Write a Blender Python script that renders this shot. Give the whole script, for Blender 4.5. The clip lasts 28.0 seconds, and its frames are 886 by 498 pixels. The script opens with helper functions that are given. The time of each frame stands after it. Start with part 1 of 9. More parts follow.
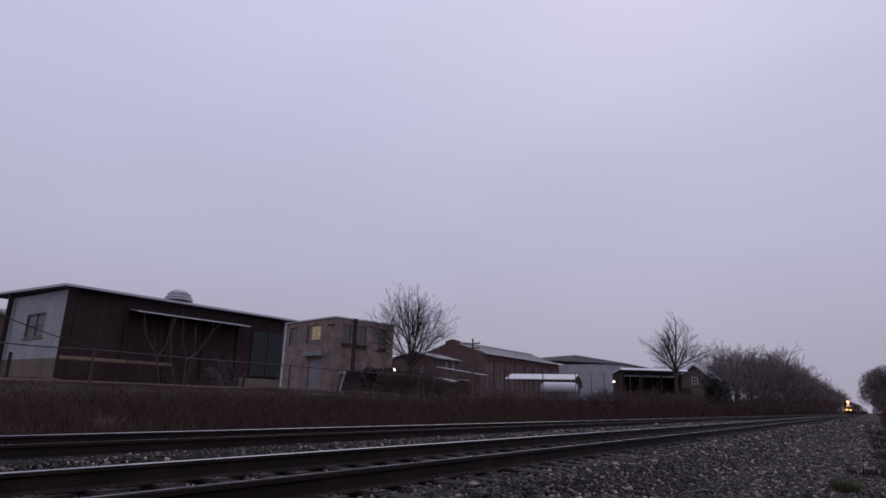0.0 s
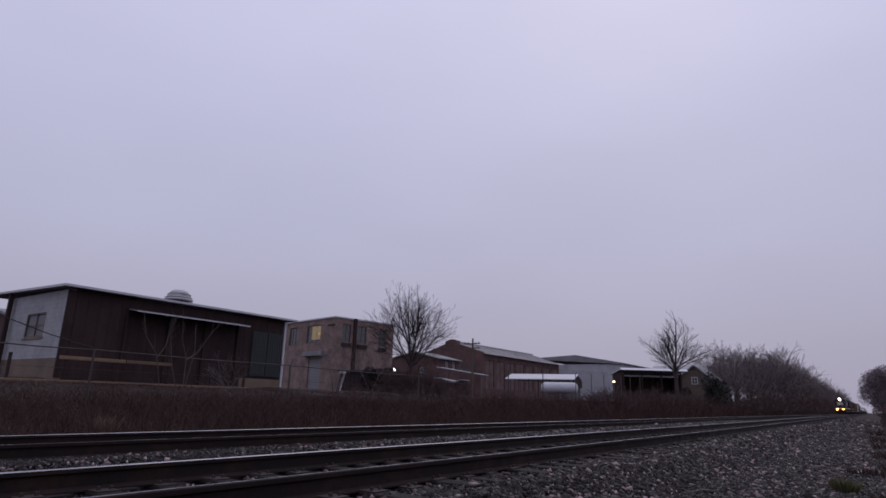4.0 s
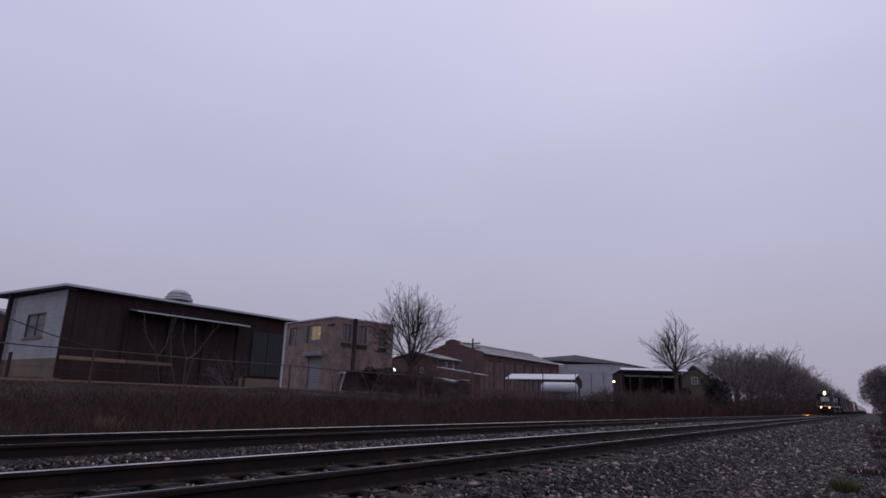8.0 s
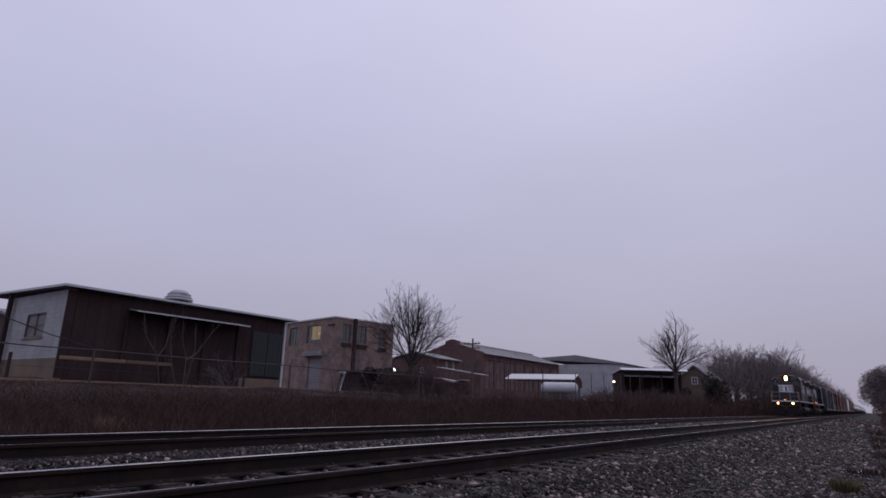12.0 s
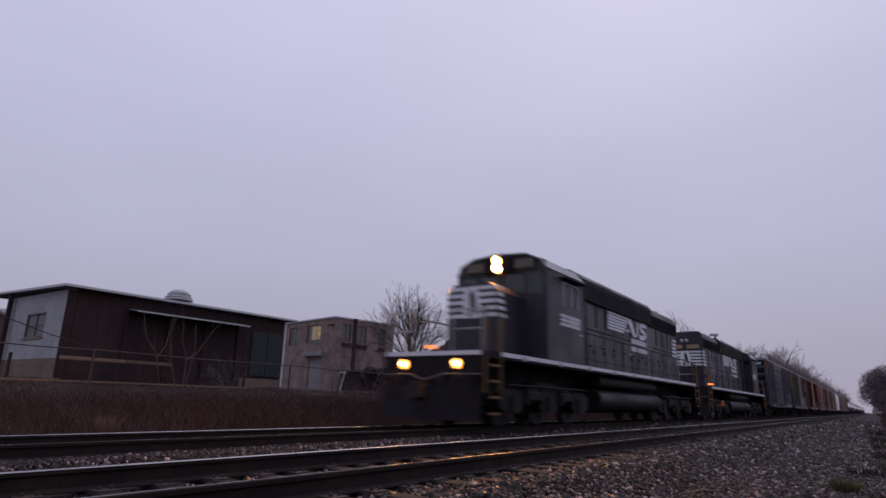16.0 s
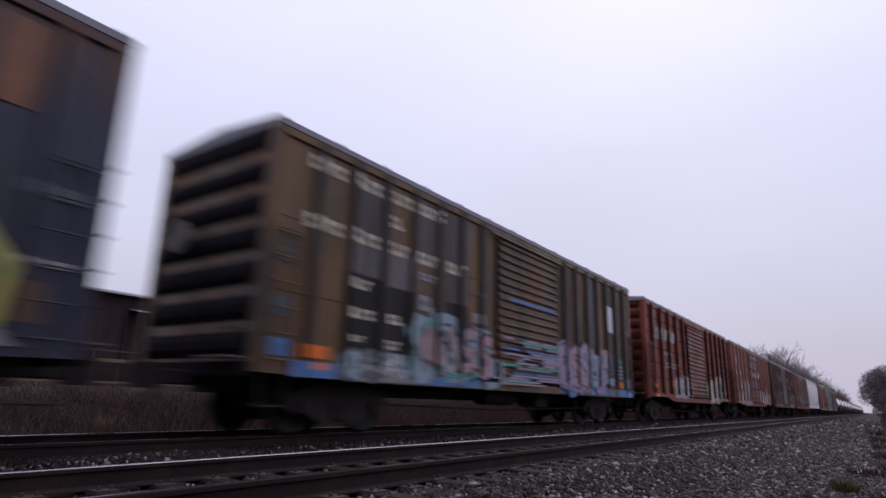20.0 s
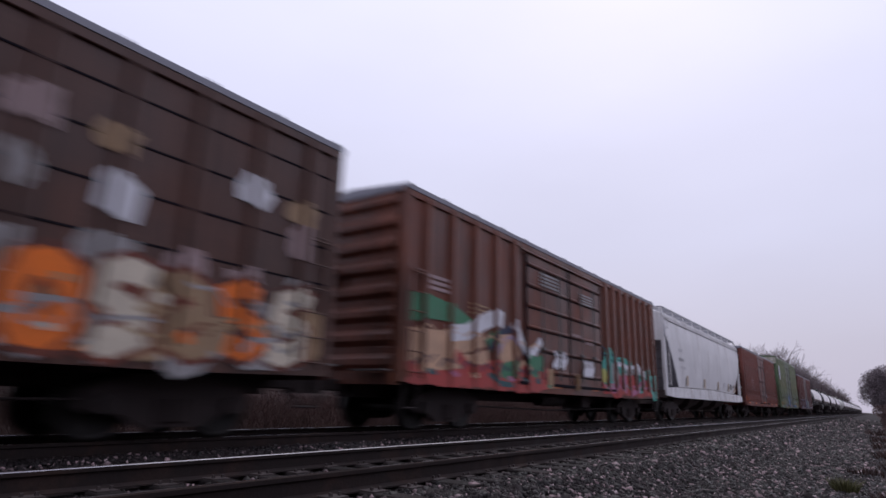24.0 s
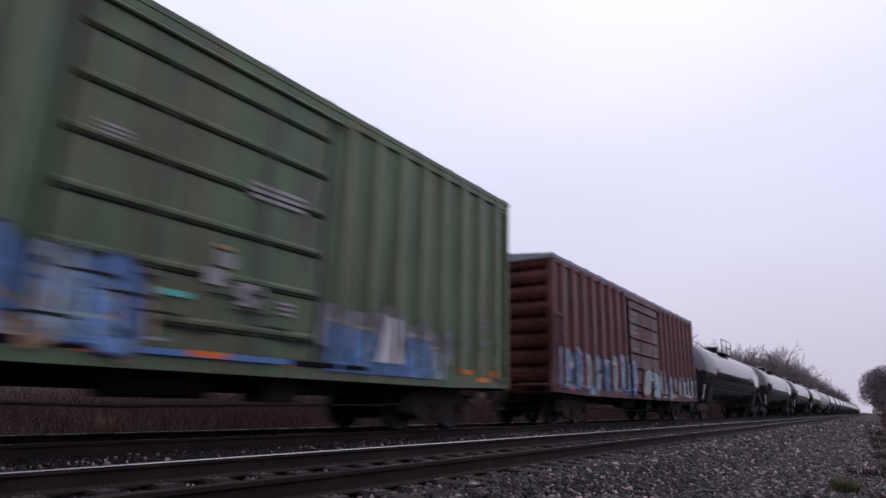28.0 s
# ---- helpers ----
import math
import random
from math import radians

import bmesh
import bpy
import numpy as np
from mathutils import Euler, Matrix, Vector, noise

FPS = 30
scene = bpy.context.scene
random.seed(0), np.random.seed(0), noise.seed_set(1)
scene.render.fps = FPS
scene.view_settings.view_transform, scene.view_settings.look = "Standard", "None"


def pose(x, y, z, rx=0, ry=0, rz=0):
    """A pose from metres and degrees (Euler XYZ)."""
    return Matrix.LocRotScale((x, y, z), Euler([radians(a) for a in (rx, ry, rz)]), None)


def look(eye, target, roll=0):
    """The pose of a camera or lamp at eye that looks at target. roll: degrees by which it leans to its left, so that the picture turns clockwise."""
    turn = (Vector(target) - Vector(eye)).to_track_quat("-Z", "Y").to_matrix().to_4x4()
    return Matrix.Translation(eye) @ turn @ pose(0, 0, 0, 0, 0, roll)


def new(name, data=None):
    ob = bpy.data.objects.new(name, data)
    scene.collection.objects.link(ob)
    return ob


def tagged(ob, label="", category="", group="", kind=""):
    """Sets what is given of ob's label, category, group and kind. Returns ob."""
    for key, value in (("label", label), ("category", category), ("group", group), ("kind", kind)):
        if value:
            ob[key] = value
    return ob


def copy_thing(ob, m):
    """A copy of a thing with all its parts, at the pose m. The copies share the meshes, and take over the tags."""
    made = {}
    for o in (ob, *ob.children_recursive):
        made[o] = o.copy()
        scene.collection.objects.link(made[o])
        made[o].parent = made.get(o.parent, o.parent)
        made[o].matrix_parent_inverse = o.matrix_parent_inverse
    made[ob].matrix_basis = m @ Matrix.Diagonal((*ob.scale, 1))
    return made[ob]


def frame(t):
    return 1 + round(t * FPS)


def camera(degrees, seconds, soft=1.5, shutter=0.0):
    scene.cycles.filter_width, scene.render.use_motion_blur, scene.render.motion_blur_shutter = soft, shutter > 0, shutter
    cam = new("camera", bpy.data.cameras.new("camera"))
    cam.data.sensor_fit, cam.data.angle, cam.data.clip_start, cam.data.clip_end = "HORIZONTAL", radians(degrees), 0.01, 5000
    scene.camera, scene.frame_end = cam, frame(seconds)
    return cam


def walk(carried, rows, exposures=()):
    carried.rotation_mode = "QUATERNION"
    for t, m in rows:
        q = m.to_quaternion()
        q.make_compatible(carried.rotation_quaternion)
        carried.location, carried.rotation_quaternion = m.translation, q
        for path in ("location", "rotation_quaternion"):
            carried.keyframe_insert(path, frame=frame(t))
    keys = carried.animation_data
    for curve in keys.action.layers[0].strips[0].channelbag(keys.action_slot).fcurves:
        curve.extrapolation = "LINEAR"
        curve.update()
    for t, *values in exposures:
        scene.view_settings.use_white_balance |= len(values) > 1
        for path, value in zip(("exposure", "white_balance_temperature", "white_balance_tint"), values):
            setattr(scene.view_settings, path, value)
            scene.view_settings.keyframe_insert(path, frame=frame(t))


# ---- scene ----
# A freight train passes a low camera beside a double-track line at dusk.
# World: rails run along +y, rail tops at z = 0, the camera stands at x = 0.
NEAR_X = -4.495          # centre of the empty near track
FAR_X = -8.524           # centre of the track with the train
GAUGE = 1.51             # between rail centres
cam = camera(73.8, 28.0, soft=1.6, shutter=0.55)
EYE = pose(0, 0, 0.594, 90 + 14.433, -1.577, 35.209)
walk(cam, [(0.0, EYE), (28.0, EYE)],
     exposures=[(0.0, 0.0, 6500, 9.5), (14.5, 0.0, 6500, 9.5), (15.5, 0.0, 6500, 9.5), (16.0, 0.0, 6500, 9.5), (16.5, 0.02, 6510, 9), (17.0, 0.32, 6560, 8),
                (17.5, 0.46, 6600, 7), (18.0, 0.45, 6640, 6.5), (18.5, 0.53, 6660, 6), (19.0, 0.57, 6680, 6), (20.0, 0.54, 6680, 6), (22.0, 0.53, 6680, 6),
                (24.5, 0.54, 6680, 6), (25.0, 0.52, 6680, 6), (25.6, 0.38, 6650, 6.5), (26.2, 0.38, 6650, 6.5), (27.0, 0.50, 6680, 6), (28.0, 0.62, 6700, 6)])

# ---- world and light ----
world = bpy.data.worlds.new("overcast_dusk")
scene.world = world
world.use_nodes = True
wn, wl = world.node_tree.nodes, world.node_tree.links
wn.clear()
w_out = wn.new("ShaderNodeOutputWorld")
w_bg = wn.new("ShaderNodeBackground")
w_sky = wn.new("ShaderNodeTexSky")
w_sky.sky_type = "NISHITA"
w_sky.sun_disc = False
w_sky.sun_elevation, w_sky.sun_rotation = radians(42), radians(-15)
w_sky.air_density, w_sky.dust_density = 2.0, 4.0
w_scale = wn.new("ShaderNodeVectorMath")
w_scale.operation = "SCALE"
w_scale.inputs[3].default_value = 0.06
wl.new(w_sky.outputs[0], w_scale.inputs[0])
w_co = wn.new("ShaderNodeTexCoord")
w_sep = wn.new("ShaderNodeSeparateXYZ")
wl.new(w_co.outputs["Generated"], w_sep.inputs[0])
w_ramp = wn.new("ShaderNodeValToRGB")
w_ramp.color_ramp.elements[0].position = 0.0
w_ramp.color_ramp.elements[0].color = (0.392, 0.364, 0.476, 1)
w_ramp.color_ramp.elements[1].position = 1.0
w_ramp.color_ramp.elements[1].color = (0.685, 0.68, 0.87, 1)
for pos, col in ((0.10, (0.410, 0.394, 0.516, 1)), (0.25, (0.460, 0.460, 0.625, 1)), (0.45, (0.537, 0.537, 0.733, 1)), (0.6, (0.597, 0.594, 0.80, 1))):
    e = w_ramp.color_ramp.elements.new(pos)
    e.color = col
wl.new(w_sep.outputs[2], w_ramp.inputs[0])
w_map = wn.new("ShaderNodeMapping")
w_map.inputs["Scale"].default_value = (1.0, 1.0, 2.6)
wl.new(w_co.outputs["Generated"], w_map.inputs[0])
w_noise = wn.new("ShaderNodeTexNoise")
w_noise.inputs["Scale"].default_value = 2.1
w_noise.inputs["Detail"].default_value = 4.0
w_noise.inputs["Roughness"].default_value = 0.45
wl.new(w_map.outputs[0], w_noise.inputs["Vector"])
w_rng = wn.new("ShaderNodeMapRange")
w_rng.inputs[1].default_value, w_rng.inputs[2].default_value = 0.25, 0.75
w_rng.inputs[3].default_value, w_rng.inputs[4].default_value = 0.955, 1.045
wl.new(w_noise.outputs[0], w_rng.inputs[0])
w_cloud = wn.new("ShaderNodeVectorMath")
w_cloud.operation = "SCALE"
wl.new(w_ramp.outputs[0], w_cloud.inputs[0])
wl.new(w_rng.outputs[0], w_cloud.inputs[3])
w_mix = wn.new("ShaderNodeMix")
w_mix.data_type = "RGBA"
w_mix.inputs[0].default_value = 0.97
wl.new(w_scale.outputs[0], w_mix.inputs[6])
wl.new(w_cloud.outputs[0], w_mix.inputs[7])
wl.new(w_mix.outputs[2], w_bg.inputs[0])
w_bg.inputs[1].default_value = 1.0
wl.new(w_bg.outputs[0], w_out.inputs[0])

sun_data = bpy.data.lights.new("sun", "SUN")
sun_data.energy, sun_data.angle, sun_data.color = 0.3, radians(40), (1.0, 0.96, 0.93)
sun = new("sun", sun_data)
sun.matrix_world = look((-19, 65, 42), (-8, 20, 0))

# ---- materials ----
MATS = {}


def material(name, color, rough=0.7, metal=0.0, vary=0.25, scale=3.0, fine=40.0, bump=0.15, second=None, amount=0.35,
             streak=0.0, island=0.0, spec=0.5, dist=0.02, emit=None, power=0.0, objrand=0.0, rvar=0.15, sparse=0.0, runs=None, run_amount=0.4, run_from=None, wash=0.33):
    """A surface with colour variation at two scales, an optional second colour in patches or vertical streaks, and fine relief."""
    if name in MATS:
        return MATS[name]
    m = bpy.data.materials.new(name)
    MATS[name] = m
    m.use_nodes = True
    n, l = m.node_tree.nodes, m.node_tree.links
    b = n["Principled BSDF"]
    b.inputs["Roughness"].default_value = rough
    b.inputs["Metallic"].default_value = metal
    b.inputs["Specular IOR Level"].default_value = spec
    co = n.new("ShaderNodeTexCoord")
    big = n.new("ShaderNodeTexNoise")
    big.inputs["Scale"].default_value, big.inputs["Detail"].default_value = scale, 5.0
    l.new(co.outputs["Object"], big.inputs["Vector"])
    small = n.new("ShaderNodeTexNoise")
    small.inputs["Scale"].default_value, small.inputs["Detail"].default_value = fine, 3.0
    l.new(co.outputs["Object"], small.inputs["Vector"])
    add = n.new("ShaderNodeMath")
    add.operation = "MULTIPLY_ADD"
    l.new(small.outputs[0], add.inputs[0])
    add.inputs[1].default_value = 0.5
    l.new(big.outputs[0], add.inputs[2])
    rng = n.new("ShaderNodeMapRange")
    rng.inputs[1].default_value, rng.inputs[2].default_value = 0.45, 1.05
    rng.inputs[3].default_value, rng.inputs[4].default_value = 1 - vary, 1 + vary
    l.new(add.outputs[0], rng.inputs[0])
    factor = rng.outputs[0]
    if island:
        geo = n.new("ShaderNodeNewGeometry")
        ir = n.new("ShaderNodeMapRange")
        ir.inputs[3].default_value, ir.inputs[4].default_value = 1 - island, 1 + island
        l.new(geo.outputs["Random Per Island"], ir.inputs[0])
        mm = n.new("ShaderNodeMath")
        mm.operation = "MULTIPLY"
        l.new(factor, mm.inputs[0])
        l.new(ir.outputs[0], mm.inputs[1])
        factor = mm.outputs[0]
        if sparse:
            sp = n.new("ShaderNodeMapRange")
            sp.inputs[1].default_value, sp.inputs[2].default_value = 0.86, 1.0
            sp.inputs[3].default_value, sp.inputs[4].default_value = 1.0, 1.0 + sparse
            l.new(geo.outputs["Random Per Island"], sp.inputs[0])
            ms = n.new("ShaderNodeMath")
            ms.operation = "MULTIPLY"
            l.new(factor, ms.inputs[0])
            l.new(sp.outputs[0], ms.inputs[1])
            factor = ms.outputs[0]
    if objrand:
        info = n.new("ShaderNodeObjectInfo")
        ir = n.new("ShaderNodeMapRange")
        ir.inputs[3].default_value, ir.inputs[4].default_value = 1 - objrand, 1 + objrand
        l.new(info.outputs["Random"], ir.inputs[0])
        mm = n.new("ShaderNodeMath")
        mm.operation = "MULTIPLY"
        l.new(factor, mm.inputs[0])
        l.new(ir.outputs[0], mm.inputs[1])
        factor = mm.outputs[0]
    base = n.new("ShaderNodeMix")
    base.data_type = "RGBA"
    base.inputs[6].default_value = (*color, 1)
    base.inputs[7].default_value = (*(second or color), 1)
    base.inputs[0].default_value = 0.0
    if second:
        patch = n.new("ShaderNodeTexNoise")
        patch.inputs["Scale"].default_value, patch.inputs["Detail"].default_value = scale * 0.7, 6.0
        patch.inputs["Roughness"].default_value = 0.65
        mp = n.new("ShaderNodeMapping")
        mp.inputs["Location"].default_value = (7.3, 1.9, 4.1)
        if streak:
            mp.inputs["Scale"].default_value = (3.0, 3.0, 3.0 / (1 + streak * 8))
        l.new(co.outputs["Object"], mp.inputs[0])
        l.new(mp.outputs[0], patch.inputs["Vector"])
        pr = n.new("ShaderNodeMapRange")
        pr.inputs[1].default_value, pr.inputs[2].default_value = 0.66 - 0.4 * amount, 0.82 - 0.4 * amount
        l.new(patch.outputs[0], pr.inputs[0])
        l.new(pr.outputs[0], base.inputs[0])
    tone = base.outputs[2]
    if runs:
        # narrow rust and dirt runs down the sheet, broken up by larger patches; run_from: (height of none, height of most)
        rm = n.new("ShaderNodeMapping")
        rm.inputs["Scale"].default_value = (4.5, 4.5, 0.28)
        l.new(co.outputs["Object"], rm.inputs[0])
        rn = n.new("ShaderNodeTexNoise")
        rn.inputs["Scale"].default_value, rn.inputs["Detail"].default_value, rn.inputs["Roughness"].default_value = 1.0, 6.0, 0.7
        l.new(rm.outputs[0], rn.inputs["Vector"])
        level = rn.outputs[0]
        if run_from:
            zs = n.new("ShaderNodeSeparateXYZ")
            l.new(co.outputs["Object"], zs.inputs[0])
            zr = n.new("ShaderNodeMapRange")
            zr.inputs[1].default_value, zr.inputs[2].default_value = run_from
            zr.inputs[3].default_value, zr.inputs[4].default_value = -0.16, 0.16
            l.new(zs.outputs[2], zr.inputs[0])
            za = n.new("ShaderNodeMath")
            za.operation = "ADD"
            l.new(level, za.inputs[0])
            l.new(zr.outputs[0], za.inputs[1])
            level = za.outputs[0]
        rr2 = n.new("ShaderNodeMapRange")
        rr2.inputs[1].default_value, rr2.inputs[2].default_value = 0.68 - 0.35 * run_amount, 0.86 - 0.35 * run_amount
        rr2.inputs[4].default_value = 0.85
        l.new(level, rr2.inputs[0])
        rx = n.new("ShaderNodeMix")
        rx.data_type = "RGBA"
        l.new(rr2.outputs[0], rx.inputs[0])
        l.new(tone, rx.inputs[6])
        rx.inputs[7].default_value = (*runs, 1)
        tone = rx.outputs[2]
        # thin vertical washes and rain marks
        wm = n.new("ShaderNodeMapping")
        wm.inputs["Scale"].default_value = (11.0, 11.0, 0.7)
        l.new(co.outputs["Object"], wm.inputs[0])
        wt = n.new("ShaderNodeTexNoise")
        wt.inputs["Scale"].default_value, wt.inputs["Detail"].default_value, wt.inputs["Roughness"].default_value = 1.0, 5.0, 0.65
        l.new(wm.outputs[0], wt.inputs["Vector"])
        wr = n.new("ShaderNodeMapRange")
        wr.inputs[1].default_value, wr.inputs[2].default_value = 0.32, 0.68
        wr.inputs[3].default_value, wr.inputs[4].default_value = 1 - wash, 1 + wash
        l.new(wt.outputs[0], wr.inputs[0])
        wx = n.new("ShaderNodeMath")
        wx.operation = "MULTIPLY"
        l.new(factor, wx.inputs[0])
        l.new(wr.outputs[0], wx.inputs[1])
        factor = wx.outputs[0]
    sc = n.new("ShaderNodeVectorMath")
    sc.operation = "SCALE"
    l.new(tone, sc.inputs[0])
    l.new(factor, sc.inputs[3])
    l.new(sc.outputs[0], b.inputs["Base Color"])
    rr = n.new("ShaderNodeMapRange")
    rr.inputs[1].default_value, rr.inputs[2].default_value = 0.3, 0.7
    rr.inputs[3].default_value, rr.inputs[4].default_value = max(0.03, rough - rvar), min(1.0, rough + rvar)
    l.new(big.outputs[0], rr.inputs[0])
    l.new(rr.outputs[0], b.inputs["Roughness"])
    if bump:
        bp = n.new("ShaderNodeBump")
        bp.inputs["Strength"].default_value, bp.inputs["Distance"].default_value = bump, dist
        l.new(add.outputs[0], bp.inputs["Height"])
        l.new(bp.outputs[0], b.inputs["Normal"])
    if emit:
        b.inputs["Emission Color"].default_value = (*emit, 1)
        b.inputs["Emission Strength"].default_value = power
    return m


def brick_material(name, color, color2, mortar, width=0.21, height=0.075, blotch=0.4):
    """Brick courses too small to be built one by one."""
    m = bpy.data.materials.new(name)
    MATS[name] = m
    m.use_nodes = True
    n, l = m.node_tree.nodes, m.node_tree.links
    b = n["Principled BSDF"]
    b.inputs["Roughness"].default_value = 0.9
    co = n.new("ShaderNodeTexCoord")
    sep = n.new("ShaderNodeSeparateXYZ")
    l.new(co.outputs["Object"], sep.inputs[0])
    su = n.new("ShaderNodeMath")
    su.operation = "ADD"
    l.new(sep.outputs[0], su.inputs[0])
    l.new(sep.outputs[1], su.inputs[1])
    cb = n.new("ShaderNodeCombineXYZ")
    l.new(su.outputs[0], cb.inputs[0])
    l.new(sep.outputs[2], cb.inputs[1])
    br = n.new("ShaderNodeTexBrick")
    br.inputs["Color1"].default_value, br.inputs["Color2"].default_value = (*color, 1), (*color2, 1)
    br.inputs["Mortar"].default_value = (*mortar, 1)
    br.inputs["Scale"].default_value = 1.0
    br.inputs["Brick Width"].default_value, br.inputs["Row Height"].default_value = width, height
    br.inputs["Mortar Size"].default_value = 0.008
    l.new(cb.outputs[0], br.inputs["Vector"])
    nz = n.new("ShaderNodeTexNoise")
    nz.inputs["Scale"].default_value, nz.inputs["Detail"].default_value, nz.inputs["Roughness"].default_value = 0.8, 8.0, 0.72
    l.new(co.outputs["Object"], nz.inputs["Vector"])
    rng = n.new("ShaderNodeMapRange")
    rng.inputs[1].default_value, rng.inputs[2].default_value = 0.3, 0.7
    rng.inputs[3].default_value, rng.inputs[4].default_value = 1 - blotch, 1 + blotch
    l.new(nz.outputs[0], rng.inputs[0])
    sc = n.new("ShaderNodeVectorMath")
    sc.operation = "SCALE"
    l.new(br.outputs[0], sc.inputs[0])
    l.new(rng.outputs[0], sc.inputs[3])
    l.new(sc.outputs[0], b.inputs["Base Color"])
    bp = n.new("ShaderNodeBump")
    bp.inputs["Strength"].default_value, bp.inputs["Distance"].default_value = 0.4, 0.01
    l.new(br.outputs[1], bp.inputs["Height"])
    l.new(bp.outputs[0], b.inputs["Normal"])
    return m


def glass_material(name, color, rough=0.08):
    m = material(name, color, rough=rough, vary=0.2, scale=1.5, bump=0.02, rvar=0.04, spec=0.8)
    return m


def clear_glass(name):
    """A thin pane: mostly clear, with a mirror sheen at grazing angles."""
    m = bpy.data.materials.new(name)
    MATS[name] = m
    m.use_nodes = True
    n, l = m.node_tree.nodes, m.node_tree.links
    n.remove(n["Principled BSDF"])
    tr, gl, mx, fr = n.new("ShaderNodeBsdfTransparent"), n.new("ShaderNodeBsdfGlossy"), n.new("ShaderNodeMixShader"), n.new("ShaderNodeFresnel")
    tr.inputs[0].default_value = (0.80, 0.84, 0.84, 1)
    gl.inputs["Roughness"].default_value = 0.03
    l.new(fr.outputs[0], mx.inputs[0])
    l.new(tr.outputs[0], mx.inputs[1])
    l.new(gl.outputs[0], mx.inputs[2])
    l.new(mx.outputs[0], n["Material Output"].inputs[0])
    return m


M_CLEAR = clear_glass("clear_cab_glass")
M_BALLAST = material("ballast_bed", (0.0160, 0.0112, 0.0118), 0.85, vary=0.5, scale=1.2, fine=22, bump=0.9, dist=0.05, second=(0.030, 0.0220, 0.0225), amount=0.4, spec=0.15)
# sparse makes a few stones very pale: wet glints painted as stone colour.
M_STONE = material("ballast_stone", (0.0158, 0.0112, 0.0115), 0.6, vary=0.35, scale=6, fine=60, bump=0.3, island=0.8, sparse=11.0, second=(0.030, 0.024, 0.0245), amount=0.3, rvar=0.25, spec=0.28)
M_DIRT = material("ground_dirt", (0.036, 0.0215, 0.0215), 0.95, spec=0.1, vary=0.4, scale=0.5, fine=9, bump=0.8, dist=0.08, second=(0.055, 0.041, 0.036), amount=0.5)
M_TIE = material("creosote_tie", (0.0165, 0.0120, 0.0112), 0.85, vary=0.4, scale=4, fine=50, bump=0.5, second=(0.029, 0.0215, 0.0195), amount=0.3, objrand=0.35, spec=0.25)
M_RAIL_TOP = material("polished_rail_head", (0.34, 0.33, 0.37), 0.28, metal=1.0, vary=0.12, scale=2, fine=30, bump=0.03, rvar=0.08)
M_RAIL_DULL = material("dull_rail_head", (0.031, 0.023, 0.021), 0.9, spec=0.06, vary=0.3, scale=2, fine=30, bump=0.1, second=(0.038, 0.026, 0.022), amount=0.4)
M_RAIL = material("rusty_rail_web", (0.022, 0.0155, 0.0145), 0.85, spec=0.2, vary=0.3, scale=3, fine=40, bump=0.3, second=(0.036, 0.022, 0.018), amount=0.35)
M_PLATE = material("rusty_steel_plate", (0.045, 0.032, 0.030), 0.8, vary=0.3, scale=8)
M_WEED = material("dead_weed_stalks", (0.056, 0.0320, 0.0280), 0.95, spec=0.1, vary=0.3, scale=0.8, fine=10, bump=0, island=0.45, second=(0.078, 0.053, 0.042), amount=0.25)
M_STRAW = material("pale_dry_grass", (0.17, 0.112, 0.082), 0.95, vary=0.3, scale=1, fine=10, bump=0, island=0.4)
M_GREEN = material("weed_leaf_green", (0.082, 0.080, 0.026), 0.8, vary=0.3, scale=2, fine=10, bump=0, island=0.4)
M_SAPLING = material("pale_sapling_bark", (0.080, 0.060, 0.058), 0.9, vary=0.3, scale=3, fine=30, bump=0.2)
M_BARK = material("winter_bark", (0.045, 0.035, 0.035), 0.9, vary=0.3, scale=3, fine=30, bump=0.4)
M_TWIG = material("thin_twigs", (0.105, 0.085, 0.085), 0.95, vary=0.2, scale=2, fine=10, bump=0, island=0.3)
M_DARK_TWIG = material("dark_bare_twigs", (0.034, 0.026, 0.027), 0.95, spec=0.1, vary=0.2, scale=2, fine=10, bump=0, island=0.3)
M_BROWN_TWIG = material("brown_brush_twigs", (0.088, 0.058, 0.056), 0.95, spec=0.1, vary=0.2, scale=2, fine=10, bump=0, island=0.45)
# Wood and hedge twigs are lightened: distance haze is put into their colour.
M_WOOD_TWIG = material("haze_paled_wood_twigs", (0.140, 0.112, 0.116), 0.95, spec=0.1, vary=0.25, scale=0.6, fine=10, bump=0, island=0.4)
M_HEDGE_TWIG = material("haze_paled_hedge_twigs", (0.165, 0.135, 0.145), 0.95, spec=0.1, vary=0.2, scale=0.6, fine=10, bump=0, island=0.25)
M_EVERGREEN = material("dark_evergreen_leaf", (0.027, 0.024, 0.019), 0.8, vary=0.3, scale=2, fine=10, bump=0, island=0.5)
M_CONCRETE = material("stained_concrete", (0.165, 0.118, 0.086), 0.9, vary=0.3, scale=1.0, fine=20, bump=0.4, second=(0.10, 0.085, 0.075), amount=0.4)
M_SIDING = material("dark_brown_siding", (0.041, 0.0262, 0.0262), 0.9, spec=0.15, vary=0.35, scale=0.8, fine=15, bump=0.3, second=(0.050, 0.032, 0.030), amount=0.4, streak=1.0)
M_DARK_GREEN = material("dark_green_doors", (0.030, 0.034, 0.036), 0.75, vary=0.3, scale=1.0, bump=0.2)
M_ROOF_WHITE = material("pale_metal_roof_edge", (0.50, 0.50, 0.53), 0.6, metal=0.2, vary=0.15, scale=1.5, bump=0.1)
M_ROOF_PALE = material("weathered_pale_roof", (0.33, 0.33, 0.355), 0.6, vary=0.2, scale=0.8, bump=0.2)
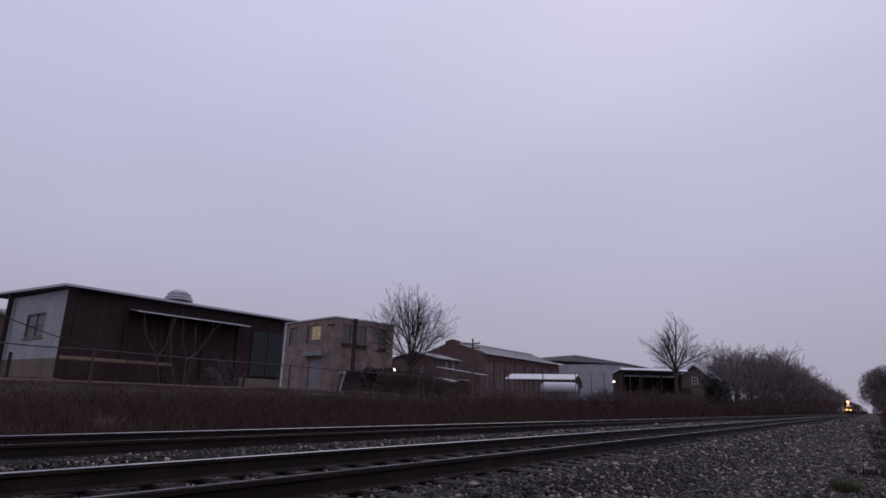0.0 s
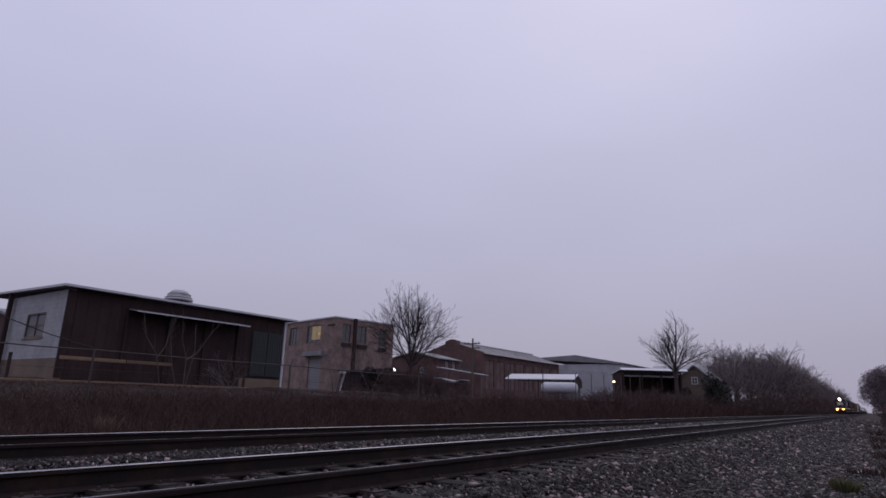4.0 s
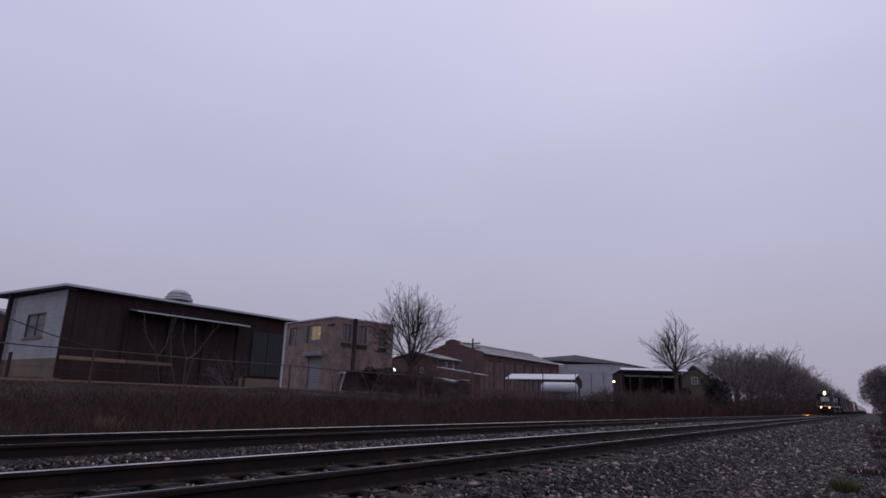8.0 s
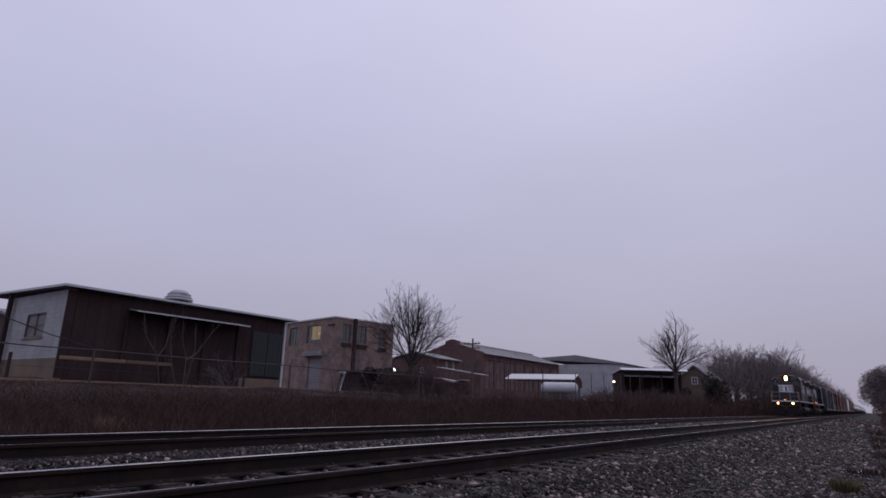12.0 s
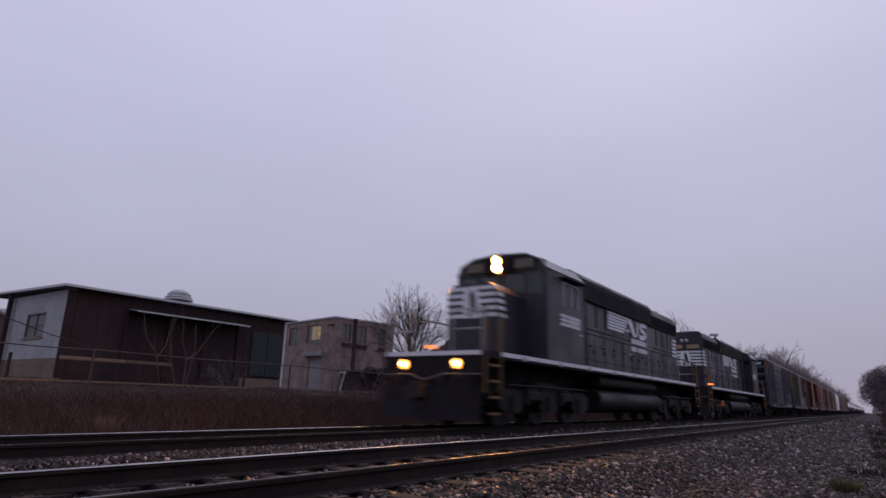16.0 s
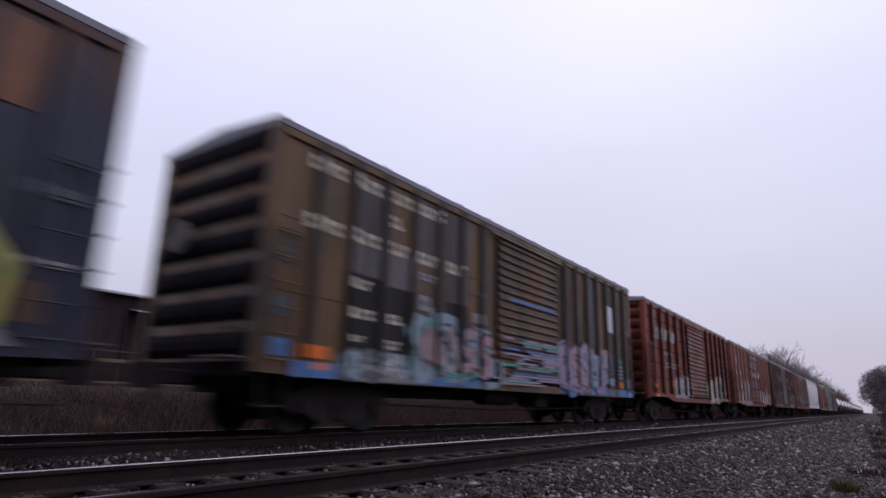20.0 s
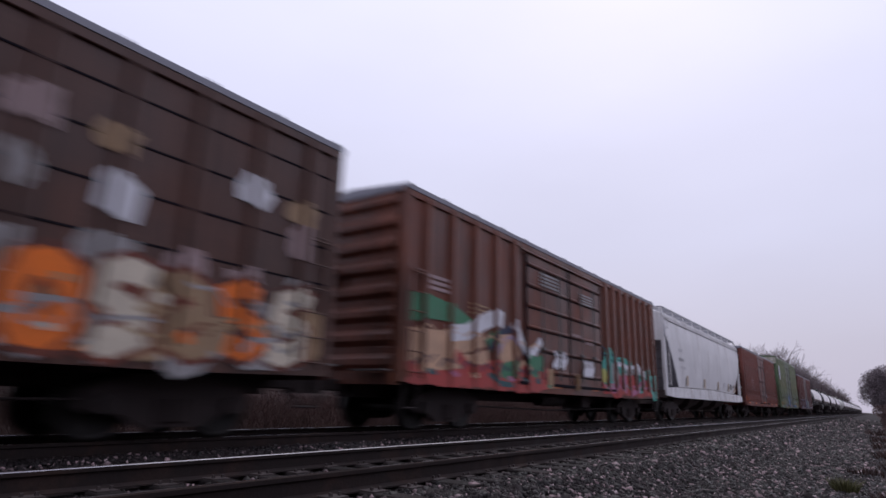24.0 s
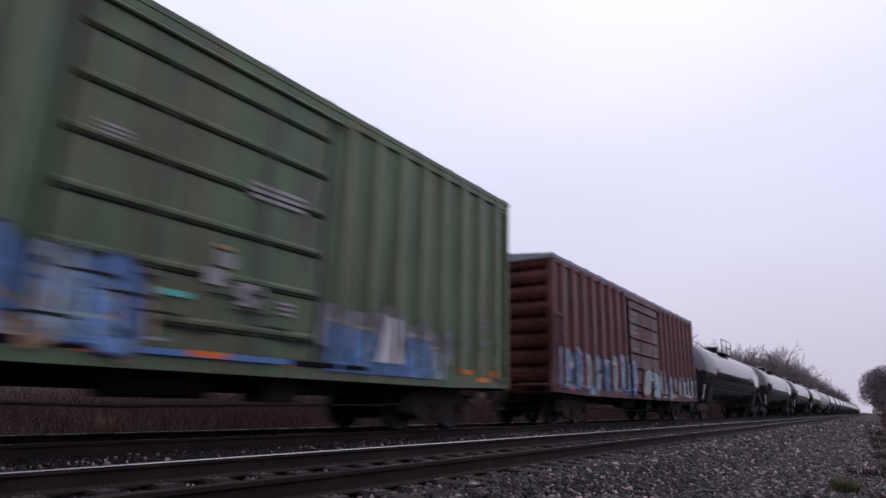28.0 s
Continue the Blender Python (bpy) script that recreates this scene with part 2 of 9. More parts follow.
M_FACTORY_ROOF = material("faded_tan_sheet_roof", (0.300, 0.280, 0.290), 0.7, vary=0.2, scale=0.6, bump=0.2, second=(0.17, 0.15, 0.15), amount=0.3)
M_ROOF_GREY = material("grey_roofing", (0.20, 0.20, 0.21), 0.8, vary=0.25, scale=0.8, bump=0.3)
M_DARK_RED = material("dark_red_boards", (0.070, 0.035, 0.032), 0.9, vary=0.3, scale=1.0, bump=0.2)
# White that stands in for the sky's reflection on a wet roof edge.
M_SHED_SHEEN = material("sheen_white_board", (0.70, 0.70, 0.72), 0.5, vary=0.12, scale=2, bump=0.1)
M_GALV = material("galvanised_steel", (0.42, 0.42, 0.44), 0.5, metal=0.6, vary=0.15, scale=3, bump=0.1)
# Far sheet wall, its lilac colour paled to carry the haze.
M_GALV_PALE = material("haze_paled_sheet_wall", (0.40, 0.40, 0.43), 0.7, vary=0.15, scale=0.8, bump=0.1, second=(0.33, 0.33, 0.35), amount=0.3)
M_FENCE = material("rusty_fence_pipe", (0.070, 0.056, 0.054), 0.8, metal=0.2, vary=0.3, scale=5, bump=0.2, second=(0.095, 0.085, 0.085), amount=0.3)
M_POST = material("weathered_steel_post", (0.13, 0.115, 0.11), 0.7, metal=0.3, vary=0.25, scale=6, bump=0.2)
M_PLANK = material("weathered_plank", (0.175, 0.115, 0.076), 0.9, vary=0.3, scale=2, fine=25, bump=0.4, objrand=0.25)
M_PLANK_DARK = material("dark_weathered_plank", (0.10, 0.075, 0.058), 0.9, vary=0.3, scale=2, fine=25, bump=0.4)
M_GLASS = glass_material("window_glass", (0.060, 0.056, 0.058), 0.22)
# Window pane with its grey sky reflection painted into the colour.
M_PANE_SHEEN = material("pane_with_grey_reflection", (0.135, 0.125, 0.130), 0.5, vary=0.25, scale=2.5, bump=0.05, second=(0.075, 0.070, 0.075), amount=0.4)
M_WARM = material("warm_lit_pane", (0.5, 0.4, 0.25), 0.4, emit=(1.0, 0.66, 0.25), power=0.22, bump=0)
M_WARM_DIM = material("dim_warm_pane", (0.25, 0.2, 0.13), 0.4, emit=(1.0, 0.66, 0.22), power=0.10, bump=0)
M_LAMP = material("yard_lamp_glow", (0.8, 0.9, 0.8), 0.4, emit=(0.65, 1.0, 0.75), power=9.0, bump=0)
M_LAMP_WARM = material("warm_lamp_glow", (0.9, 0.8, 0.6), 0.4, emit=(1.0, 0.8, 0.5), power=5.0, bump=0)
M_TAN_BRICK = brick_material("tan_brick", (0.235, 0.158, 0.135), (0.150, 0.105, 0.094), (0.22, 0.175, 0.160), blotch=0.5)
M_BLOCK = brick_material("white_painted_block_courses", (0.345, 0.345, 0.368), (0.315, 0.315, 0.332), (0.27, 0.265, 0.275), 0.41, 0.205, 0.22)
M_RED_BRICK = brick_material("red_brick", (0.118, 0.060, 0.053), (0.090, 0.050, 0.046), (0.11, 0.075, 0.07))
M_BRICKED = brick_material("faded_infill_brick", (0.158, 0.104, 0.097), (0.130, 0.086, 0.081), (0.14, 0.10, 0.095))
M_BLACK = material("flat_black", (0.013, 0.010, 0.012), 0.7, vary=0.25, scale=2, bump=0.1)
M_CABLE = material("black_cable", (0.015, 0.014, 0.015), 0.6, vary=0.1, bump=0)

# ---- mesh tools ----


class Geo:
    """Collects faces for one mesh."""

    def __init__(self):
        self.v, self.f, self.m, self.s = [], [], [], []

    def face(self, pts, m=0, smooth=False):
        i = len(self.v)
        self.v.extend([tuple(p) for p in pts])
        self.f.append(tuple(range(i, i + len(pts))))
        self.m.append(m)
        self.s.append(smooth)

    def grid(self, rows, m=0, smooth=True, closed=False):
        i, w = len(self.v), len(rows[0])
        for r in rows:
            self.v.extend([tuple(p) for p in r])
        for a in range(len(rows) - 1):
            for b in range(w if closed else w - 1):
                c = (b + 1) % w
                self.f.append((i + a * w + b, i + a * w + c, i + (a + 1) * w + c, i + (a + 1) * w + b))
                self.m.append(m)
                self.s.append(smooth)

    def box(self, x0, x1, y0, y1, z0, z1, m=0):
        p = [(x, y, z) for x in (x0, x1) for y in (y0, y1) for z in (z0, z1)]
        i = len(self.v)
        self.v.extend(p)
        for q in ((0, 1, 3, 2), (4, 6, 7, 5), (0, 4, 5, 1), (2, 3, 7, 6), (0, 2, 6, 4), (1, 5, 7, 3)):
            self.f.append(tuple(i + k for k in q))
            self.m.append(m)
            self.s.append(False)
        return self

    def prism(self, profile, a, b, axis="y", m=0, smooth=False):
        """Extrudes a counter-clockwise outline along an axis: (x,z) along y, (y,z) along x, (x,y) along z."""
        def at(p, t):
            return {"y": (p[0], t, p[1]), "x": (t, p[0], p[1]), "z": (p[0], p[1], t)}[axis]
        n = len(profile)
        lo, hi = [at(p, a) for p in profile], [at(p, b) for p in profile]
        if smooth:
            self.grid([lo, hi], m, True, True)
        else:
            for k in range(n):
                self.face((lo[k], lo[(k + 1) % n], hi[(k + 1) % n], hi[k]), m)
        self.face(lo[::-1], m)
        self.face(hi, m)
        return self

    def rbox(self, x0, x1, y0, y1, z0, z1, c=0.02, axis="y", m=0):
        """A box with chamfered long edges."""
        u0, u1, w0, w1, a, b = {"y": (x0, x1, z0, z1, y0, y1), "x": (y0, y1, z0, z1, x0, x1), "z": (x0, x1, y0, y1, z0, z1)}[axis]
        pr = [(u0 + c, w0), (u1 - c, w0), (u1, w0 + c), (u1, w1 - c), (u1 - c, w1), (u0 + c, w1), (u0, w1 - c), (u0, w0 + c)]
        return self.prism(pr, a, b, axis, m)

    def tube(self, p, q, r, r2=None, n=10, m=0, caps=True):
        p, q = Vector(p), Vector(q)
        r2 = r if r2 is None else r2
        d = (q - p).normalized()
        u = d.orthogonal().normalized()
        w = d.cross(u)
        ring = [(math.cos(2 * math.pi * k / n), math.sin(2 * math.pi * k / n)) for k in range(n)]
        lo = [p + (u * c + w * s) * r for c, s in ring]
        hi = [q + (u * c + w * s) * r2 for c, s in ring]
        self.grid([lo, hi], m, True, True)
        if caps:
            self.face(lo[::-1], m)
            self.face(hi, m)
        return self

    def path(self, pts, r, n=6, m=0):
        for a, b in zip(pts, pts[1:]):
            self.tube(a, b, r, n=n, m=m)
        return self

    def lathe(self, prof, axis, origin, n=20, m=0):
        """Turns (distance along axis, radius) pairs about an axis through origin."""
        rows = []
        for d, r in prof:
            row = []
            for k in range(n):
                c, s = math.cos(2 * math.pi * k / n) * r, math.sin(2 * math.pi * k / n) * r
                v = {"x": (d, c, s), "y": (s, d, c), "z": (c, s, d)}[axis]
                row.append((v[0] + origin[0], v[1] + origin[1], v[2] + origin[2]))
            rows.append(row)
        self.grid(rows, m, True, True)
        return self

    def weld(self):
        """Joins equal corners and drops the faces that two cells share."""
        index, verts, count, faces = {}, [], {}, []
        for f in self.f:
            q = []
            for k in f:
                key = tuple(round(c, 4) for c in self.v[k])
                if key not in index:
                    index[key] = len(verts)
                    verts.append(key)
                q.append(index[key])
            faces.append(q)
            count[tuple(sorted(q))] = count.get(tuple(sorted(q)), 0) + 1
        keep = [k for k, q in enumerate(faces) if count[tuple(sorted(q))] == 1]
        self.v, self.f = verts, [tuple(faces[k]) for k in keep]
        self.m, self.s = [self.m[k] for k in keep], [self.s[k] for k in keep]
        return self

    def mesh(self, name, mats):
        me = bpy.data.meshes.new(name)
        me.from_pydata(self.v, [], self.f)
        for x in mats:
            me.materials.append(x)
        me.polygons.foreach_set("material_index", self.m)
        me.polygons.foreach_set("use_smooth", self.s)
        me.update()
        return me


def part(name, geo, mats, parent=None, label="", m=None):
    """Links a Geo, or a mesh that is shared, as one mesh object under a thing or a part."""
    if isinstance(geo, Geo):
        geo = geo.mesh(name, mats if isinstance(mats, (list, tuple)) else [mats])
    ob = new(name, geo)
    ob.parent = parent
    if m is not None:
        ob.matrix_basis = m
    if label:
        tagged(ob, label)
    return ob


def thing(name, label, category, m=None, group="", kind=""):
    ob = new(name)
    ob.empty_display_size = 0.3
    if m is not None:
        ob.matrix_basis = m
    return tagged(ob, label, category, group, kind)


def stuff_mesh(name, verts, faces, mat):
    """A large joined mesh from arrays; all faces have the same number of corners."""
    me = bpy.data.meshes.new(name)
    nv, nf, k = len(verts), len(faces), faces.shape[1]
    me.vertices.add(nv)
    me.vertices.foreach_set("co", np.asarray(verts, np.float32).ravel())
    me.loops.add(nf * k)
    me.loops.foreach_set("vertex_index", np.asarray(faces, np.int32).ravel())
    me.polygons.add(nf)
    me.polygons.foreach_set("loop_start", np.arange(0, nf * k, k, dtype=np.int32))
    me.materials.append(mat)
    me.update(calc_edges=True)
    return me

# ---- ground, ballast and tracks ----
GROUND = [(-3000, 1.2), (-400, 1.2), (-60, 1.2), (-40, 1.2), (-30, 1.1), (-27, 1.0), (-24, 0.72), (-22, 0.4), (-20, 0.08), (-18, -0.12), (-16, -0.3), (-14, -0.45),
          (-12, -0.6), (-11, -0.95), (-9, -1.1), (-2, -1.1), (-0.2, -0.85), (0.7, -0.62), (3, -0.52), (8, -0.42), (20, -0.3), (60, 0.0), (400, 0.3), (3000, 0.5)]


def ground_z(x):
    return float(np.interp(x, [p[0] for p in GROUND], [p[1] for p in GROUND]))


def build_ground():
    xs = [p[0] for p in GROUND]
    xs = sorted(set(xs + list(np.arange(-29, -10, 0.75)) + list(np.arange(0, 9, 0.75))))
    ys = [-3000, -800, -200, -60] + list(np.arange(-30, 70, 1.5)) + list(np.arange(70, 200, 6)) + [220, 300, 450, 700, 1200, 2000, 3000]
    g = Geo()
    rows = []
    for y in ys:
        row = []
        for x in xs:
            amp = 0.12 if -30 < x < -11 or x > 0.7 else 0.0
            row.append((x, y, ground_z(x) + amp * noise.noise((x * 0.6, y * 0.6, 0.0)) + amp * 0.5 * noise.noise((x * 2.1, y * 2.1, 3.0))))
        rows.append(row)
    g.grid(rows, 0, True)
    ob = part("ground", g, M_DIRT)
    tagged(ob, "dark bare soil with dead winter grass beside the railway", "ground", kind="structure")


def build_shade_wall():
    """An unseen wall, added behind the camera to cut the light on the train."""
    g = Geo()
    g.box(10.0, 10.4, -60, 11.0, -0.9, 5.6)
    tagged(part("wall_east", g, M_RED_BRICK), "unseen dark wall added to cut the light on the train", "wall", kind="structure")


BED = [(1.0, -0.72), (0.2, -0.60), (-1.0, -0.555), (-2.2, -0.50), (-2.6, -0.36), (-2.95, -0.245), (-3.15, -0.212), (-3.45, -0.212), (-3.6, -0.228), (-4.5, -0.215), (-5.8, -0.225), (-6.1, -0.27), (-6.5, -0.28),
       (-6.85, -0.22), (-7.1, -0.178), (-7.60, -0.176), (-7.85, -0.215), (-8.5, -0.215), (-9.85, -0.225), (-10.15, -0.26), (-11.5, -0.95)]


def bed_z(x):
    return np.interp(-np.asarray(x), [-p[0] for p in BED], [p[1] for p in BED])


def build_ballast():
    xs = np.unique(np.concatenate([[p[0] for p in BED], np.arange(-3.0, 1.0, 0.25), np.arange(-7.8, -5.6, 0.2)]))
    ys = np.concatenate([np.arange(-60, 0, 4), np.arange(0, 40, 0.3), np.arange(40, 100, 2), np.arange(100, 901, 20)])
    g = Geo()
    g.grid([[(x, y, float(bed_z(x)) + 0.02 * noise.noise((x * 3, y * 3, 1.0)) + 0.025 * noise.noise((x * 0.9, y * 0.9, 7.0))) for x in xs] for y in ys], 0, True)
    bed = part("ballast_bed", g, M_BALLAST)
    tagged(bed, "dark grey crushed stone ballast under two railway tracks", "ballast", kind="structure")
    rng = np.random.default_rng(3)
    zones = [(-3.15, 0.5, 3.5, 9, 16000, 0.019), (-3.15, 0.5, 9, 16, 18000, 0.021), (-3.15, 0.6, 16, 28, 16000, 0.026), (-3.15, 0.6, 28, 55, 10000, 0.034), (-3.15, 0.6, 55, 110, 4500, 0.05),
             (-7.66, -6.75, 1, 16, 8000, 0.018), (-7.66, -6.75, 16, 45, 9000, 0.028), (-6.75, -5.75, 1, 16, 2400, 0.019), (-6.75, -5.75, 16, 45, 3000, 0.032), (-3.7, -2.95, 2, 16, 2600, 0.020), (-3.7, -2.95, 16, 40, 1800, 0.028), (-5.15, -3.85, 1, 16, 1800, 0.018), (-9.2, -7.85, 1, 20, 4000, 0.03), (-11.2, -9.9, 0, 40, 2500, 0.035)]
    zones += [(-3.15, 1.0, -5, 3.5, 5000, 0.028), (0.5, 1.1, 3.5, 20, 2500, 0.024), (-3.7, -3.0, -6, 2, 900, 0.028), (-5.15, -3.85, -6, 1, 1600, 0.03), (-7.3, -5.75, -6, 1, 2600, 0.03), (-9.2, -7.85, -6, 1, 1200, 0.03),
              (-3.75, -2.95, 3, 30, 5000, 0.017)]
    cs, sz = [], []
    for x0, x1, y0, y1, n, s in zones:
        x, y = rng.uniform(x0, x1, n), rng.uniform(y0, y1, n)
        z = bed_z(x)
        cs.append(np.stack([x, y, z + s * 0.35], 1))
        sz.append(s * np.exp(rng.normal(0, 0.33, n)))
    c, s = np.concatenate(cs), np.concatenate(sz)
    n = len(c)
    cube = np.array([(x, y, z) for x in (-1, 1) for y in (-1, 1) for z in (-1, 1)], float)
    v = cube[None] * rng.uniform(0.45, 1.1, (n, 8, 3)) * rng.uniform(0.6, 1.3, (n, 1, 3))
    q = rng.normal(size=(n, 4))
    q /= np.linalg.norm(q, axis=1, keepdims=True)
    w, x, y, z = q.T
    rot = np.stack([1 - 2 * (y * y + z * z), 2 * (x * y - z * w), 2 * (x * z + y * w), 2 * (x * y + z * w), 1 - 2 * (x * x + z * z), 2 * (y * z - x * w),
                    2 * (x * z - y * w), 2 * (y * z + x * w), 1 - 2 * (x * x + y * y)], 1).reshape(n, 3, 3)
    v = np.einsum("nij,nkj->nki", rot, v) * s[:, None, None] + c[:, None]
    quads = np.array([(0, 1, 3, 2), (4, 6, 7, 5), (0, 4, 5, 1), (2, 3, 7, 6), (0, 2, 6, 4), (1, 5, 7, 3)])
    f = (quads[None] + 8 * np.arange(n)[:, None, None]).reshape(-1, 4)
    ob = new("ballast_stones", stuff_mesh("ballast_stones", v.reshape(-1, 3), f, M_STONE))
    tagged(ob, "wet grey crushed ballast stones between and beside the rails, a few paled as glints", "ballast", kind="stuff")


RAIL_PROFILE = [(-0.07, -0.18), (0.07, -0.18), (0.07, -0.168), (0.012, -0.145), (0.010, -0.05), (0.036, -0.036), (0.0365, -0.005), (0.030, 0.0), (0.0, 0.0006), (-0.030, 0.0), (-0.0365, -0.005),
                (-0.036, -0.036), (-0.010, -0.05), (-0.012, -0.145), (-0.07, -0.168)]


def build_track(x, name, label):
    tr = thing(name, label, "railway track", pose(x, 0, 0), kind="structure")
    for side in (-1, 1):
        g = Geo()
        pr = [(px + side * GAUGE / 2, pz) for px, pz in RAIL_PROFILE]
        ys = [-80, 0, 60, 200, 900]
        for a, b in zip(ys, ys[1:]):
            for k in range(len(pr)):
                p, q = pr[k], pr[(k + 1) % len(pr)]
                g.face(((p[0], a, p[1]), (q[0], a, q[1]), (q[0], b, q[1]), (p[0], b, p[1])), 1 if k in ((6, 7) if side < 0 else (8, 9)) else 2 if k in (6, 7, 8, 9) else 0)
        part("rail", g, [M_RAIL, M_RAIL_TOP, M_RAIL_DULL], tr, "rusty steel rail with a polished head")
    return tr


def build_ties(tr, seed):
    rng = random.Random(seed)
    g = Geo()
    g.rbox(-1.37, 1.37, -0.115, 0.115, -0.36, -0.18, 0.012, "x")
    tie = g.mesh("tie", [M_TIE])
    g = Geo()
    for sx in (-1, 1):
        g.rbox(sx * GAUGE / 2 - 0.17, sx * GAUGE / 2 + 0.17, -0.09, 0.09, -0.18, -0.167, 0.004, "x")
        for dx in (-0.1, 0.1):
            for dy in (-0.05, 0.05):
                g.box(sx * GAUGE / 2 + dx - 0.012, sx * GAUGE / 2 + dx + 0.012, dy - 0.012, dy + 0.012, -0.168, -0.14)
    plates = g.mesh("tie_plate", [M_PLATE])
    rest = Geo()
    y, k = -14.0, 0
    while y < 420:
        m = pose(rng.uniform(-0.07, 0.07), y, rng.uniform(-0.012, 0.01), rng.uniform(-1.5, 1.5), 0, rng.uniform(-1.2, 1.2))
        if k < 112:
            t = part("tie", tie, None, tr, m=m)
            part("tie_plate", plates, None, t)
        elif y < 160:
            part("tie", tie, None, tr, m=m) if k < 260 else rest.box(-1.3, 1.3, y - 0.115, y + 0.115, -0.36, -0.18)
        else:
            rest.box(-1.3, 1.3, y - 0.115, y + 0.115, -0.36, -0.18)
        y += 0.52 + rng.uniform(-0.03, 0.03)
        k += 1
    ob = part("distant_ties", rest, M_TIE, tr)
    tagged(ob, kind="stuff")


# ---- plants ----


def build_weeds():
    rng = np.random.default_rng(11)

    def blades(n, x0, x1, y0, y1, h0, h1, w, lean=0.65):
        x, y = rng.uniform(x0, x1, n), rng.uniform(y0, y1, n)
        keep = np.array([noise.noise((a * 0.35, b * 0.35, 5.0)) for a, b in zip(x, y)])
        h = h0 + (h1 - h0) * rng.uniform(0, 1, n) ** 1.7 * (1.0 + 1.3 * keep)
        z = np.interp(x, [p[0] for p in GROUND], [p[1] for p in GROUND]) - 0.08
        h = np.minimum(h, np.maximum(0.16, (0.62 if y1 < 31 else 0.95 if x1 < -19.9 else 1.45 if y1 < 76 else 1.9) + rng.normal(0, 0.12, n) - z))
        a = rng.uniform(0, np.pi, n)
        ww = w * rng.uniform(0.6, 1.5, n)
        dx, dy = np.cos(a) * ww, np.sin(a) * ww
        lx, ly = rng.normal(0, lean, n) * h, rng.normal(0, lean, n) * h
        base = np.stack([x, y, z], 1)
        side = np.stack([dx, dy, np.zeros(n)], 1)
        mid = base + np.stack([lx * 0.35, ly * 0.35, h * 0.6], 1)
        top = base + np.stack([lx, ly, h], 1)
        v = np.stack([base - side, base + side, mid + side * 0.8, mid - side * 0.8, top + side * 0.25, top - side * 0.25], 1)
        f = np.array([(0, 1, 2, 3), (3, 2, 4, 5)])[None] + 6 * np.arange(n)[:, None, None]
        return v.reshape(-1, 3), f.reshape(-1, 4)

    sets = [blades(60000, -20.5, -11.3, 0, 30, 0.15, 1.0, 0.0035), blades(12000, -21, -11.3, 30, 46, 0.3, 1.2, 0.008), blades(14000, -20, -11.3, 46, 75, 0.4, 1.9, 0.011), blades(12000, -22, -11.3, 75, 170, 0.5, 1.5, 0.02),
            blades(22000, -26, -20, -6, 30, 0.2, 0.8, 0.006), blades(5000, -26, -20, 30, 60, 0.3, 0.9, 0.008), blades(5000, 0.9, 9, 14, 90, 0.15, 0.6, 0.008)]
    vs, fs, off = [], [], 0
    for v, f in sets:
        vs.append(v)
        fs.append(f + off)
        off += len(v)
    ob = new("dead_weeds", stuff_mesh("dead_weeds", np.concatenate(vs), np.concatenate(fs), M_WEED))
    tagged(ob, "dense brown dead weeds and brambles along the railway bank", "weeds", kind="stuff")

    def tuft(name, label, cx, cy, r, n, h, w, mat, category="grass", z=None):
        th = rng.uniform(0, 2 * np.pi, n)
        rad = r * np.sqrt(rng.uniform(0, 1, n))
        x, y = cx + rad * np.cos(th), cy + rad * np.sin(th)
        zz = np.interp(x, [p[0] for p in GROUND], [p[1] for p in GROUND]) - 0.03 if z is None else np.full(n, z)
        hh = h * rng.uniform(0.4, 1.0, n)
        base = np.stack([x, y, zz], 1)
        a = rng.uniform(0, np.pi, n)
        side = np.stack([np.cos(a) * w, np.sin(a) * w, np.zeros(n)], 1)
        out = np.stack([np.cos(th) * rad / r * hh * 0.6, np.sin(th) * rad / r * hh * 0.6, np.zeros(n)], 1)
        mid, top = base + out * 0.4 + [0, 0, 1] * hh[:, None] * 0.65, base + out + [0, 0, 1] * hh[:, None]
        v = np.stack([base - side, base + side, mid + side, mid - side, top + side * 0.2, top - side * 0.2], 1).reshape(-1, 3)
        f = (np.array([(0, 1, 2, 3), (3, 2, 4, 5)])[None] + 6 * np.arange(n)[:, None, None]).reshape(-1, 4)
        tagged(new(name, stuff_mesh(name, v, f, mat)), label, category)

    tuft("straw_tuft", "pale straw-coloured dry grass tuft on the bank", -15, 7.45, 0.24, 320, 0.46, 0.0035, M_STRAW)
    tuft("straw_tuft", "small pale dry grass tuft on the bank", -14.3, 8.9, 0.2, 130, 0.36, 0.0035, M_STRAW)
    tuft("straw_tuft", "pale dry grass tuft below the fence", -16.8, 10.6, 0.3, 150, 0.42, 0.004, M_STRAW)
    tuft("straw_tuft", "thin pale dry grass tuft on the bank", -14.0, 13.5, 0.28, 110, 0.36, 0.004, M_STRAW)
    tuft("green_weed", "small green weed growing out of the ballast", -0.50, 11.2, 0.14, 520, 0.27, 0.0045, M_GREEN, "weed", -0.62)
    for x, y, r, n in ((0.25, 9.4, 0.35, 260), (0.45, 12.5, 0.4, 260), (0.55, 16, 0.6, 320), (0.5, 20, 0.7, 320), (0.7, 25, 0.9, 360), (0.8, 31, 1.1, 360), (0.9, 40, 1.4, 360)):
        tuft("ballast_weed", "tangled brown dead weed beside the ballast", x, y, r, n, 0.20 + 0.007 * y, 0.003 + 0.0003 * y, M_WEED, "weed", -0.64)
    tuft("ballast_weed", "low brown weed growing out of the ballast", 0.15, 10.4, 0.3, 160, 0.22, 0.006, M_WEED, "weed", -0.62)
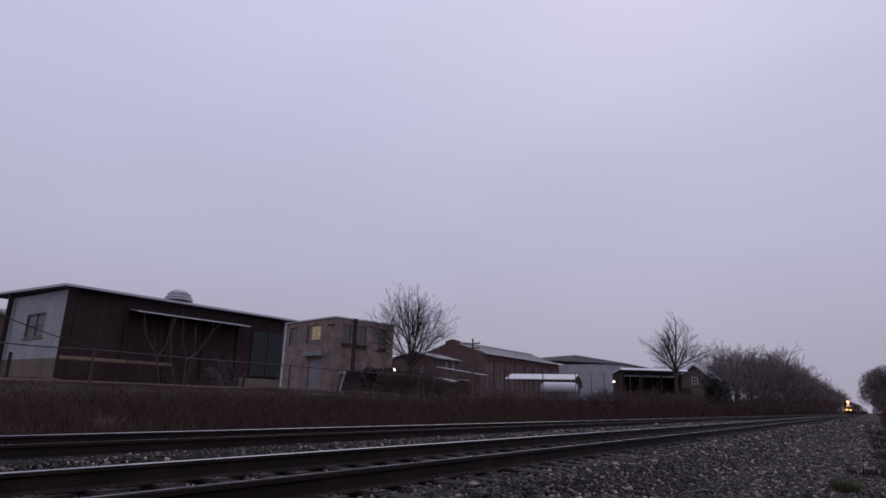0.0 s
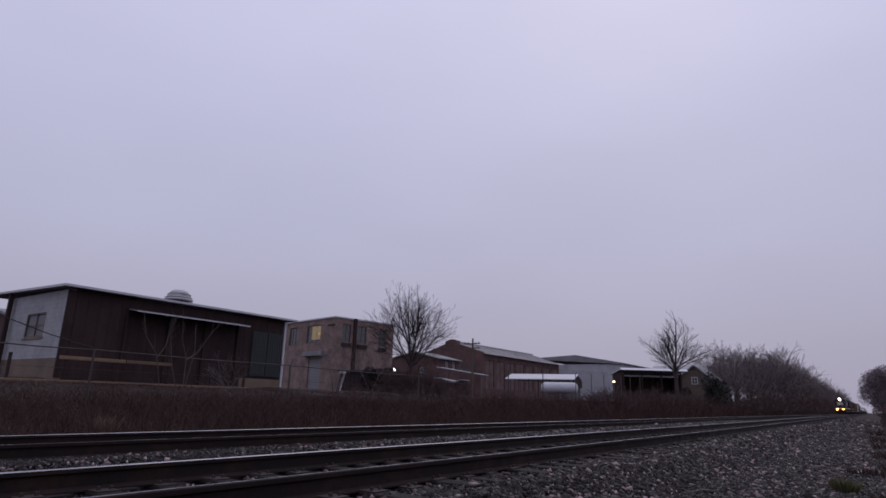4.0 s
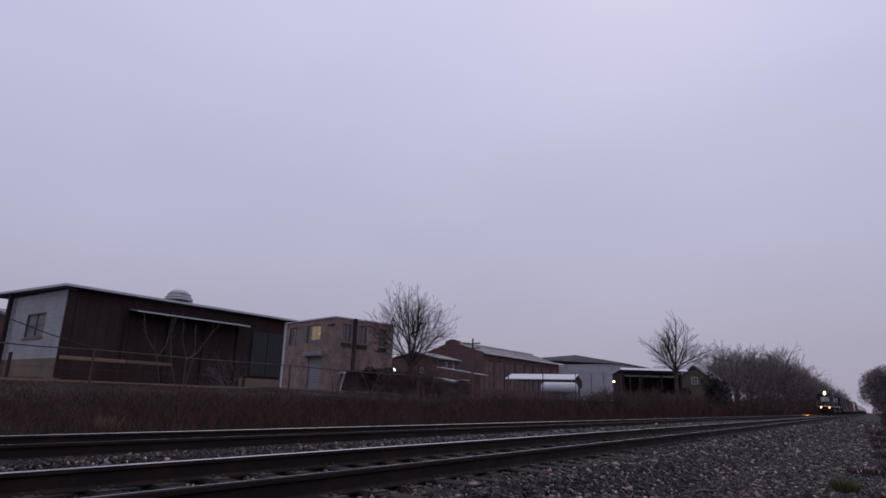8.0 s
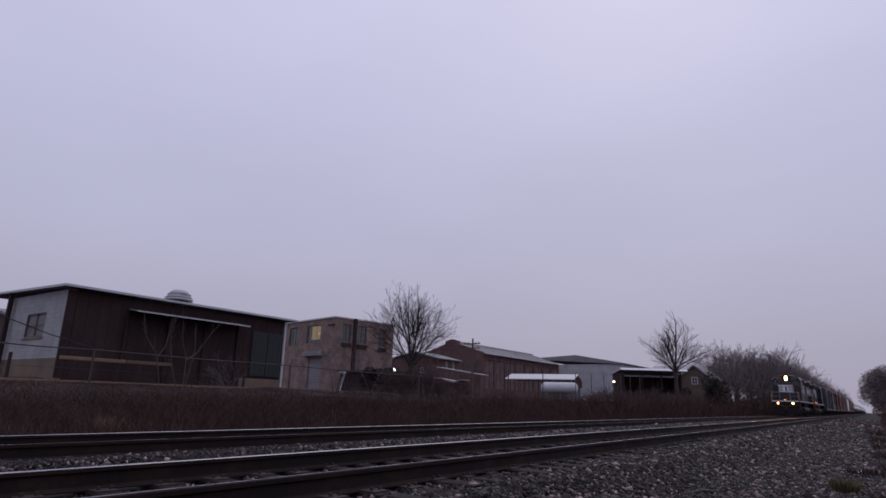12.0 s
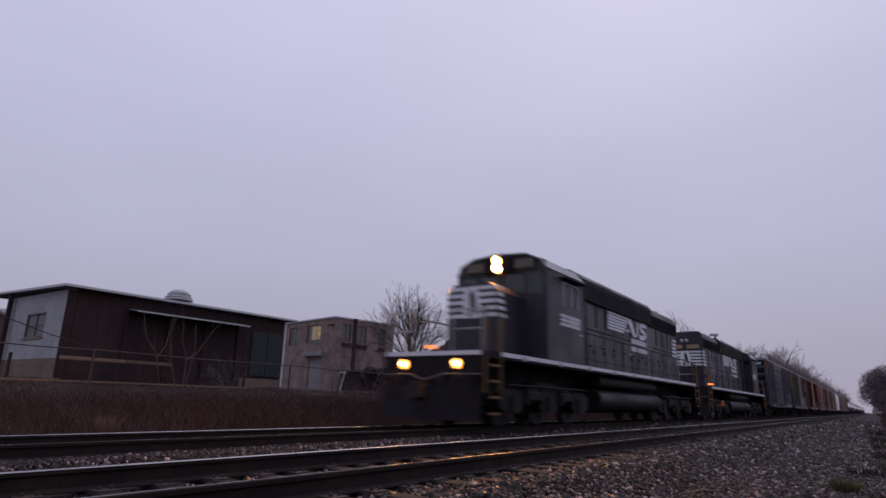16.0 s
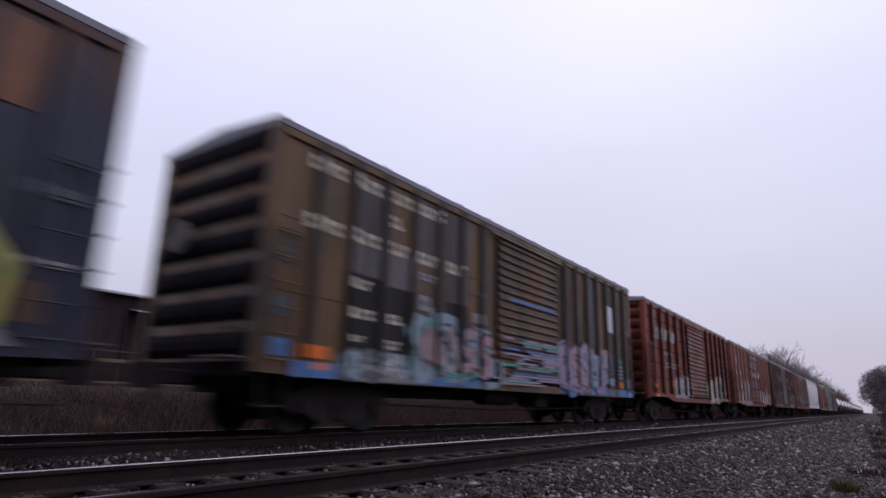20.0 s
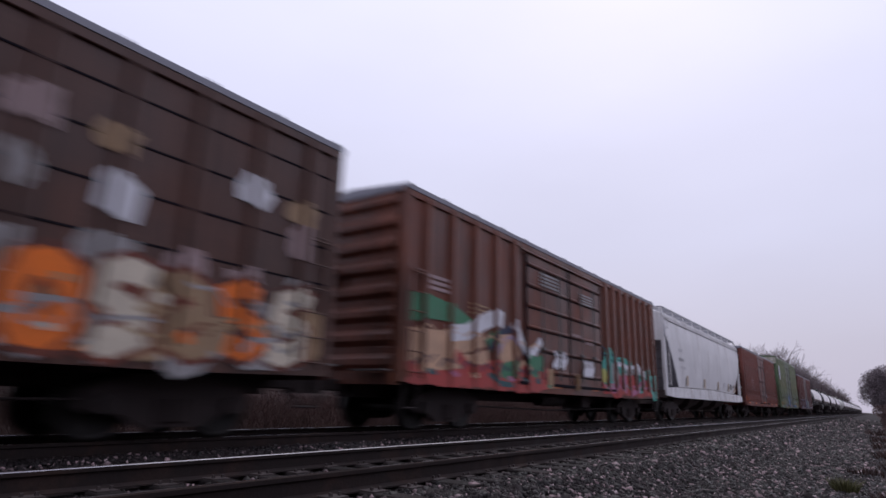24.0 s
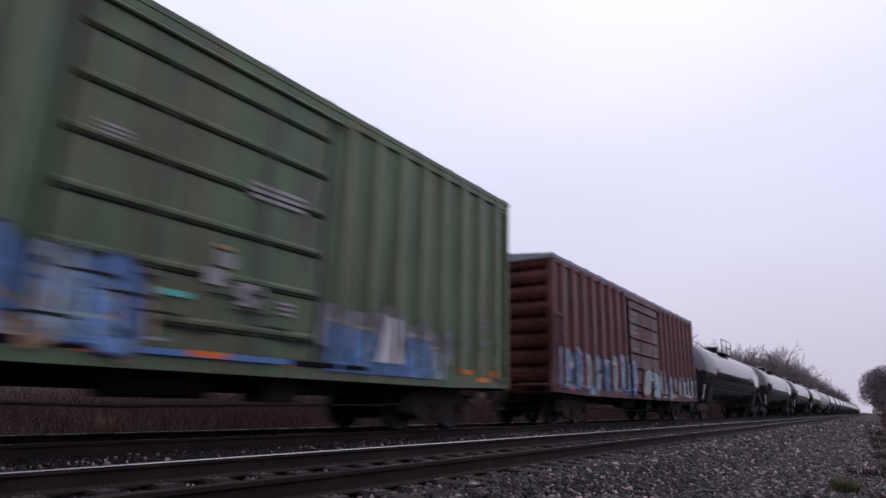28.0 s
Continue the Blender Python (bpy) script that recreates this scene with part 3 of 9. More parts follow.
    tuft("ballast_weed", "low brown weed growing out of the ballast", -0.25, 14.5, 0.35, 200, 0.22, 0.007, M_WEED, "weed", -0.62)


def grow(trunk, twigs, p, d, length, r, level, rng, angle, up, levels, rmin, ratio=0.78):
    """One limb that bends a little, then forks; thick limbs go to trunk, thin ones to twigs."""
    steps = 3 if level < 3 else 2
    target = trunk if level < 1 else twigs
    n = (8, 6, 5, 4, 3, 3, 3, 3)[min(level, 7)]
    for s in range(steps):
        d = (d + Vector((rng.gauss(0, 0.07), rng.gauss(0, 0.07), rng.gauss(0, 0.05) + up * 0.08))).normalized()
        q = p + d * (length / steps)
        r2 = max(r * 0.9, rmin)
        target.tube(p, q, r, r2, n, caps=False)
        p, r = q, r2
        if level < levels and s == steps - 2 and rng.random() < 0.75:
            side = d.orthogonal().normalized()
            side.rotate(Matrix.Rotation(rng.uniform(0, 2 * math.pi), 3, d))
            t = angle * rng.uniform(1.2, 2.0)
            grow(trunk, twigs, p, (d * math.cos(t) + side * math.sin(t)).normalized(), length * rng.uniform(0.5, 0.7), max(rmin, r * 0.5), level + 1, rng, angle, up, levels, rmin, ratio)
    if level < levels:
        side = d.orthogonal().normalized()
        side.rotate(Matrix.Rotation(rng.uniform(0, 2 * math.pi), 3, d))
        for k in (-1, 1):
            t = angle * rng.uniform(0.6, 1.25) * k
            nd = (d * math.cos(t) + side * math.sin(t)).normalized()
            grow(trunk, twigs, p, nd, length * ratio * rng.uniform(0.8, 1.15), max(rmin, r * rng.uniform(0.62, 0.78)), level + 1, rng, angle, up, levels, rmin, ratio)


def tree(name, label, x, y, height, seed, stems=3, angle=0.32, up=0.3, levels=4, trunk_r=0.16, mat=None, z=0.0, rmin=0.004, tilt=0.5, ratio=0.78):
    """A bare sapling or bush: several stems from the ground that fork again and again."""
    rng = random.Random(seed)
    ob = thing(name, label, "shrub", pose(x, y, z))
    twigs, wood = Geo(), []
    first = (1 - ratio) / (1 - ratio ** (levels + 1)) * height * 1.1
    for k in range(stems):
        stem = Geo()
        t, lean = rng.uniform(0, 2 * math.pi), tilt * rng.uniform(0.2, 1.0)
        d = Vector((math.sin(lean) * math.cos(t), math.sin(lean) * math.sin(t), math.cos(lean)))
        grow(stem, twigs, Vector((rng.gauss(0, 0.1), rng.gauss(0, 0.1), 0)), d, first, trunk_r, 0, rng, angle, up, levels, rmin, ratio)
        wood.append(stem)
    k = height / max(v[2] for v in twigs.v)
    for g in wood + [twigs]:
        g.v = [(a * k, b * k, max(c * k, -0.2)) for a, b, c in g.v]
    for g in wood:
        part("stem", g, M_BARK, ob)
    part("crown", twigs, mat or M_TWIG, ob)
    return ob


def shoot(wood, fine, p, d, length, r, level, rng, levels, rmin, gap, bend):
    """A nearly straight limb that tapers to its tip and carries shorter shoots on all sides."""
    n = max(2, int(length / (0.30 if level < 2 else 0.22)))
    turn = rng.uniform(0, 6.28)
    since = rng.uniform(0, gap)
    for k in range(n):
        f = (k + 1) / n
        d = (d + Vector((rng.gauss(0, bend), rng.gauss(0, bend), rng.gauss(0.02, bend)))).normalized()
        q = p + d * (length / n)
        ra, rb = max(rmin * 0.6, r * (1 - 0.85 * k / n)), max(rmin * 0.5, r * (1 - 0.85 * f))
        (wood if ra > rmin * 3.2 else fine).tube(p, q, ra, rb, 7 if ra > rmin * 3.2 else 4 if ra > rmin * 1.4 else 3, caps=False)
        p = q
        since += length / n
        if level < levels and since > gap and (f > 0.16 or level):
            since = rng.uniform(-0.3, 0.3) * gap
            turn += 2.4 + rng.uniform(-0.5, 0.5)
            side = d.orthogonal().normalized()
            side.rotate(Matrix.Rotation(turn, 3, d))
            t = rng.uniform(0.42, 0.78)
            e = (d * math.cos(t) + side * math.sin(t) + Vector((0, 0, 0.10))).normalized()
            ln = length * ((1 - f) * 0.72 + 0.10) * rng.uniform(0.7, 1.1)
            if ln > 0.12:
                shoot(wood, fine, p, e, ln, max(rmin * 0.8, rb * rng.uniform(0.5, 0.72)), level + 1, rng, levels, rmin, gap * 0.66, bend * 1.25)


def fan_tree(name, label, x, y, top, radius, seed, z=0.0, fork=0.3, limbs=9, tilt=0.9, trunk_r=0.18, rmin=0.011, gap=0.5, levels=3, bend=0.05, mat=None):
    """A bare tree: a trunk that parts into straight rising limbs, which fan out into a rounded crown."""
    rng = random.Random(seed)
    ob = thing(name, label, "tree", pose(x, y, z))
    height = top - z
    zf, rise = height * fork, height * (1 - fork)
    trunk, fine = Geo(), Geo()
    lean = Vector((rng.gauss(0, 0.03), rng.gauss(0, 0.03), 1.0))
    steps = 5
    for k in range(steps):
        a, b = lean * (zf * k / steps - (0.15 if k == 0 else 0)), lean * (zf * (k + 1) / steps)
        trunk.tube(a, b, trunk_r * (1.15 - 0.35 * k / steps), trunk_r * (1.15 - 0.35 * (k + 1) / steps), 10, caps=False)
    for k in range(limbs):
        az, t = 2.4 * k + rng.uniform(-0.35, 0.35), tilt * math.sqrt((k + 0.25) / limbs)
        d = Vector((math.sin(t) * math.cos(az), math.sin(t) * math.sin(az), math.cos(t)))
        ln = 1 / math.sqrt((math.sin(t) / radius) ** 2 + (math.cos(t) / rise) ** 2) * rng.uniform(0.86, 1.06)
        at = lean * (zf * (1 - 0.22 * rng.random() * (k > 1)))
        shoot(trunk, fine, at, d, ln, trunk_r * (0.52 if k < 2 else rng.uniform(0.24, 0.35)), 0, rng, levels, rmin, gap, bend)
    part("trunk", trunk, M_BARK, ob)
    part("crown", fine, mat or M_DARK_TWIG, ob)
    return ob


def stem_sapling(label, x, y, z, stems, seed, r=0.024):
    """A sapling of a few thin stems that bend and fork: each stem is a bent line (along the fence, height) from the ground."""
    rng = random.Random(seed)
    ob = thing("sapling", label, "shrub", pose(x, y, z))
    fine = Geo()
    for pts in stems:
        g = Geo()
        n = len(pts)
        q = [Vector((rng.gauss(0, 0.05), u, v)) for u, v in pts]
        for k in range(n - 1):
            g.tube(q[k], q[k + 1], r * (1 - 0.75 * k / n), r * (1 - 0.75 * (k + 1) / n), 6, caps=False)
            if k > 0:
                d = (q[k + 1] - q[k]).normalized()
                for _ in range(3):
                    at = q[k].lerp(q[k + 1], rng.random())
                    e = (d + Vector((rng.gauss(0, 0.4), rng.gauss(0, 0.45), rng.gauss(0.1, 0.2)))).normalized()
                    ln = rng.uniform(0.2, 0.55)
                    mid = at + e * ln * 0.5 + Vector((0, rng.gauss(0, 0.03), 0.02))
                    fine.path([at, mid, at + e * ln + Vector((0, 0, 0.06))], 0.005, 3)
        part("stem", g, M_SAPLING, ob)
    part("crown", fine, M_SAPLING, ob)
    return ob


def leaf_bush(name, label, x, y, rx, ry, h, n, size, mat, seed, z=None, lumps=9, full=False):
    """A dense bush or evergreen: limbs inside, and many small leaves in uneven lumps."""
    rng = np.random.default_rng(seed)
    r = random.Random(seed)
    ob = thing(name, label, "tree" if "tree" in name else "bush", pose(x, y, ground_z(x) - 0.1 if z is None else z))
    limbs = Geo()
    for k in range(9):
        a = r.uniform(0, 2 * math.pi)
        tip = Vector((math.cos(a) * rx * r.uniform(0.2, 0.7), math.sin(a) * ry * r.uniform(0.2, 0.7), h * r.uniform(0.5, 0.9)))
        limbs.tube((0, 0, 0), tip * 0.5 + Vector((0, 0, h * 0.08)), 0.02 * h, 0.012 * h, 6, caps=False)
        limbs.tube(tip * 0.5 + Vector((0, 0, h * 0.08)), tip, 0.012 * h, 0.004 * h, 5, caps=False)
    part("trunk", limbs, M_BARK, ob)
    cen = np.array([(r.gauss(0, 0.36) * rx, r.gauss(0, 0.36) * ry, h * r.uniform(0.2, 0.78)) for _ in range(lumps)] + [(0, 0, h * 0.35), (0, 0, h * 0.6)])
    rad = np.array([r.uniform(0.28, 0.5) for _ in range(lumps)] + [0.6, 0.55])
    if full:
        # clumps spread evenly through a rounded crown
        u = rng.normal(size=(lumps, 3))
        u *= (rng.uniform(0.35, 1, (lumps, 1)) ** 0.5 * 0.74) / np.linalg.norm(u, axis=1, keepdims=True)
        cen = u * np.array([rx, ry, h * 0.5]) + np.array([0, 0, h * 0.5])
        rad = rng.uniform(0.2, 0.34, lumps)
    idx = rng.integers(0, len(cen), n)
    d = rng.normal(size=(n, 3))
    d /= np.linalg.norm(d, axis=1, keepdims=True)
    rr = rad[idx] * rng.uniform(0.55, 1.12, n) ** 0.5
    p = cen[idx] + d * rr[:, None] * np.array([rx, ry, h * 0.5])
    p[:, 2] = np.clip(p[:, 2], 0.02, None)
    u, w = rng.normal(size=(n, 3)), rng.normal(size=(n, 3))
    u /= np.linalg.norm(u, axis=1, keepdims=True)
    w -= u * (u * w).sum(1, keepdims=True)
    w /= np.linalg.norm(w, axis=1, keepdims=True)
    s = size * rng.uniform(0.5, 1.4, (n, 1))
    v = np.stack([p - u * s, p + w * s * 0.45, p + u * s, p - w * s * 0.45], 1).reshape(-1, 3)
    f = np.arange(4 * n).reshape(-1, 4)
    part("crown", stuff_mesh("crown", v, f, mat), None, ob)
    return ob


def build_plants():
    fan_tree("bare_tree", "bare fan-shaped winter tree behind the trackside fence", -27.85, 35.35, 9.65, 5.1, 27, z=0.9, fork=0.28, limbs=15, tilt=1.05, trunk_r=0.17, rmin=0.014, gap=0.50, bend=0.06)
    fan_tree("bare_tree", "bare spreading winter tree beside a low shed", -15.85, 62.95, 10.0, 4.1, 71, z=-0.3, fork=0.48, limbs=14, tilt=1.15, trunk_r=0.20, rmin=0.014, gap=0.40, bend=0.075)
    stem_sapling("grey bare multi-stem sapling growing at the fence", -19.2, 11.4, 0.1, [[(-0.05, 0.0), (-0.4, 0.6), (-0.75, 1.75), (-1.1, 2.3), (-1.35, 3.1)], [(-0.7, 1.6), (-0.45, 2.0), (-0.3, 2.6), (-0.25, 3.1)],
                 [(0.1, 0.0), (0.1, 0.6), (-0.15, 1.5), (-0.3, 2.4), (-0.2, 3.0)]], 5, 0.018)
    stem_sapling("thin bare forked sapling growing at the fence", -19.2, 11.7, 0.1, [[(0.0, 0.0), (0.0, 0.6), (0.03, 1.65), (-0.2, 2.3), (-0.3, 3.2)], [(0.03, 1.6), (0.5, 1.9), (0.9, 2.6), (1.2, 3.0)],
                 [(0.1, 0.0), (0.15, 0.9), (0.35, 1.9), (0.3, 2.9)]], 8, 0.018)
    tree("sapling", "tangled bare sapling at the fence", -20.5, 14.6, 2.2, 9, stems=4, angle=0.5, up=0.1, levels=4, trunk_r=0.02, z=0.1, rmin=0.004, tilt=0.7)
    tree("sapling", "bare sapling in front of the brick building", -24.5, 24.2, 3.6, 12, stems=3, angle=0.4, up=0.2, levels=4, trunk_r=0.03, z=0.7, rmin=0.005, tilt=0.6)
    tree("sapling", "bare leaning sapling in front of the brick building", -25.5, 28.5, 4.0, 13, stems=3, angle=0.4, up=0.2, levels=4, trunk_r=0.03, z=0.8, rmin=0.005, tilt=0.6)
    proto = tree("brush", "low tangle of brown leafless brush on the bank", -20.8, 24.0, 1.6, 40, stems=10, angle=0.5, up=0.05, levels=4, trunk_r=0.016, mat=M_BROWN_TWIG, z=0.0, rmin=0.006, tilt=1.0)
    tagged(proto, group="trackside brush")
    rng = random.Random(6)
    spots = [(-20.4, 21.6), (-21.5, 27), (-21, 30), (-22.5, 33), (-24.5, 34.5), (-21, 36), (-22.5, 40), (-20.6, 43), (-21.5, 47),
             (-20, 51), (-21, 56), (-20, 61), (-18.6, 66), (-18, 70), (-17.4, 75), (-16.8, 80), (-16.4, 86), (-26, 37), (-27, 40), (-29, 42), (-19.8, 72), (-18.6, 82), (-17.5, 52), (-18.5, 55), (-17.2, 57.5), (-18.2, 60), (-16.8, 64), (-16.2, 68), (-17.5, 71), (-15.8, 73), (-16.5, 77), (-15.5, 82), (-15.2, 88),
             (-17, 46), (-18, 40), (-18.6, 34), (-18.9, 28), (-18.6, 22), (-19.2, 17), (-18.8, 12.5), (-18.4, 7.5), (-17.6, 15), (-17.0, 25), (-17.8, 53.5), (-16.5, 57.5), (-16.4, 61.5), (-15.8, 65.5), (-16.9, 66.5), (-15.6, 69.5), (-17.6, 68)]
    for x, y in spots:
        s = rng.uniform(0.6, 0.95) * (1.0 if y < 45 else 1.5 if x < -18.4 else 2.2) * (1.0 if x < -19.5 or y > 45 else 0.75)
        copy_thing(proto, pose(x, y, ground_z(x) - 0.1, 0, 0, rng.uniform(0, 360)) @ Matrix.Diagonal((s * 1.3, s * 1.3, s, 1)))
    leaf_bush("evergreen_bush", "dark dense brush beside the low shed", -33.5, 38.0, 1.5, 1.5, 2.6, 5000, 0.08, M_DARK_TWIG, 67, 0.8)
    for x, y, s in ((-27.6, 34.2, 1.7), (-26.8, 33.2, 1.4), (-26.2, 34.6, 1.6), (-25.2, 35.2, 1.2), (-28.6, 34.0, 1.5), (-24.4, 36.0, 1.1), (-29.6, 35.5, 1.5), (-27.0, 36.0, 1.6)):
        copy_thing(proto, pose(x, y, 0.75, 0, 0, rng.uniform(0, 360)) @ Matrix.Diagonal((s, s, s, 1)))
    y = 93.0
    while y < 330:
        for x in (-14.2, -16.8):
            s = rng.uniform(1.6, 2.8) * (1 + (y - 84) / 400)
            copy_thing(proto, pose(x + rng.uniform(-0.8, 0.8), y + rng.uniform(-1.5, 1.5), -0.5, 0, 0, rng.uniform(0, 360)) @ Matrix.Diagonal((s * 1.3, s * 1.3, s, 1)))
        y += 4.0 + (y - 84) * 0.03
    wood = fan_tree("woodland_tree", "leafless brown tree in the dense trackside wood", -15.9, 96, 11.0, 6.2, 51, z=-0.3, fork=0.30, limbs=11, tilt=1.2, trunk_r=0.19, rmin=0.020, gap=0.72, bend=0.10, mat=M_WOOD_TWIG)
    tagged(wood, group="trackside wood")
    wood2 = fan_tree("woodland_tree", "slender leafless tree in the dense trackside wood", -18.8, 106, 11.4, 5.4, 57, z=-0.3, fork=0.26, limbs=11, tilt=1.1, trunk_r=0.17, rmin=0.020, gap=0.70, bend=0.10, mat=M_WOOD_TWIG)
    tagged(wood2, group="trackside wood")
    y, k = 112.0, 0
    while y < 520:
        for x in (-17.6, -21.5):
            s = rng.uniform(0.88, 1.08) * (1.0 + min(0.40, (y - 100) / 120))
            m = pose(x + rng.uniform(-1.2, 1.2), y + rng.uniform(-3, 3), -0.3, 0, 0, rng.uniform(0, 360)) @ Matrix.Diagonal((s, s, s, 1))
            copy_thing((wood, wood2)[k % 2], m)
            k += 1
        y += 7.8 + max(0, (y - 130) * 0.04)
    leaf_bush("evergreen_bush", "dark dense evergreen bush at the edge of the wood", -16.2, 82.0, 1.9, 1.9, 5.4, 6500, 0.13, M_EVERGREEN, 61, -0.3)
    leaf_bush("evergreen_bush", "dark low evergreen bush beside the shed", -19.5, 77, 1.6, 1.6, 3.4, 3000, 0.12, M_EVERGREEN, 62, 0.1)
    leaf_bush("hedge_tree", "dark rounded dense tree beside the line", 2.3, 79, 4.1, 4.4, 6.9, 90000, 0.068, M_HEDGE_TWIG, 63, -0.9, 70, True)
    leaf_bush("hedge_tree", "dark dense tree beside the line", 3.8, 96, 4.4, 6, 7.0, 40000, 0.11, M_HEDGE_TWIG, 64, -0.9, 50, True)
    leaf_bush("hedge_tree", "dark dense tree further along the line", 5.6, 128, 5, 9, 8.0, 26000, 0.16, M_HEDGE_TWIG, 65, -0.9, 40, True)
    leaf_bush("hedge_bush", "low reddish brown brush beside the ballast", 1.35, 50, 1.5, 9.0, 1.9, 16000, 0.045, M_BROWN_TWIG, 66, -0.7)
    leaf_bush("hedge_bush", "reddish brown leafless brush under the dense tree", 1.75, 68, 1.5, 8.0, 2.6, 14000, 0.055, M_BROWN_TWIG, 68, -0.7)


# ---- buildings ----


def window(parent, plane, u0, u1, z0, z1, at, out, frame_mat, bars=(1, 0), pane_mat=None, depth=0.12):
    """A framed window in a wall. plane 'x': the wall is at x = at and u runs along y; 'y': at y = at and u runs along x. out: +1 or -1."""
    def bx(g, a0, a1, b0, b1, d0, d1):
        lo, hi = sorted((at + out * d0, at + out * d1))
        g.box(lo, hi, a0, a1, b0, b1) if plane == "x" else g.box(a0, a1, lo, hi, b0, b1)
    g = Geo()
    t = 0.07
    for a0, a1, b0, b1 in ((u0, u1, z0, z0 + t), (u0, u1, z1 - t, z1), (u0, u0 + t, z0 + t, z1 - t), (u1 - t, u1, z0 + t, z1 - t)):
        bx(g, a0, a1, b0, b1, -0.04, 0.05)
    w = part("window", g.weld(), frame_mat, parent)
    for k in range(bars[0]):
        c = u0 + (u1 - u0) * (k + 1) / (bars[0] + 1)
        g = Geo()
        bx(g, c - 0.025, c + 0.025, z0 + t, z1 - t, -0.03, 0.03)
        part("glazing_bar", g, frame_mat, w)
    for k in range(bars[1]):
        c = z0 + (z1 - z0) * (k + 1) / (bars[1] + 1)
        g = Geo()
        bx(g, u0 + t, u1 - t, c - 0.02, c + 0.02, -0.03, 0.025)
        part("glazing_bar", g, frame_mat, w)
    g = Geo()
    bx(g, u0 + t, u1 - t, z0 + t, z1 - t, -0.025, -0.015)
    part("pane", g, pane_mat or M_GLASS, w)
    g = Geo()
    bx(g, u0 - 0.08, u1 + 0.08, z0 - 0.08, z0, -0.02, 0.1)
    part("sill", g, M_CONCRETE, w)
    return w


def wall_with_holes(parent, name, plane, u0, u1, z0, z1, at, thick, holes, mat, label=""):
    """A wall slab, thick inwards, with rectangular openings (u0, u1, z0, z1)."""
    g = Geo()
    us = sorted({u0, u1, *[h[0] for h in holes], *[h[1] for h in holes]})
    zs = sorted({z0, z1, *[h[2] for h in holes], *[h[3] for h in holes]})
    lo, hi = sorted((at, at + thick))
    for a, b in zip(us, us[1:]):
        for c, d in zip(zs, zs[1:]):
            if any(h[0] <= a and b <= h[1] and h[2] <= c and d <= h[3] for h in holes):
                continue
            g.box(lo, hi, a, b, c, d) if plane == "x" else g.box(a, b, lo, hi, c, d)
    return part(name, g.weld(), mat, parent, label)


def build_warehouse():
    """The low depot with a white end wall, dark side and a loading dock."""
    h = thing("warehouse", "low depot with white end wall, dark brown side, flat roof", "warehouse")
    y0, y1, x0, x1 = 11.3, 23.3, -28.0, -34.2
    wall_with_holes(h, "end_wall", "y", x1, x0, 1.92, 4.9, y0, 0.25, [(-32.05, -30.0, 2.87, 4.0)], M_BLOCK, "white painted block wall with a small window")
    window(h, "y", -32.05, -30.0, 2.87, 4.0, y0 + 0.06, -1, M_POST, (1, 1), M_PANE_SHEEN)
    b = thing("neighbour_shed", "dark red-brown shed beyond the depot", "shed")
    g = Geo()
    g.prism([(-48, 1.0), (-38.2, 1.0), (-38.2, 4.3), (-43, 5.2), (-48, 4.3)], 13.5, 24, "y")
    part("body", g, M_DARK_RED, b)
    g = Geo()
    g.prism([(-48.3, 4.2), (-43, 5.2), (-37.9, 4.2), (-37.9, 4.32), (-43, 5.34), (-48.3, 4.32)], 13.2, 24.3, "y")
    part("roof", g, M_ROOF_GREY, b)
    g = Geo()
    g.box(x1, x0, y0 - 0.03, y0 + 0.25, 0.7, 1.92)
    part("foundation", g, M_CONCRETE, h, "stained bare concrete foundation wall")
    g = Geo()
    g.box(x0 - 0.25, x0, 20.4, y1, 0.7, 1.5)
    part("foundation", g, M_CONCRETE, h, "stained bare concrete foundation wall")
    g = Geo()
    g.box(x0 - 0.25, x0 - 0.02, y0 + 0.25, 20.4, 0.7, 1.5)
    part("skirting", g, M_SIDING, h, "dark boarded gap under the floor")
    wall_with_holes(h, "side_wall", "x", y0 + 0.25, y1, 1.5, 4.9, x0 - 0.05, -0.2, [], M_SIDING, "dark brown vertical siding")
    for k in range(0, 48, 2):
        g = Geo()
        yy = y0 + 0.35 + k * 0.245
        g.box(x0 - 0.05, x0 - 0.035, yy, yy + 0.04, 1.5, 4.82)
        part("batten", g, M_SIDING, h)
    g = Geo()
    g.rbox(x0 - 0.10, x0 + 0.03, y0 - 0.05, y0 + 0.3, 1.1, 4.86, 0.015, "z")
    part("corner_trim", g, M_SIDING, h)
    g = Geo()
    g.rbox(x0 - 0.06, x0 + 0.04, y1 - 0.12, y1 + 0.02, 1.1, 4.86, 0.01, "z")
    part("downspout", g, M_ROOF_WHITE, h, "white downspout at the corner")
    wall_with_holes(h, "back_wall", "x", y0 + 0.25, y1, 0.9, 5.0, x1, 0.2, [], M_SIDING)
    wall_with_holes(h, "far_end_wall", "y", x1, x0 - 0.25, 0.9, 4.9, y1 - 0.2, 0.2, [], M_SIDING)
    # sliding doors under the eave
    for a in (21.0, 22.05):
        g = Geo()
        g.box(x0 - 0.05, x0 + 0.03, a, a + 1.0, 1.65, 4.1)
        d = part("sliding_door", g, M_DARK_GREEN, h, "dark green slatted sliding door")
        for k in range(6):
            g = Geo()
            g.box(x0 + 0.03, x0 + 0.05, a + 0.05 + k * 0.16, a + 0.1 + k * 0.16, 1.7, 4.05)
            part("slat", g, M_DARK_GREEN, d)
    # canopy posts
    for a in (13.9, 16.0, 18.0, 20.0):
        g = Geo()
        g.rbox(x0 - 0.02, x0 + 0.08, a - 0.05, a + 0.05, 1.0, 4.4, 0.01, "z")
        part("post", g, M_SIDING, h)
    g = Geo()
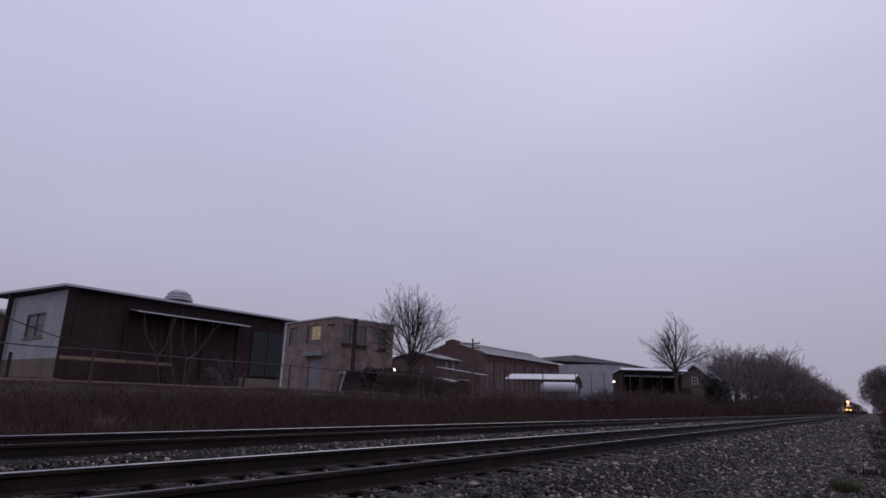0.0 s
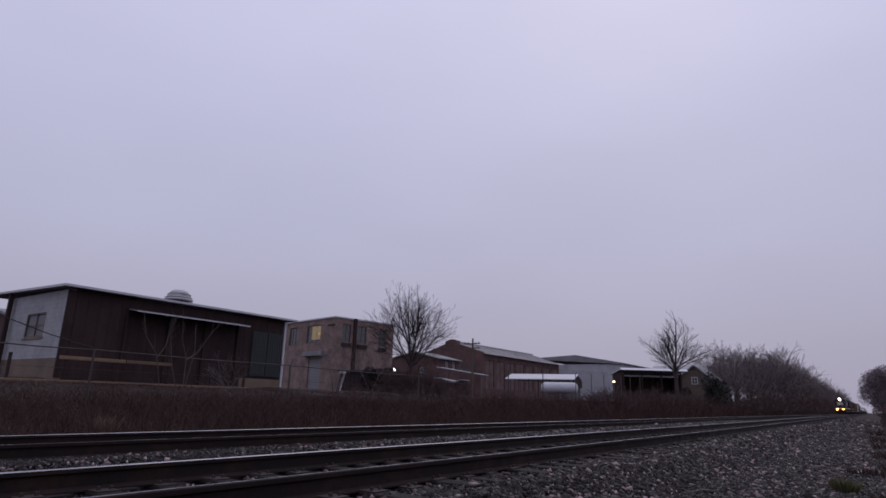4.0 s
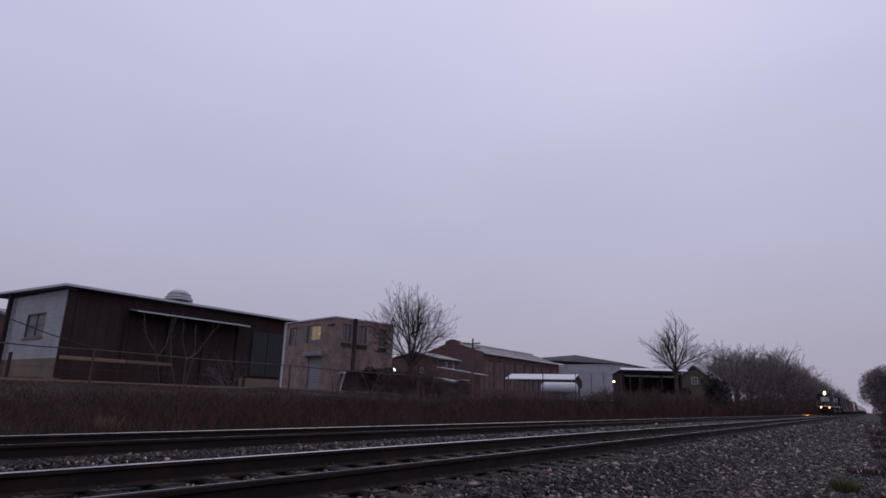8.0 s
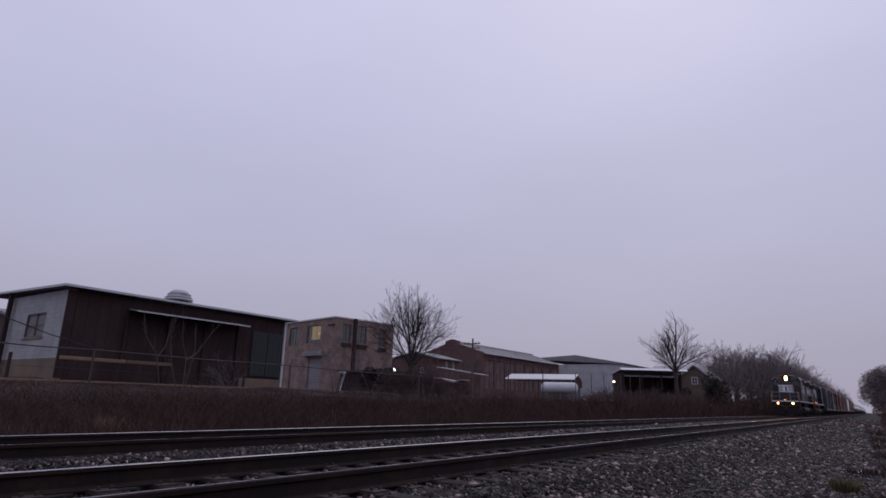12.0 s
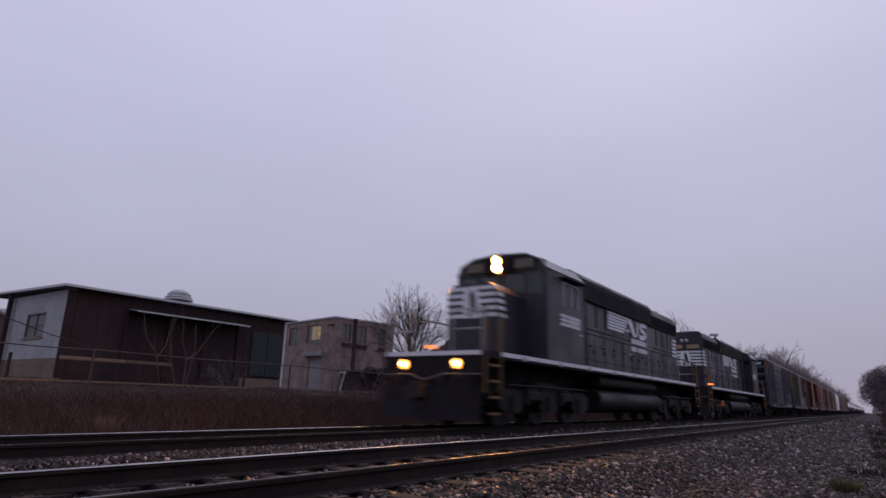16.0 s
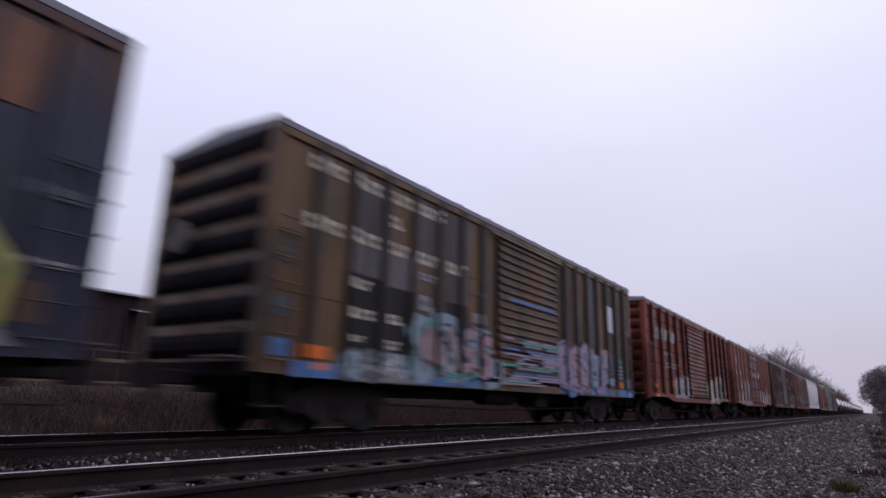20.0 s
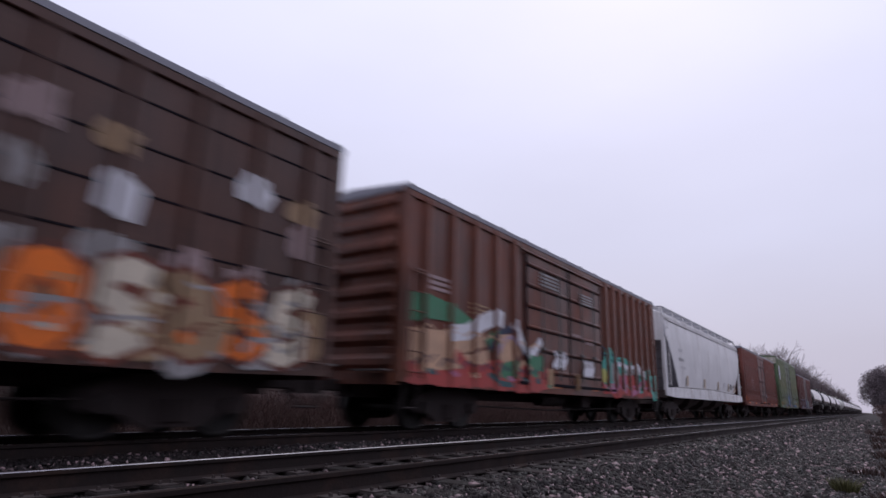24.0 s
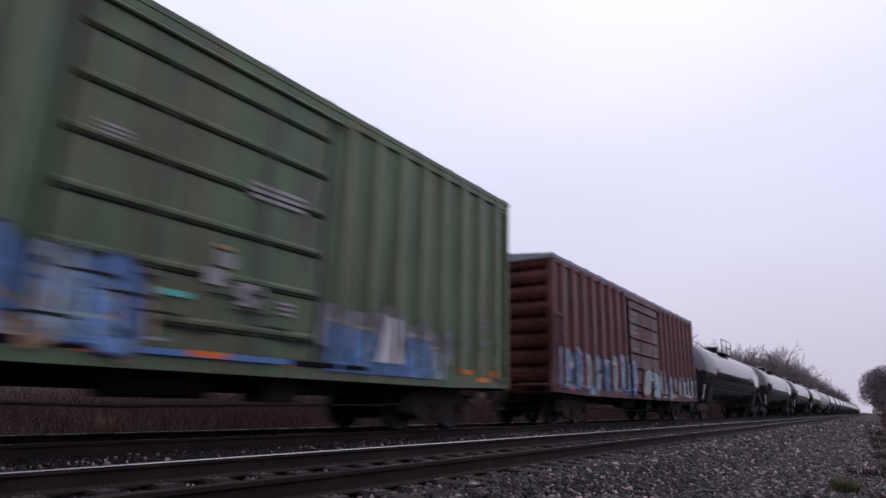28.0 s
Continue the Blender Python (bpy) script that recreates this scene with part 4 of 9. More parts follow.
    g.prism([(x0 - 0.1, 4.34), (x0 + 0.9, 4.19), (x0 + 0.9, 4.23), (x0 - 0.1, 4.40)], 13.9, 20.1, "y")
    part("canopy", g, M_ROOF_GREY, h, "thin sloping canopy over the dock")
    g = Geo()
    g.box(x0 + 0.9, x0 + 0.93, 13.9, 20.1, 4.18, 4.235)
    part("canopy_edge", g, M_ROOF_WHITE, h, "white canopy edge strip")
    g = Geo()
    g.prism([(x0 + 0.35, 4.93), (x0 + 0.35, 5.02), (x1 - 2.6, 5.26), (x1 - 2.6, 5.17)], y0 - 0.35, y1 + 0.55, "y")
    roof = part("roof", g, M_ROOF_GREY, h, "flat pale-edged roof with a wide overhang")
    g = Geo()
    g.box(x0 + 0.35, x0 + 0.39, y0 - 0.35, y1 + 0.55, 4.94, 5.04)
    g.prism([(x0 + 0.39, 4.94), (x0 + 0.39, 5.04), (x1 - 2.6, 5.28), (x1 - 2.6, 5.18)], y0 - 0.39, y0 - 0.35, "y")
    part("fascia", g, M_ROOF_WHITE, roof, "pale metal fascia")
    g = Geo()
    g.rbox(x1 + 0.28, x1 + 0.48, y0 - 0.30, y0 - 0.12, 0.9, 5.1, 0.01, "z")
    part("porch_post", g, M_SIDING, h)
    g = Geo()
    o = (x0 - 0.75, 16.75, 0)
    g.lathe([(4.9, 0.5), (5.22, 0.5), (5.22, 0.69), (5.30, 0.70), (5.33, 0.66), (5.46, 0.56), (5.48, 0.58), (5.51, 0.56), (5.62, 0.46), (5.64, 0.47), (5.68, 0.44), (5.76, 0.34), (5.78, 0.0)], "z", o, 24)
    vent = thing("roof_ventilator", "grey round metal ventilator on the depot roof", "ventilator", pose(0, 0, 0))
    part("cowl", g, M_GALV, vent)
    for z, r in ((5.35, 0.645), (5.53, 0.545)):
        g = Geo()
        g.lathe([(z, r), (z + 0.015, r + 0.03), (z + 0.03, r)], "z", o, 24)
        part("louvre_ring", g, M_POST, vent)
    # Dark ring on the shaft: the cowl's shadow given as colour.
    g = Geo()
    g.lathe([(5.15, 0.505), (5.25, 0.505)], "z", o, 24)
    part("shadow_gap", g, M_SIDING, vent, "dark band for the shadow under the cowl")
    # dock
    d = thing("loading_dock", "old timber loading dock with plank rails", "dock")
    g = Geo()
    g.box(x0 + 0.03, x0 + 2.0, 8.6, 19.5, 0.70, 0.86)
    part("deck", g, M_PLANK_DARK, d)
    for a, b in ((8.6, 12.4), (12.45, 16.3), (16.35, 19.5)):
        g = Geo()
        g.rbox(x0 + 2.0, x0 + 2.09, a, b, 0.80, 0.98, 0.012, "y")
        part("plank", g, M_PLANK, d)
    for a, b in ((10.55, 13.15), (13.2, 15.3)):
        g = Geo()
        g.rbox(x0 + 1.96, x0 + 2.0, a, b, 1.78, 1.92, 0.01, "y")
        part("plank", g, M_PLANK, d, "pale weathered handrail plank")
    for a in (8.9, 10.8, 12.9, 15.2, 17.4, 19.3):
        g = Geo()
        g.rbox(x0 + 1.86, x0 + 1.96, a - 0.05, a + 0.05, 0.2, 1.92, 0.01, "z")
        part("post", g, M_SIDING, d)
    p = thing("lumber_pile", "pile of pale cut boards beside the depot", "lumber")
    for k in range(5):
        g = Geo()
        g.rbox(-36.6, -34.6 - 0.1 * k, 11.6 + 0.06 * k, 11.75 + 0.06 * k, 1.1 + 0.14 * k, 1.22 + 0.14 * k, 0.01, "x")
        part("board", g, M_PLANK, p)


def build_fence():
    f = thing("chain_link_fence", "old leaning chain-link fence with a top rail and barbed-wire arms", "fence")
    posts = [(-20.0, 3.0), (-20.0, 6.0), (-20.0, 9.08), (-20.0, 17.07), (-20.0, 26.0), (-20.2, 36.3), (-20.4, 42.0), (-20.5, 48.5), (-20.6, 52.3), (-20.6, 55.5), (-20.8, 58.7), (-21, 61.5), (-21.2, 65), (-21.4, 69), (-21.4, 74)]
    tops = []
    rng = random.Random(4)
    for x, y in posts:
        zb = ground_z(x)
        zt = 1.86 if y < 30 else 2.65 + (y - 35) * 0.035
        lean = rng.uniform(-0.05, 0.05)
        g = Geo()
        g.tube((x, y, zb - 0.1), (x + 0.02, y + lean, zt), 0.035, n=10)
        if y > 30 or y == 17.07:
            g.tube((x, y + lean, zt - 0.02), (x + 0.18, y + lean, zt + 0.26), 0.014, n=6)
        part("post", g, M_FENCE if y < 45 else M_PLANK_DARK, f)
        tops.append((x + 0.02, y + lean, zt))
    for a, b in zip(tops, tops[1:]):
        if b[1] < 30:
            g = Geo()
            mid = tuple((p + q) / 2 - (0.03 if k == 2 else 0) for k, (p, q) in enumerate(zip(a, b)))
            g.path([a, mid, b], 0.019, 8)
            part("top_rail", g, M_FENCE, f)
        for dz in ((0.0, 0.12, 0.24) if b[1] > 34 else (-0.6, -1.2)):
            g = Geo()
            g.tube((a[0] + dz * 0.6, a[1], a[2] + dz), (b[0] + dz * 0.6, b[1], b[2] + dz), 0.006, n=4)
            part("wire", g, M_FENCE, f)
    c = thing("overhead_cable", "thin black cable sagging towards the fence", "cable")
    g = Geo()
    g.path([(-20, 2.0, 4.1), (-20, 4.2, 3.25), (-20, 6.36, 2.62), (-20, 7.7, 2.22), (-20, 9.07, 1.9)], 0.016, 6)
    part("cable", g, M_CABLE, c)


def build_brick_block():
    h = thing("brick_building", "tall tan brick industrial building with dark windows", "building", pose(-45.06, 43.89, 0, 0, 0, -10))
    # local: right face along +y at x = 0, left face along -x at y = 0
    win_r = [(1.0, 2.1, 6.35, 8.25), (3.0, 4.2, 6.3, 8.2), (5.9, 6.9, 6.2, 8.1)]
    wall_with_holes(h, "wall", "x", 0.0, 8.0, 1.0, 8.78, 0.0, -0.35, win_r, M_TAN_BRICK, "weathered tan brick wall")
    win_l = [(-5.3, -2.6, 6.3, 8.2), (-4.6, -2.2, 1.2, 4.6), (-9.0, -7.2, 6.2, 8.2)]
    wall_with_holes(h, "wall", "y", -14.0, -0.35, 1.0, 8.78, 0.0, 0.35, win_l, M_TAN_BRICK, "weathered tan brick wall")
    wall_with_holes(h, "wall", "y", -14.0, -0.35, 1.0, 8.78, 7.65, 0.35, [], M_TAN_BRICK)
    wall_with_holes(h, "wall", "x", 0.35, 7.65, 1.0, 8.78, -14.0, 0.35, [], M_TAN_BRICK)
    for a, b, c, d in win_r:
        window(h, "x", a, b, c, d, -0.15, 1, M_POST, (1, 2))
    window(h, "y", -5.3, -2.6, 6.3, 8.2, 0.12, -1, M_POST, (2, 2))
    window(h, "y", -9.0, -7.2, 6.2, 8.2, 0.12, -1, M_POST, (2, 2))
    g = Geo()
    g.box(-4.45, -2.68, 0.09, 0.12, 6.65, 8.1)
    part("lit_pane", g, M_WARM_DIM, h, "dim warm lit window panes")
    g = Geo()
    g.lathe([(-0.12, 0.0), (-0.1, 0.08), (0.0, 0.11), (0.1, 0.06), (0.12, 0.0)], "z", (-2.85, 0.03, 7.2), 12)
    part("lamp", g, M_WARM, h, "small warm lamp behind the window")
    g = Geo()
    pr = [(0.24, 1.2)]
    for k in range(12):
        z = 1.2 + k * 0.283
        pr += [(0.16, z + 0.01), (0.14, z + 0.14), (0.16, z + 0.27)]
    g.prism(pr[:1] + [(0.24, 4.6)] + pr[:0:-1], -4.6, -2.2, "x")
    part("door", g, M_ROOF_GREY, h, "grey roll-up door")
    g = Geo()
    g.rbox(-5.2, -1.6, -0.45, 0.0, 4.85, 5.35, 0.03, "x")
    part("awning", g, M_ROOF_GREY, h, "grey metal awning over the door")
    g = Geo()
    g.box(-1.15, -0.05, -0.14, 0.0, 8.0, 8.1)
    g.rbox(0.02, 0.22, 2.35, 2.75, 1.0, 8.9, 0.03, "z")
    part("flue", g, M_SIDING, h, "dark brown vertical duct on the wall")
    g = Geo()
    g.box(-14.1, 0.1, -0.1, 8.1, 8.78, 8.92)
    part("parapet", g, M_ROOF_WHITE, h, "pale parapet coping")
    for a, b, c, d in win_r:
        g = Geo()
        g.rbox(0.0, 0.16, a - 0.05, b + 0.05, c - 0.5, c - 0.09, 0.02, "y")
        part("window_box", g, M_SIDING, h, "dark box below the window")
    s = thing("low_shed", "dark low flat-roofed shed beside the brick building", "shed", pose(-38.6, 40.2, 0, 0, 0, -10))
    g = Geo()
    g.box(-1.9, 2.6, 0, 6.0, 1.0, 2.98)
    part("body", g, M_SIDING, s)
    g = Geo()
    g.prism([(-2.1, 2.98), (2.8, 2.90), (2.8, 3.02), (-2.1, 3.12)], -0.25, 6.2, "y")
    part("roof", g, M_BLACK, s)
    for k in range(7):
        g = Geo()
        g.box(-1.8 + 0.65 * k, -1.74 + 0.65 * k, -0.03, 0.0, 1.0, 2.95)
        part("batten", g, M_BLACK, s)
    w = thing("white_frame", "bent white pipe frame standing in the yard", "frame")
    g = Geo()
    g.path([(-29.27, 29.35, 1.0), (-29.2, 29.4, 1.5), (-28.98, 29.42, 2.22)], 0.07, 8)
    part("leg", g, M_ROOF_WHITE, w)
    g = Geo()
    g.rbox(-29.45, -28.92, 29.35, 29.49, 2.2, 2.34, 0.02, "x")
    part("top_bar", g, M_ROOF_WHITE, w)
    lp = thing("yard_lamp", "small greenish yard lamp glowing on a pole", "lamp")
    g = Geo()
    g.tube((-32.85, 39.3, 1.0), (-32.85, 39.3, 3.1), 0.05, n=8)
    part("pole", g, M_POST, lp)
    g = Geo()
    g.lathe([(-0.09, 0.02), (-0.06, 0.09), (0.02, 0.11), (0.09, 0.05), (0.11, 0.0)], "z", (-32.82, 39.2, 3.02), 12)
    part("bulb", g, M_LAMP, lp, "greenish white glowing lamp head")


def build_factory():
    h = thing("factory", "long red brick factory with a pale roof monitor", "factory")
    x0, x1, xr, y0, y1, ze, zr = -48.5, -60.1, -54.3, 79.0, 107.0, 7.86, 9.80
    wins = [(y0 + 1.0 + k * 3.4, y0 + 3.6 + k * 3.4, 2.6, 7.0) for k in range(8)]
    wall_with_holes(h, "side_wall", "x", y0, y1, 1.0, ze, x0, -0.4, wins, M_RED_BRICK, "red brick side wall between tall windows")
    for a, b, c, d in wins:
        window(h, "x", a, b, c, d, x0 - 0.12, 1, M_RED_BRICK, (1, 1), M_BRICKED)
    ends = [(-52.3, -51.4, 4.9, 6.4), (-50.6, -49.7, 4.9, 6.4), (-57.0, -55.0, 4.6, 6.6)]
    wall_with_holes(h, "end_wall", "y", x1, x0 - 0.4, 1.0, ze, y0, 0.4, ends, M_RED_BRICK, "red brick end wall")
    for a, b, c, d in ends:
        window(h, "y", a, b, c, d, y0 + 0.15, -1, M_POST, (2, 1))
    g = Geo()
    g.prism([(x1, ze), (x0, ze), (x0, ze + 0.25), (xr + 1.3, zr - 0.28), (xr - 1.3, zr - 0.28), (x1, ze + 0.25)], y0, y0 + 0.4, "y")
    part("gable", g, M_RED_BRICK, h)
    g = Geo()
    g.prism([(xr - 1.25, zr - 0.5), (xr + 1.25, zr - 0.5), (xr + 1.25, zr + 0.2), (xr + 0.9, zr + 0.2), (xr + 0.5, zr + 0.42), (xr - 0.5, zr + 0.42), (xr - 0.9, zr + 0.2), (xr - 1.25, zr + 0.2)], y0 - 0.05, y0 + 0.5, "y")
    part("parapet", g, M_RED_BRICK, h, "stepped brick parapet over the gable")
    g = Geo()
    g.prism([(x0 + 0.45, ze - 0.08), (x0 + 0.45, ze + 0.06), (xr, zr + 0.12), (x1 - 0.45, ze + 0.06), (x1 - 0.45, ze - 0.08), (xr, zr - 0.04)], y0 + 0.4, y1, "y")
    roof = part("roof", g, M_FACTORY_ROOF, h, "faded pale sheet-metal roof")
    g = Geo()
    g.rbox(xr - 0.35, xr + 0.35, y0 + 0.6, y1, zr + 0.08, zr + 0.3, 0.04, "y")
    part("ridge_vent", g, M_ROOF_WHITE, roof, "pale ridge cap")
    for k in range(18):
        y = y0 + 1.2 + k * 1.5
        g = Geo()
        g.tube((x0 + 0.40, y, ze + 0.10), (xr + 0.3, y, zr + 0.10), 0.045, n=4)
        part("seam", g, M_FACTORY_ROOF, roof)
    g = Geo()
    g.prism([(x1, 1.0), (x0 - 0.4, 1.0), (x0 - 0.4, ze), (xr, zr - 0.1), (x1, ze)], y1 - 0.4, y1, "y")
    part("far_wall", g, M_RED_BRICK, h)
    a = thing("factory_annex", "low dark red brick annex with a shallow gabled roof", "building")
    doors = [(-54.6, -53.2, 1.1, 3.4), (-50.6, -49.7, 3.6, 5.0)]
    wall_with_holes(a, "end_wall", "y", -55.8, -47.71, 1.0, 6.2, 66.0, 0.4, doors, M_RED_BRICK)
    window(a, "y", -50.6, -49.7, 3.6, 5.0, 66.12, -1, M_ROOF_WHITE, (1, 1))
    g = Geo()
    g.box(-54.6, -53.2, 66.1, 66.2, 1.1, 3.4)
    part("door", g, M_SIDING, a)
    g = Geo()
    g.prism([(-55.8, 6.2), (-47.71, 6.2), (-51.75, 7.10)], 66.0, 66.4, "y")
    part("gable", g, M_RED_BRICK, a)
    panes = [(67.9, 68.6, 5.0, 5.9), (69.6, 70.3, 5.0, 5.9)]
    wall_with_holes(a, "side_wall", "x", 66.4, 71.4, 1.0, 6.2, -47.71, -0.4, panes, M_RED_BRICK)
    for u, v, c, d in panes:
        window(a, "x", u, v, c, d, -47.82, 1, M_ROOF_WHITE, (1, 1))
    g = Geo()
    g.box(-55.8, -48.2, 71.0, 71.4, 1.0, 6.2)
    part("back_wall", g, M_RED_BRICK, a)
    g = Geo()
    g.prism([(-56.2, 6.08), (-51.75, 7.08), (-47.3, 6.08), (-47.3, 6.22), (-51.75, 7.24), (-56.2, 6.22)], 65.7, 71.6, "y")
    part("roof", g, M_ROOF_GREY, a)
    g = Geo()
    g.prism([(-46.8, 4.88), (-39.6, 3.84), (-39.6, 3.93), (-46.8, 4.97)], 64.6, 65.98, "y")
    porch = part("porch_roof", g, M_ROOF_PALE, a, "sloping white porch roof on thin posts")
    for x, t in ((-46.5, 4.84), (-43.2, 4.36), (-39.9, 3.88)):
        g = Geo()
        g.box(x - 0.07, x + 0.07, 64.7, 64.84, 1.0, t)
        part("post", g, M_POST, porch)
    t = thing("parked_trailer", "low flat trailer with a pale cover in the factory yard", "trailer")
    g = Geo()
    g.prism([(-43.9, 3.25), (-40.9, 2.75), (-40.0, 3.05), (-40.0, 3.15), (-40.9, 2.9), (-43.9, 3.4)], 60.2, 62.2, "y")
    part("cover", g, M_ROOF_PALE, t, "pale sagging sheet cover")
    g = Geo()
    g.rbox(-43.8, -40.1, 60.3, 62.1, 1.5, 2.72, 0.05, "x")
    part("body", g, M_SIDING, t)
    for x in (-43.0, -40.9):
        g = Geo()
        g.tube((x, 60.25, 1.35), (x, 60.5, 1.35), 0.38, n=14)
        part("wheel", g, M_BLACK, t)
    p = thing("utility_pole", "wooden utility pole with two crossarms", "pole")
    g = Geo()
    g.tube((-38.35, 60.2, 0.9), (-38.15, 59.9, 7.9), 0.14, 0.1, 10)
    part("pole", g, M_PLANK_DARK, p)
    for z in (6.7, 7.25):
        g = Geo()
        g.rbox(-39.4, -37.1, 59.8, 59.92, z, z + 0.11, 0.01, "x")
        for x in (-39.2, -38.7, -37.7, -37.3):
            g.tube((x, 59.86, z + 0.1), (x, 59.86, z + 0.26), 0.04, n=6)
        part("crossarm", g, M_PLANK_DARK, p)


def build_yard():
    c = thing("carport", "open carport with a wet pale sheet roof", "carport", pose(-29.8, 52.7, 0, 0, 0, 13))
    g = Geo()
    g.prism([(-0.4, 2.84), (2.0, 3.40), (4.4, 2.84), (4.4, 2.92), (2.0, 3.49), (-0.4, 2.92)], 0.2, 7.0, "x")
    part("roof", g, M_ROOF_WHITE, c, "wet pale sheet-metal roof")
    g = Geo()
    g.prism([(-0.3, 2.2), (4.3, 2.2), (4.3, 2.84), (2.0, 3.38), (-0.3, 2.84)], 6.85, 6.95, "x")
    part("gable", g, M_SIDING, c)
    for x in (0.4, 2.5, 4.6, 6.75):
        for y in (0.0, 4.0):
            g = Geo()
            g.rbox(x - 0.05, x + 0.05, y - 0.05, y + 0.05, 0.9, 2.92, 0.01, "z")
            part("post", g, M_POST, c)
    t = thing("storage_tank", "white horizontal storage tank under the carport", "tank", pose(-22.87, 50.49, 0.0, 0, 0, 20))
    g = Geo()
    g.lathe([(-1.65, 0.0), (-1.6, 0.28), (-1.47, 0.44), (-1.3, 0.5), (1.3, 0.5), (1.47, 0.44), (1.6, 0.28), (1.65, 0.0)], "x", (0, 0, 2.00), 20)
    part("vessel", g, M_ROOF_WHITE, t)
    for x in (-1.1, 1.1):
        g = Geo()
        g.rbox(x - 0.12, x + 0.12, -0.45, 0.45, 0.8, 1.62, 0.02, "z")
        part("saddle", g, M_POST, t)
    w = thing("grey_warehouse", "large grey metal warehouse with a low greenish roof", "warehouse")
    wall_with_holes(w, "wall", "x", 112, 150, 1.0, 8.3, -37.5, -0.3, [], M_GALV_PALE)
    wall_with_holes(w, "wall", "y", -56, -37.8, 1.0, 8.3, 112, 0.3, [(-50.5, -46.5, 1.0, 5.2)], M_GALV_PALE)
    g = Geo()
    g.box(-50.5, -46.5, 112.15, 112.22, 1.0, 5.2)
    part("door", g, M_ROOF_GREY, w)
    for k in range(18):
        g = Geo()
        g.box(-55.8 + k, -55.72 + k, 111.95, 112.0, 1.0 if not 5 <= k <= 9 else 5.3, 8.2)
        part("seam", g, M_GALV_PALE, w)
    g = Geo()
    g.prism([(-37.2, 8.2), (-37.2, 8.4), (-47, 10.1), (-56.5, 9.6), (-56.5, 9.4)], 111.6, 150, "y")
    part("roof", g, M_ROOF_GREY, w, "low-pitched greenish grey roof")
    s = thing("open_shed", "low dark open-fronted shed with a pale roof edge", "shed", pose(-24.1, 70.4, 0, 0, 0, 36))
    for a, b, c, d in ((0.2, 7.4, 3.6, 3.8), (0.2, 0.4, 0.2, 3.6), (7.2, 7.4, 0.2, 3.6)):
        g = Geo()
        g.box(a, b, c, d, 0.6, 4.4)
        part("wall", g, M_SIDING, s)
    g = Geo()
    g.prism([(-0.3, 4.78), (4.2, 4.30), (4.2, 4.45), (-0.3, 4.93)], 0.0, 7.8, "x")
    roof = part("roof", g, M_ROOF_WHITE, s, "flat pale roof")
    # Slanted board, coloured white as the roof edge's wet sheen.
    g = Geo()
    g.prism([(-0.62, 4.74), (-0.58, 4.70), (-0.31, 4.90), (-0.31, 4.98)], -0.06, 7.86, "x")
    part("fascia", g, M_SHED_SHEEN, roof, "roof edge board, white for the wet sheen of the roof")
    g = Geo()
    g.rbox(0.45, 7.1, 0.5, 0.62, 4.02, 4.2, 0.01, "x")
    part("beam", g, M_ROOF_PALE, s, "pale beam under the roof")
    for x in (0.4, 2.6, 4.9, 7.2):
        g = Geo()
        g.rbox(x - 0.07, x + 0.07, 0.0, 0.14, 0.5, 4.7, 0.01, "z")
        part("post", g, M_SIDING, s)
    lp = thing("wall_lamp", "small warm lamp glowing at the shed corner", "lamp")
    g = Geo()
    g.tube((-23.44, 66.3, 0.6), (-23.44, 66.3, 3.1), 0.04, n=8)
    part("pole", g, M_POST, lp)
    g = Geo()
    g.lathe([(-0.12, 0.02), (-0.07, 0.12), (0.04, 0.14), (0.12, 0.05), (0.14, 0.0)], "z", (-23.42, 66.2, 3.2), 12)
    part("bulb", g, M_LAMP_WARM, lp)
    b = thing("gabled_house", "distant dark-boarded gabled house with grey roofs", "house")
    g = Geo()
    g.prism([(-25.2, 1.0), (-20.0, 1.0), (-20.0, 5.0), (-22.5, 7.0), (-25.2, 5.0)], 100.5, 108, "y")
    part("body", g, M_PLANK_DARK, b)
    g = Geo()
    g.prism([(-25.6, 4.7), (-22.5, 7.0), (-19.6, 4.7), (-19.6, 4.9), (-22.5, 7.22), (-25.6, 4.9)], 100.1, 108.4, "y")
    part("roof", g, M_ROOF_GREY, b)
    g = Geo()
    g.box(-30.0, -25.21, 103.5, 109, 1.0, 5.8)
    part("wing", g, M_ROOF_GREY, b)
    g = Geo()
    g.prism([(102.9, 5.7), (106.2, 7.35), (109.5, 5.7), (109.5, 5.82), (106.2, 7.5), (102.9, 5.82)], -30.3, -23.0, "x")
    part("wing_roof", g, M_ROOF_PALE, b, "pale roof of the side wing")
    window(b, "y", -23.0, -22.1, 4.2, 5.3, 100.48, -1, M_ROOF_WHITE, (1, 1))


# ---- train materials ----
M_LOCO = material("black_locomotive_paint", (0.0270, 0.0240, 0.0325), 0.45, spec=0.32, vary=0.25, scale=0.7, fine=12, bump=0.05, second=(0.040, 0.037, 0.044), amount=0.4, streak=1.0, runs=(0.052, 0.047, 0.050), run_amount=0.25, wash=0.2)
M_LOCO_DARK = material("sooty_black_panels", (0.0160, 0.0134, 0.0160), 0.8, spec=0.15, vary=0.3, scale=1.5, bump=0.1)
M_GRIME = material("greasy_truck_steel", (0.0330, 0.0250, 0.0245), 0.8, spec=0.2, vary=0.4, scale=3, fine=30, bump=0.3, second=(0.042, 0.029, 0.027), amount=0.3)
M_TANK_GRIMY = material("sooty_fuel_tank", (0.0100, 0.0085, 0.0095), 0.55, spec=0.22, vary=0.3, scale=1.2, bump=0.08, second=(0.017, 0.013, 0.013), amount=0.4)
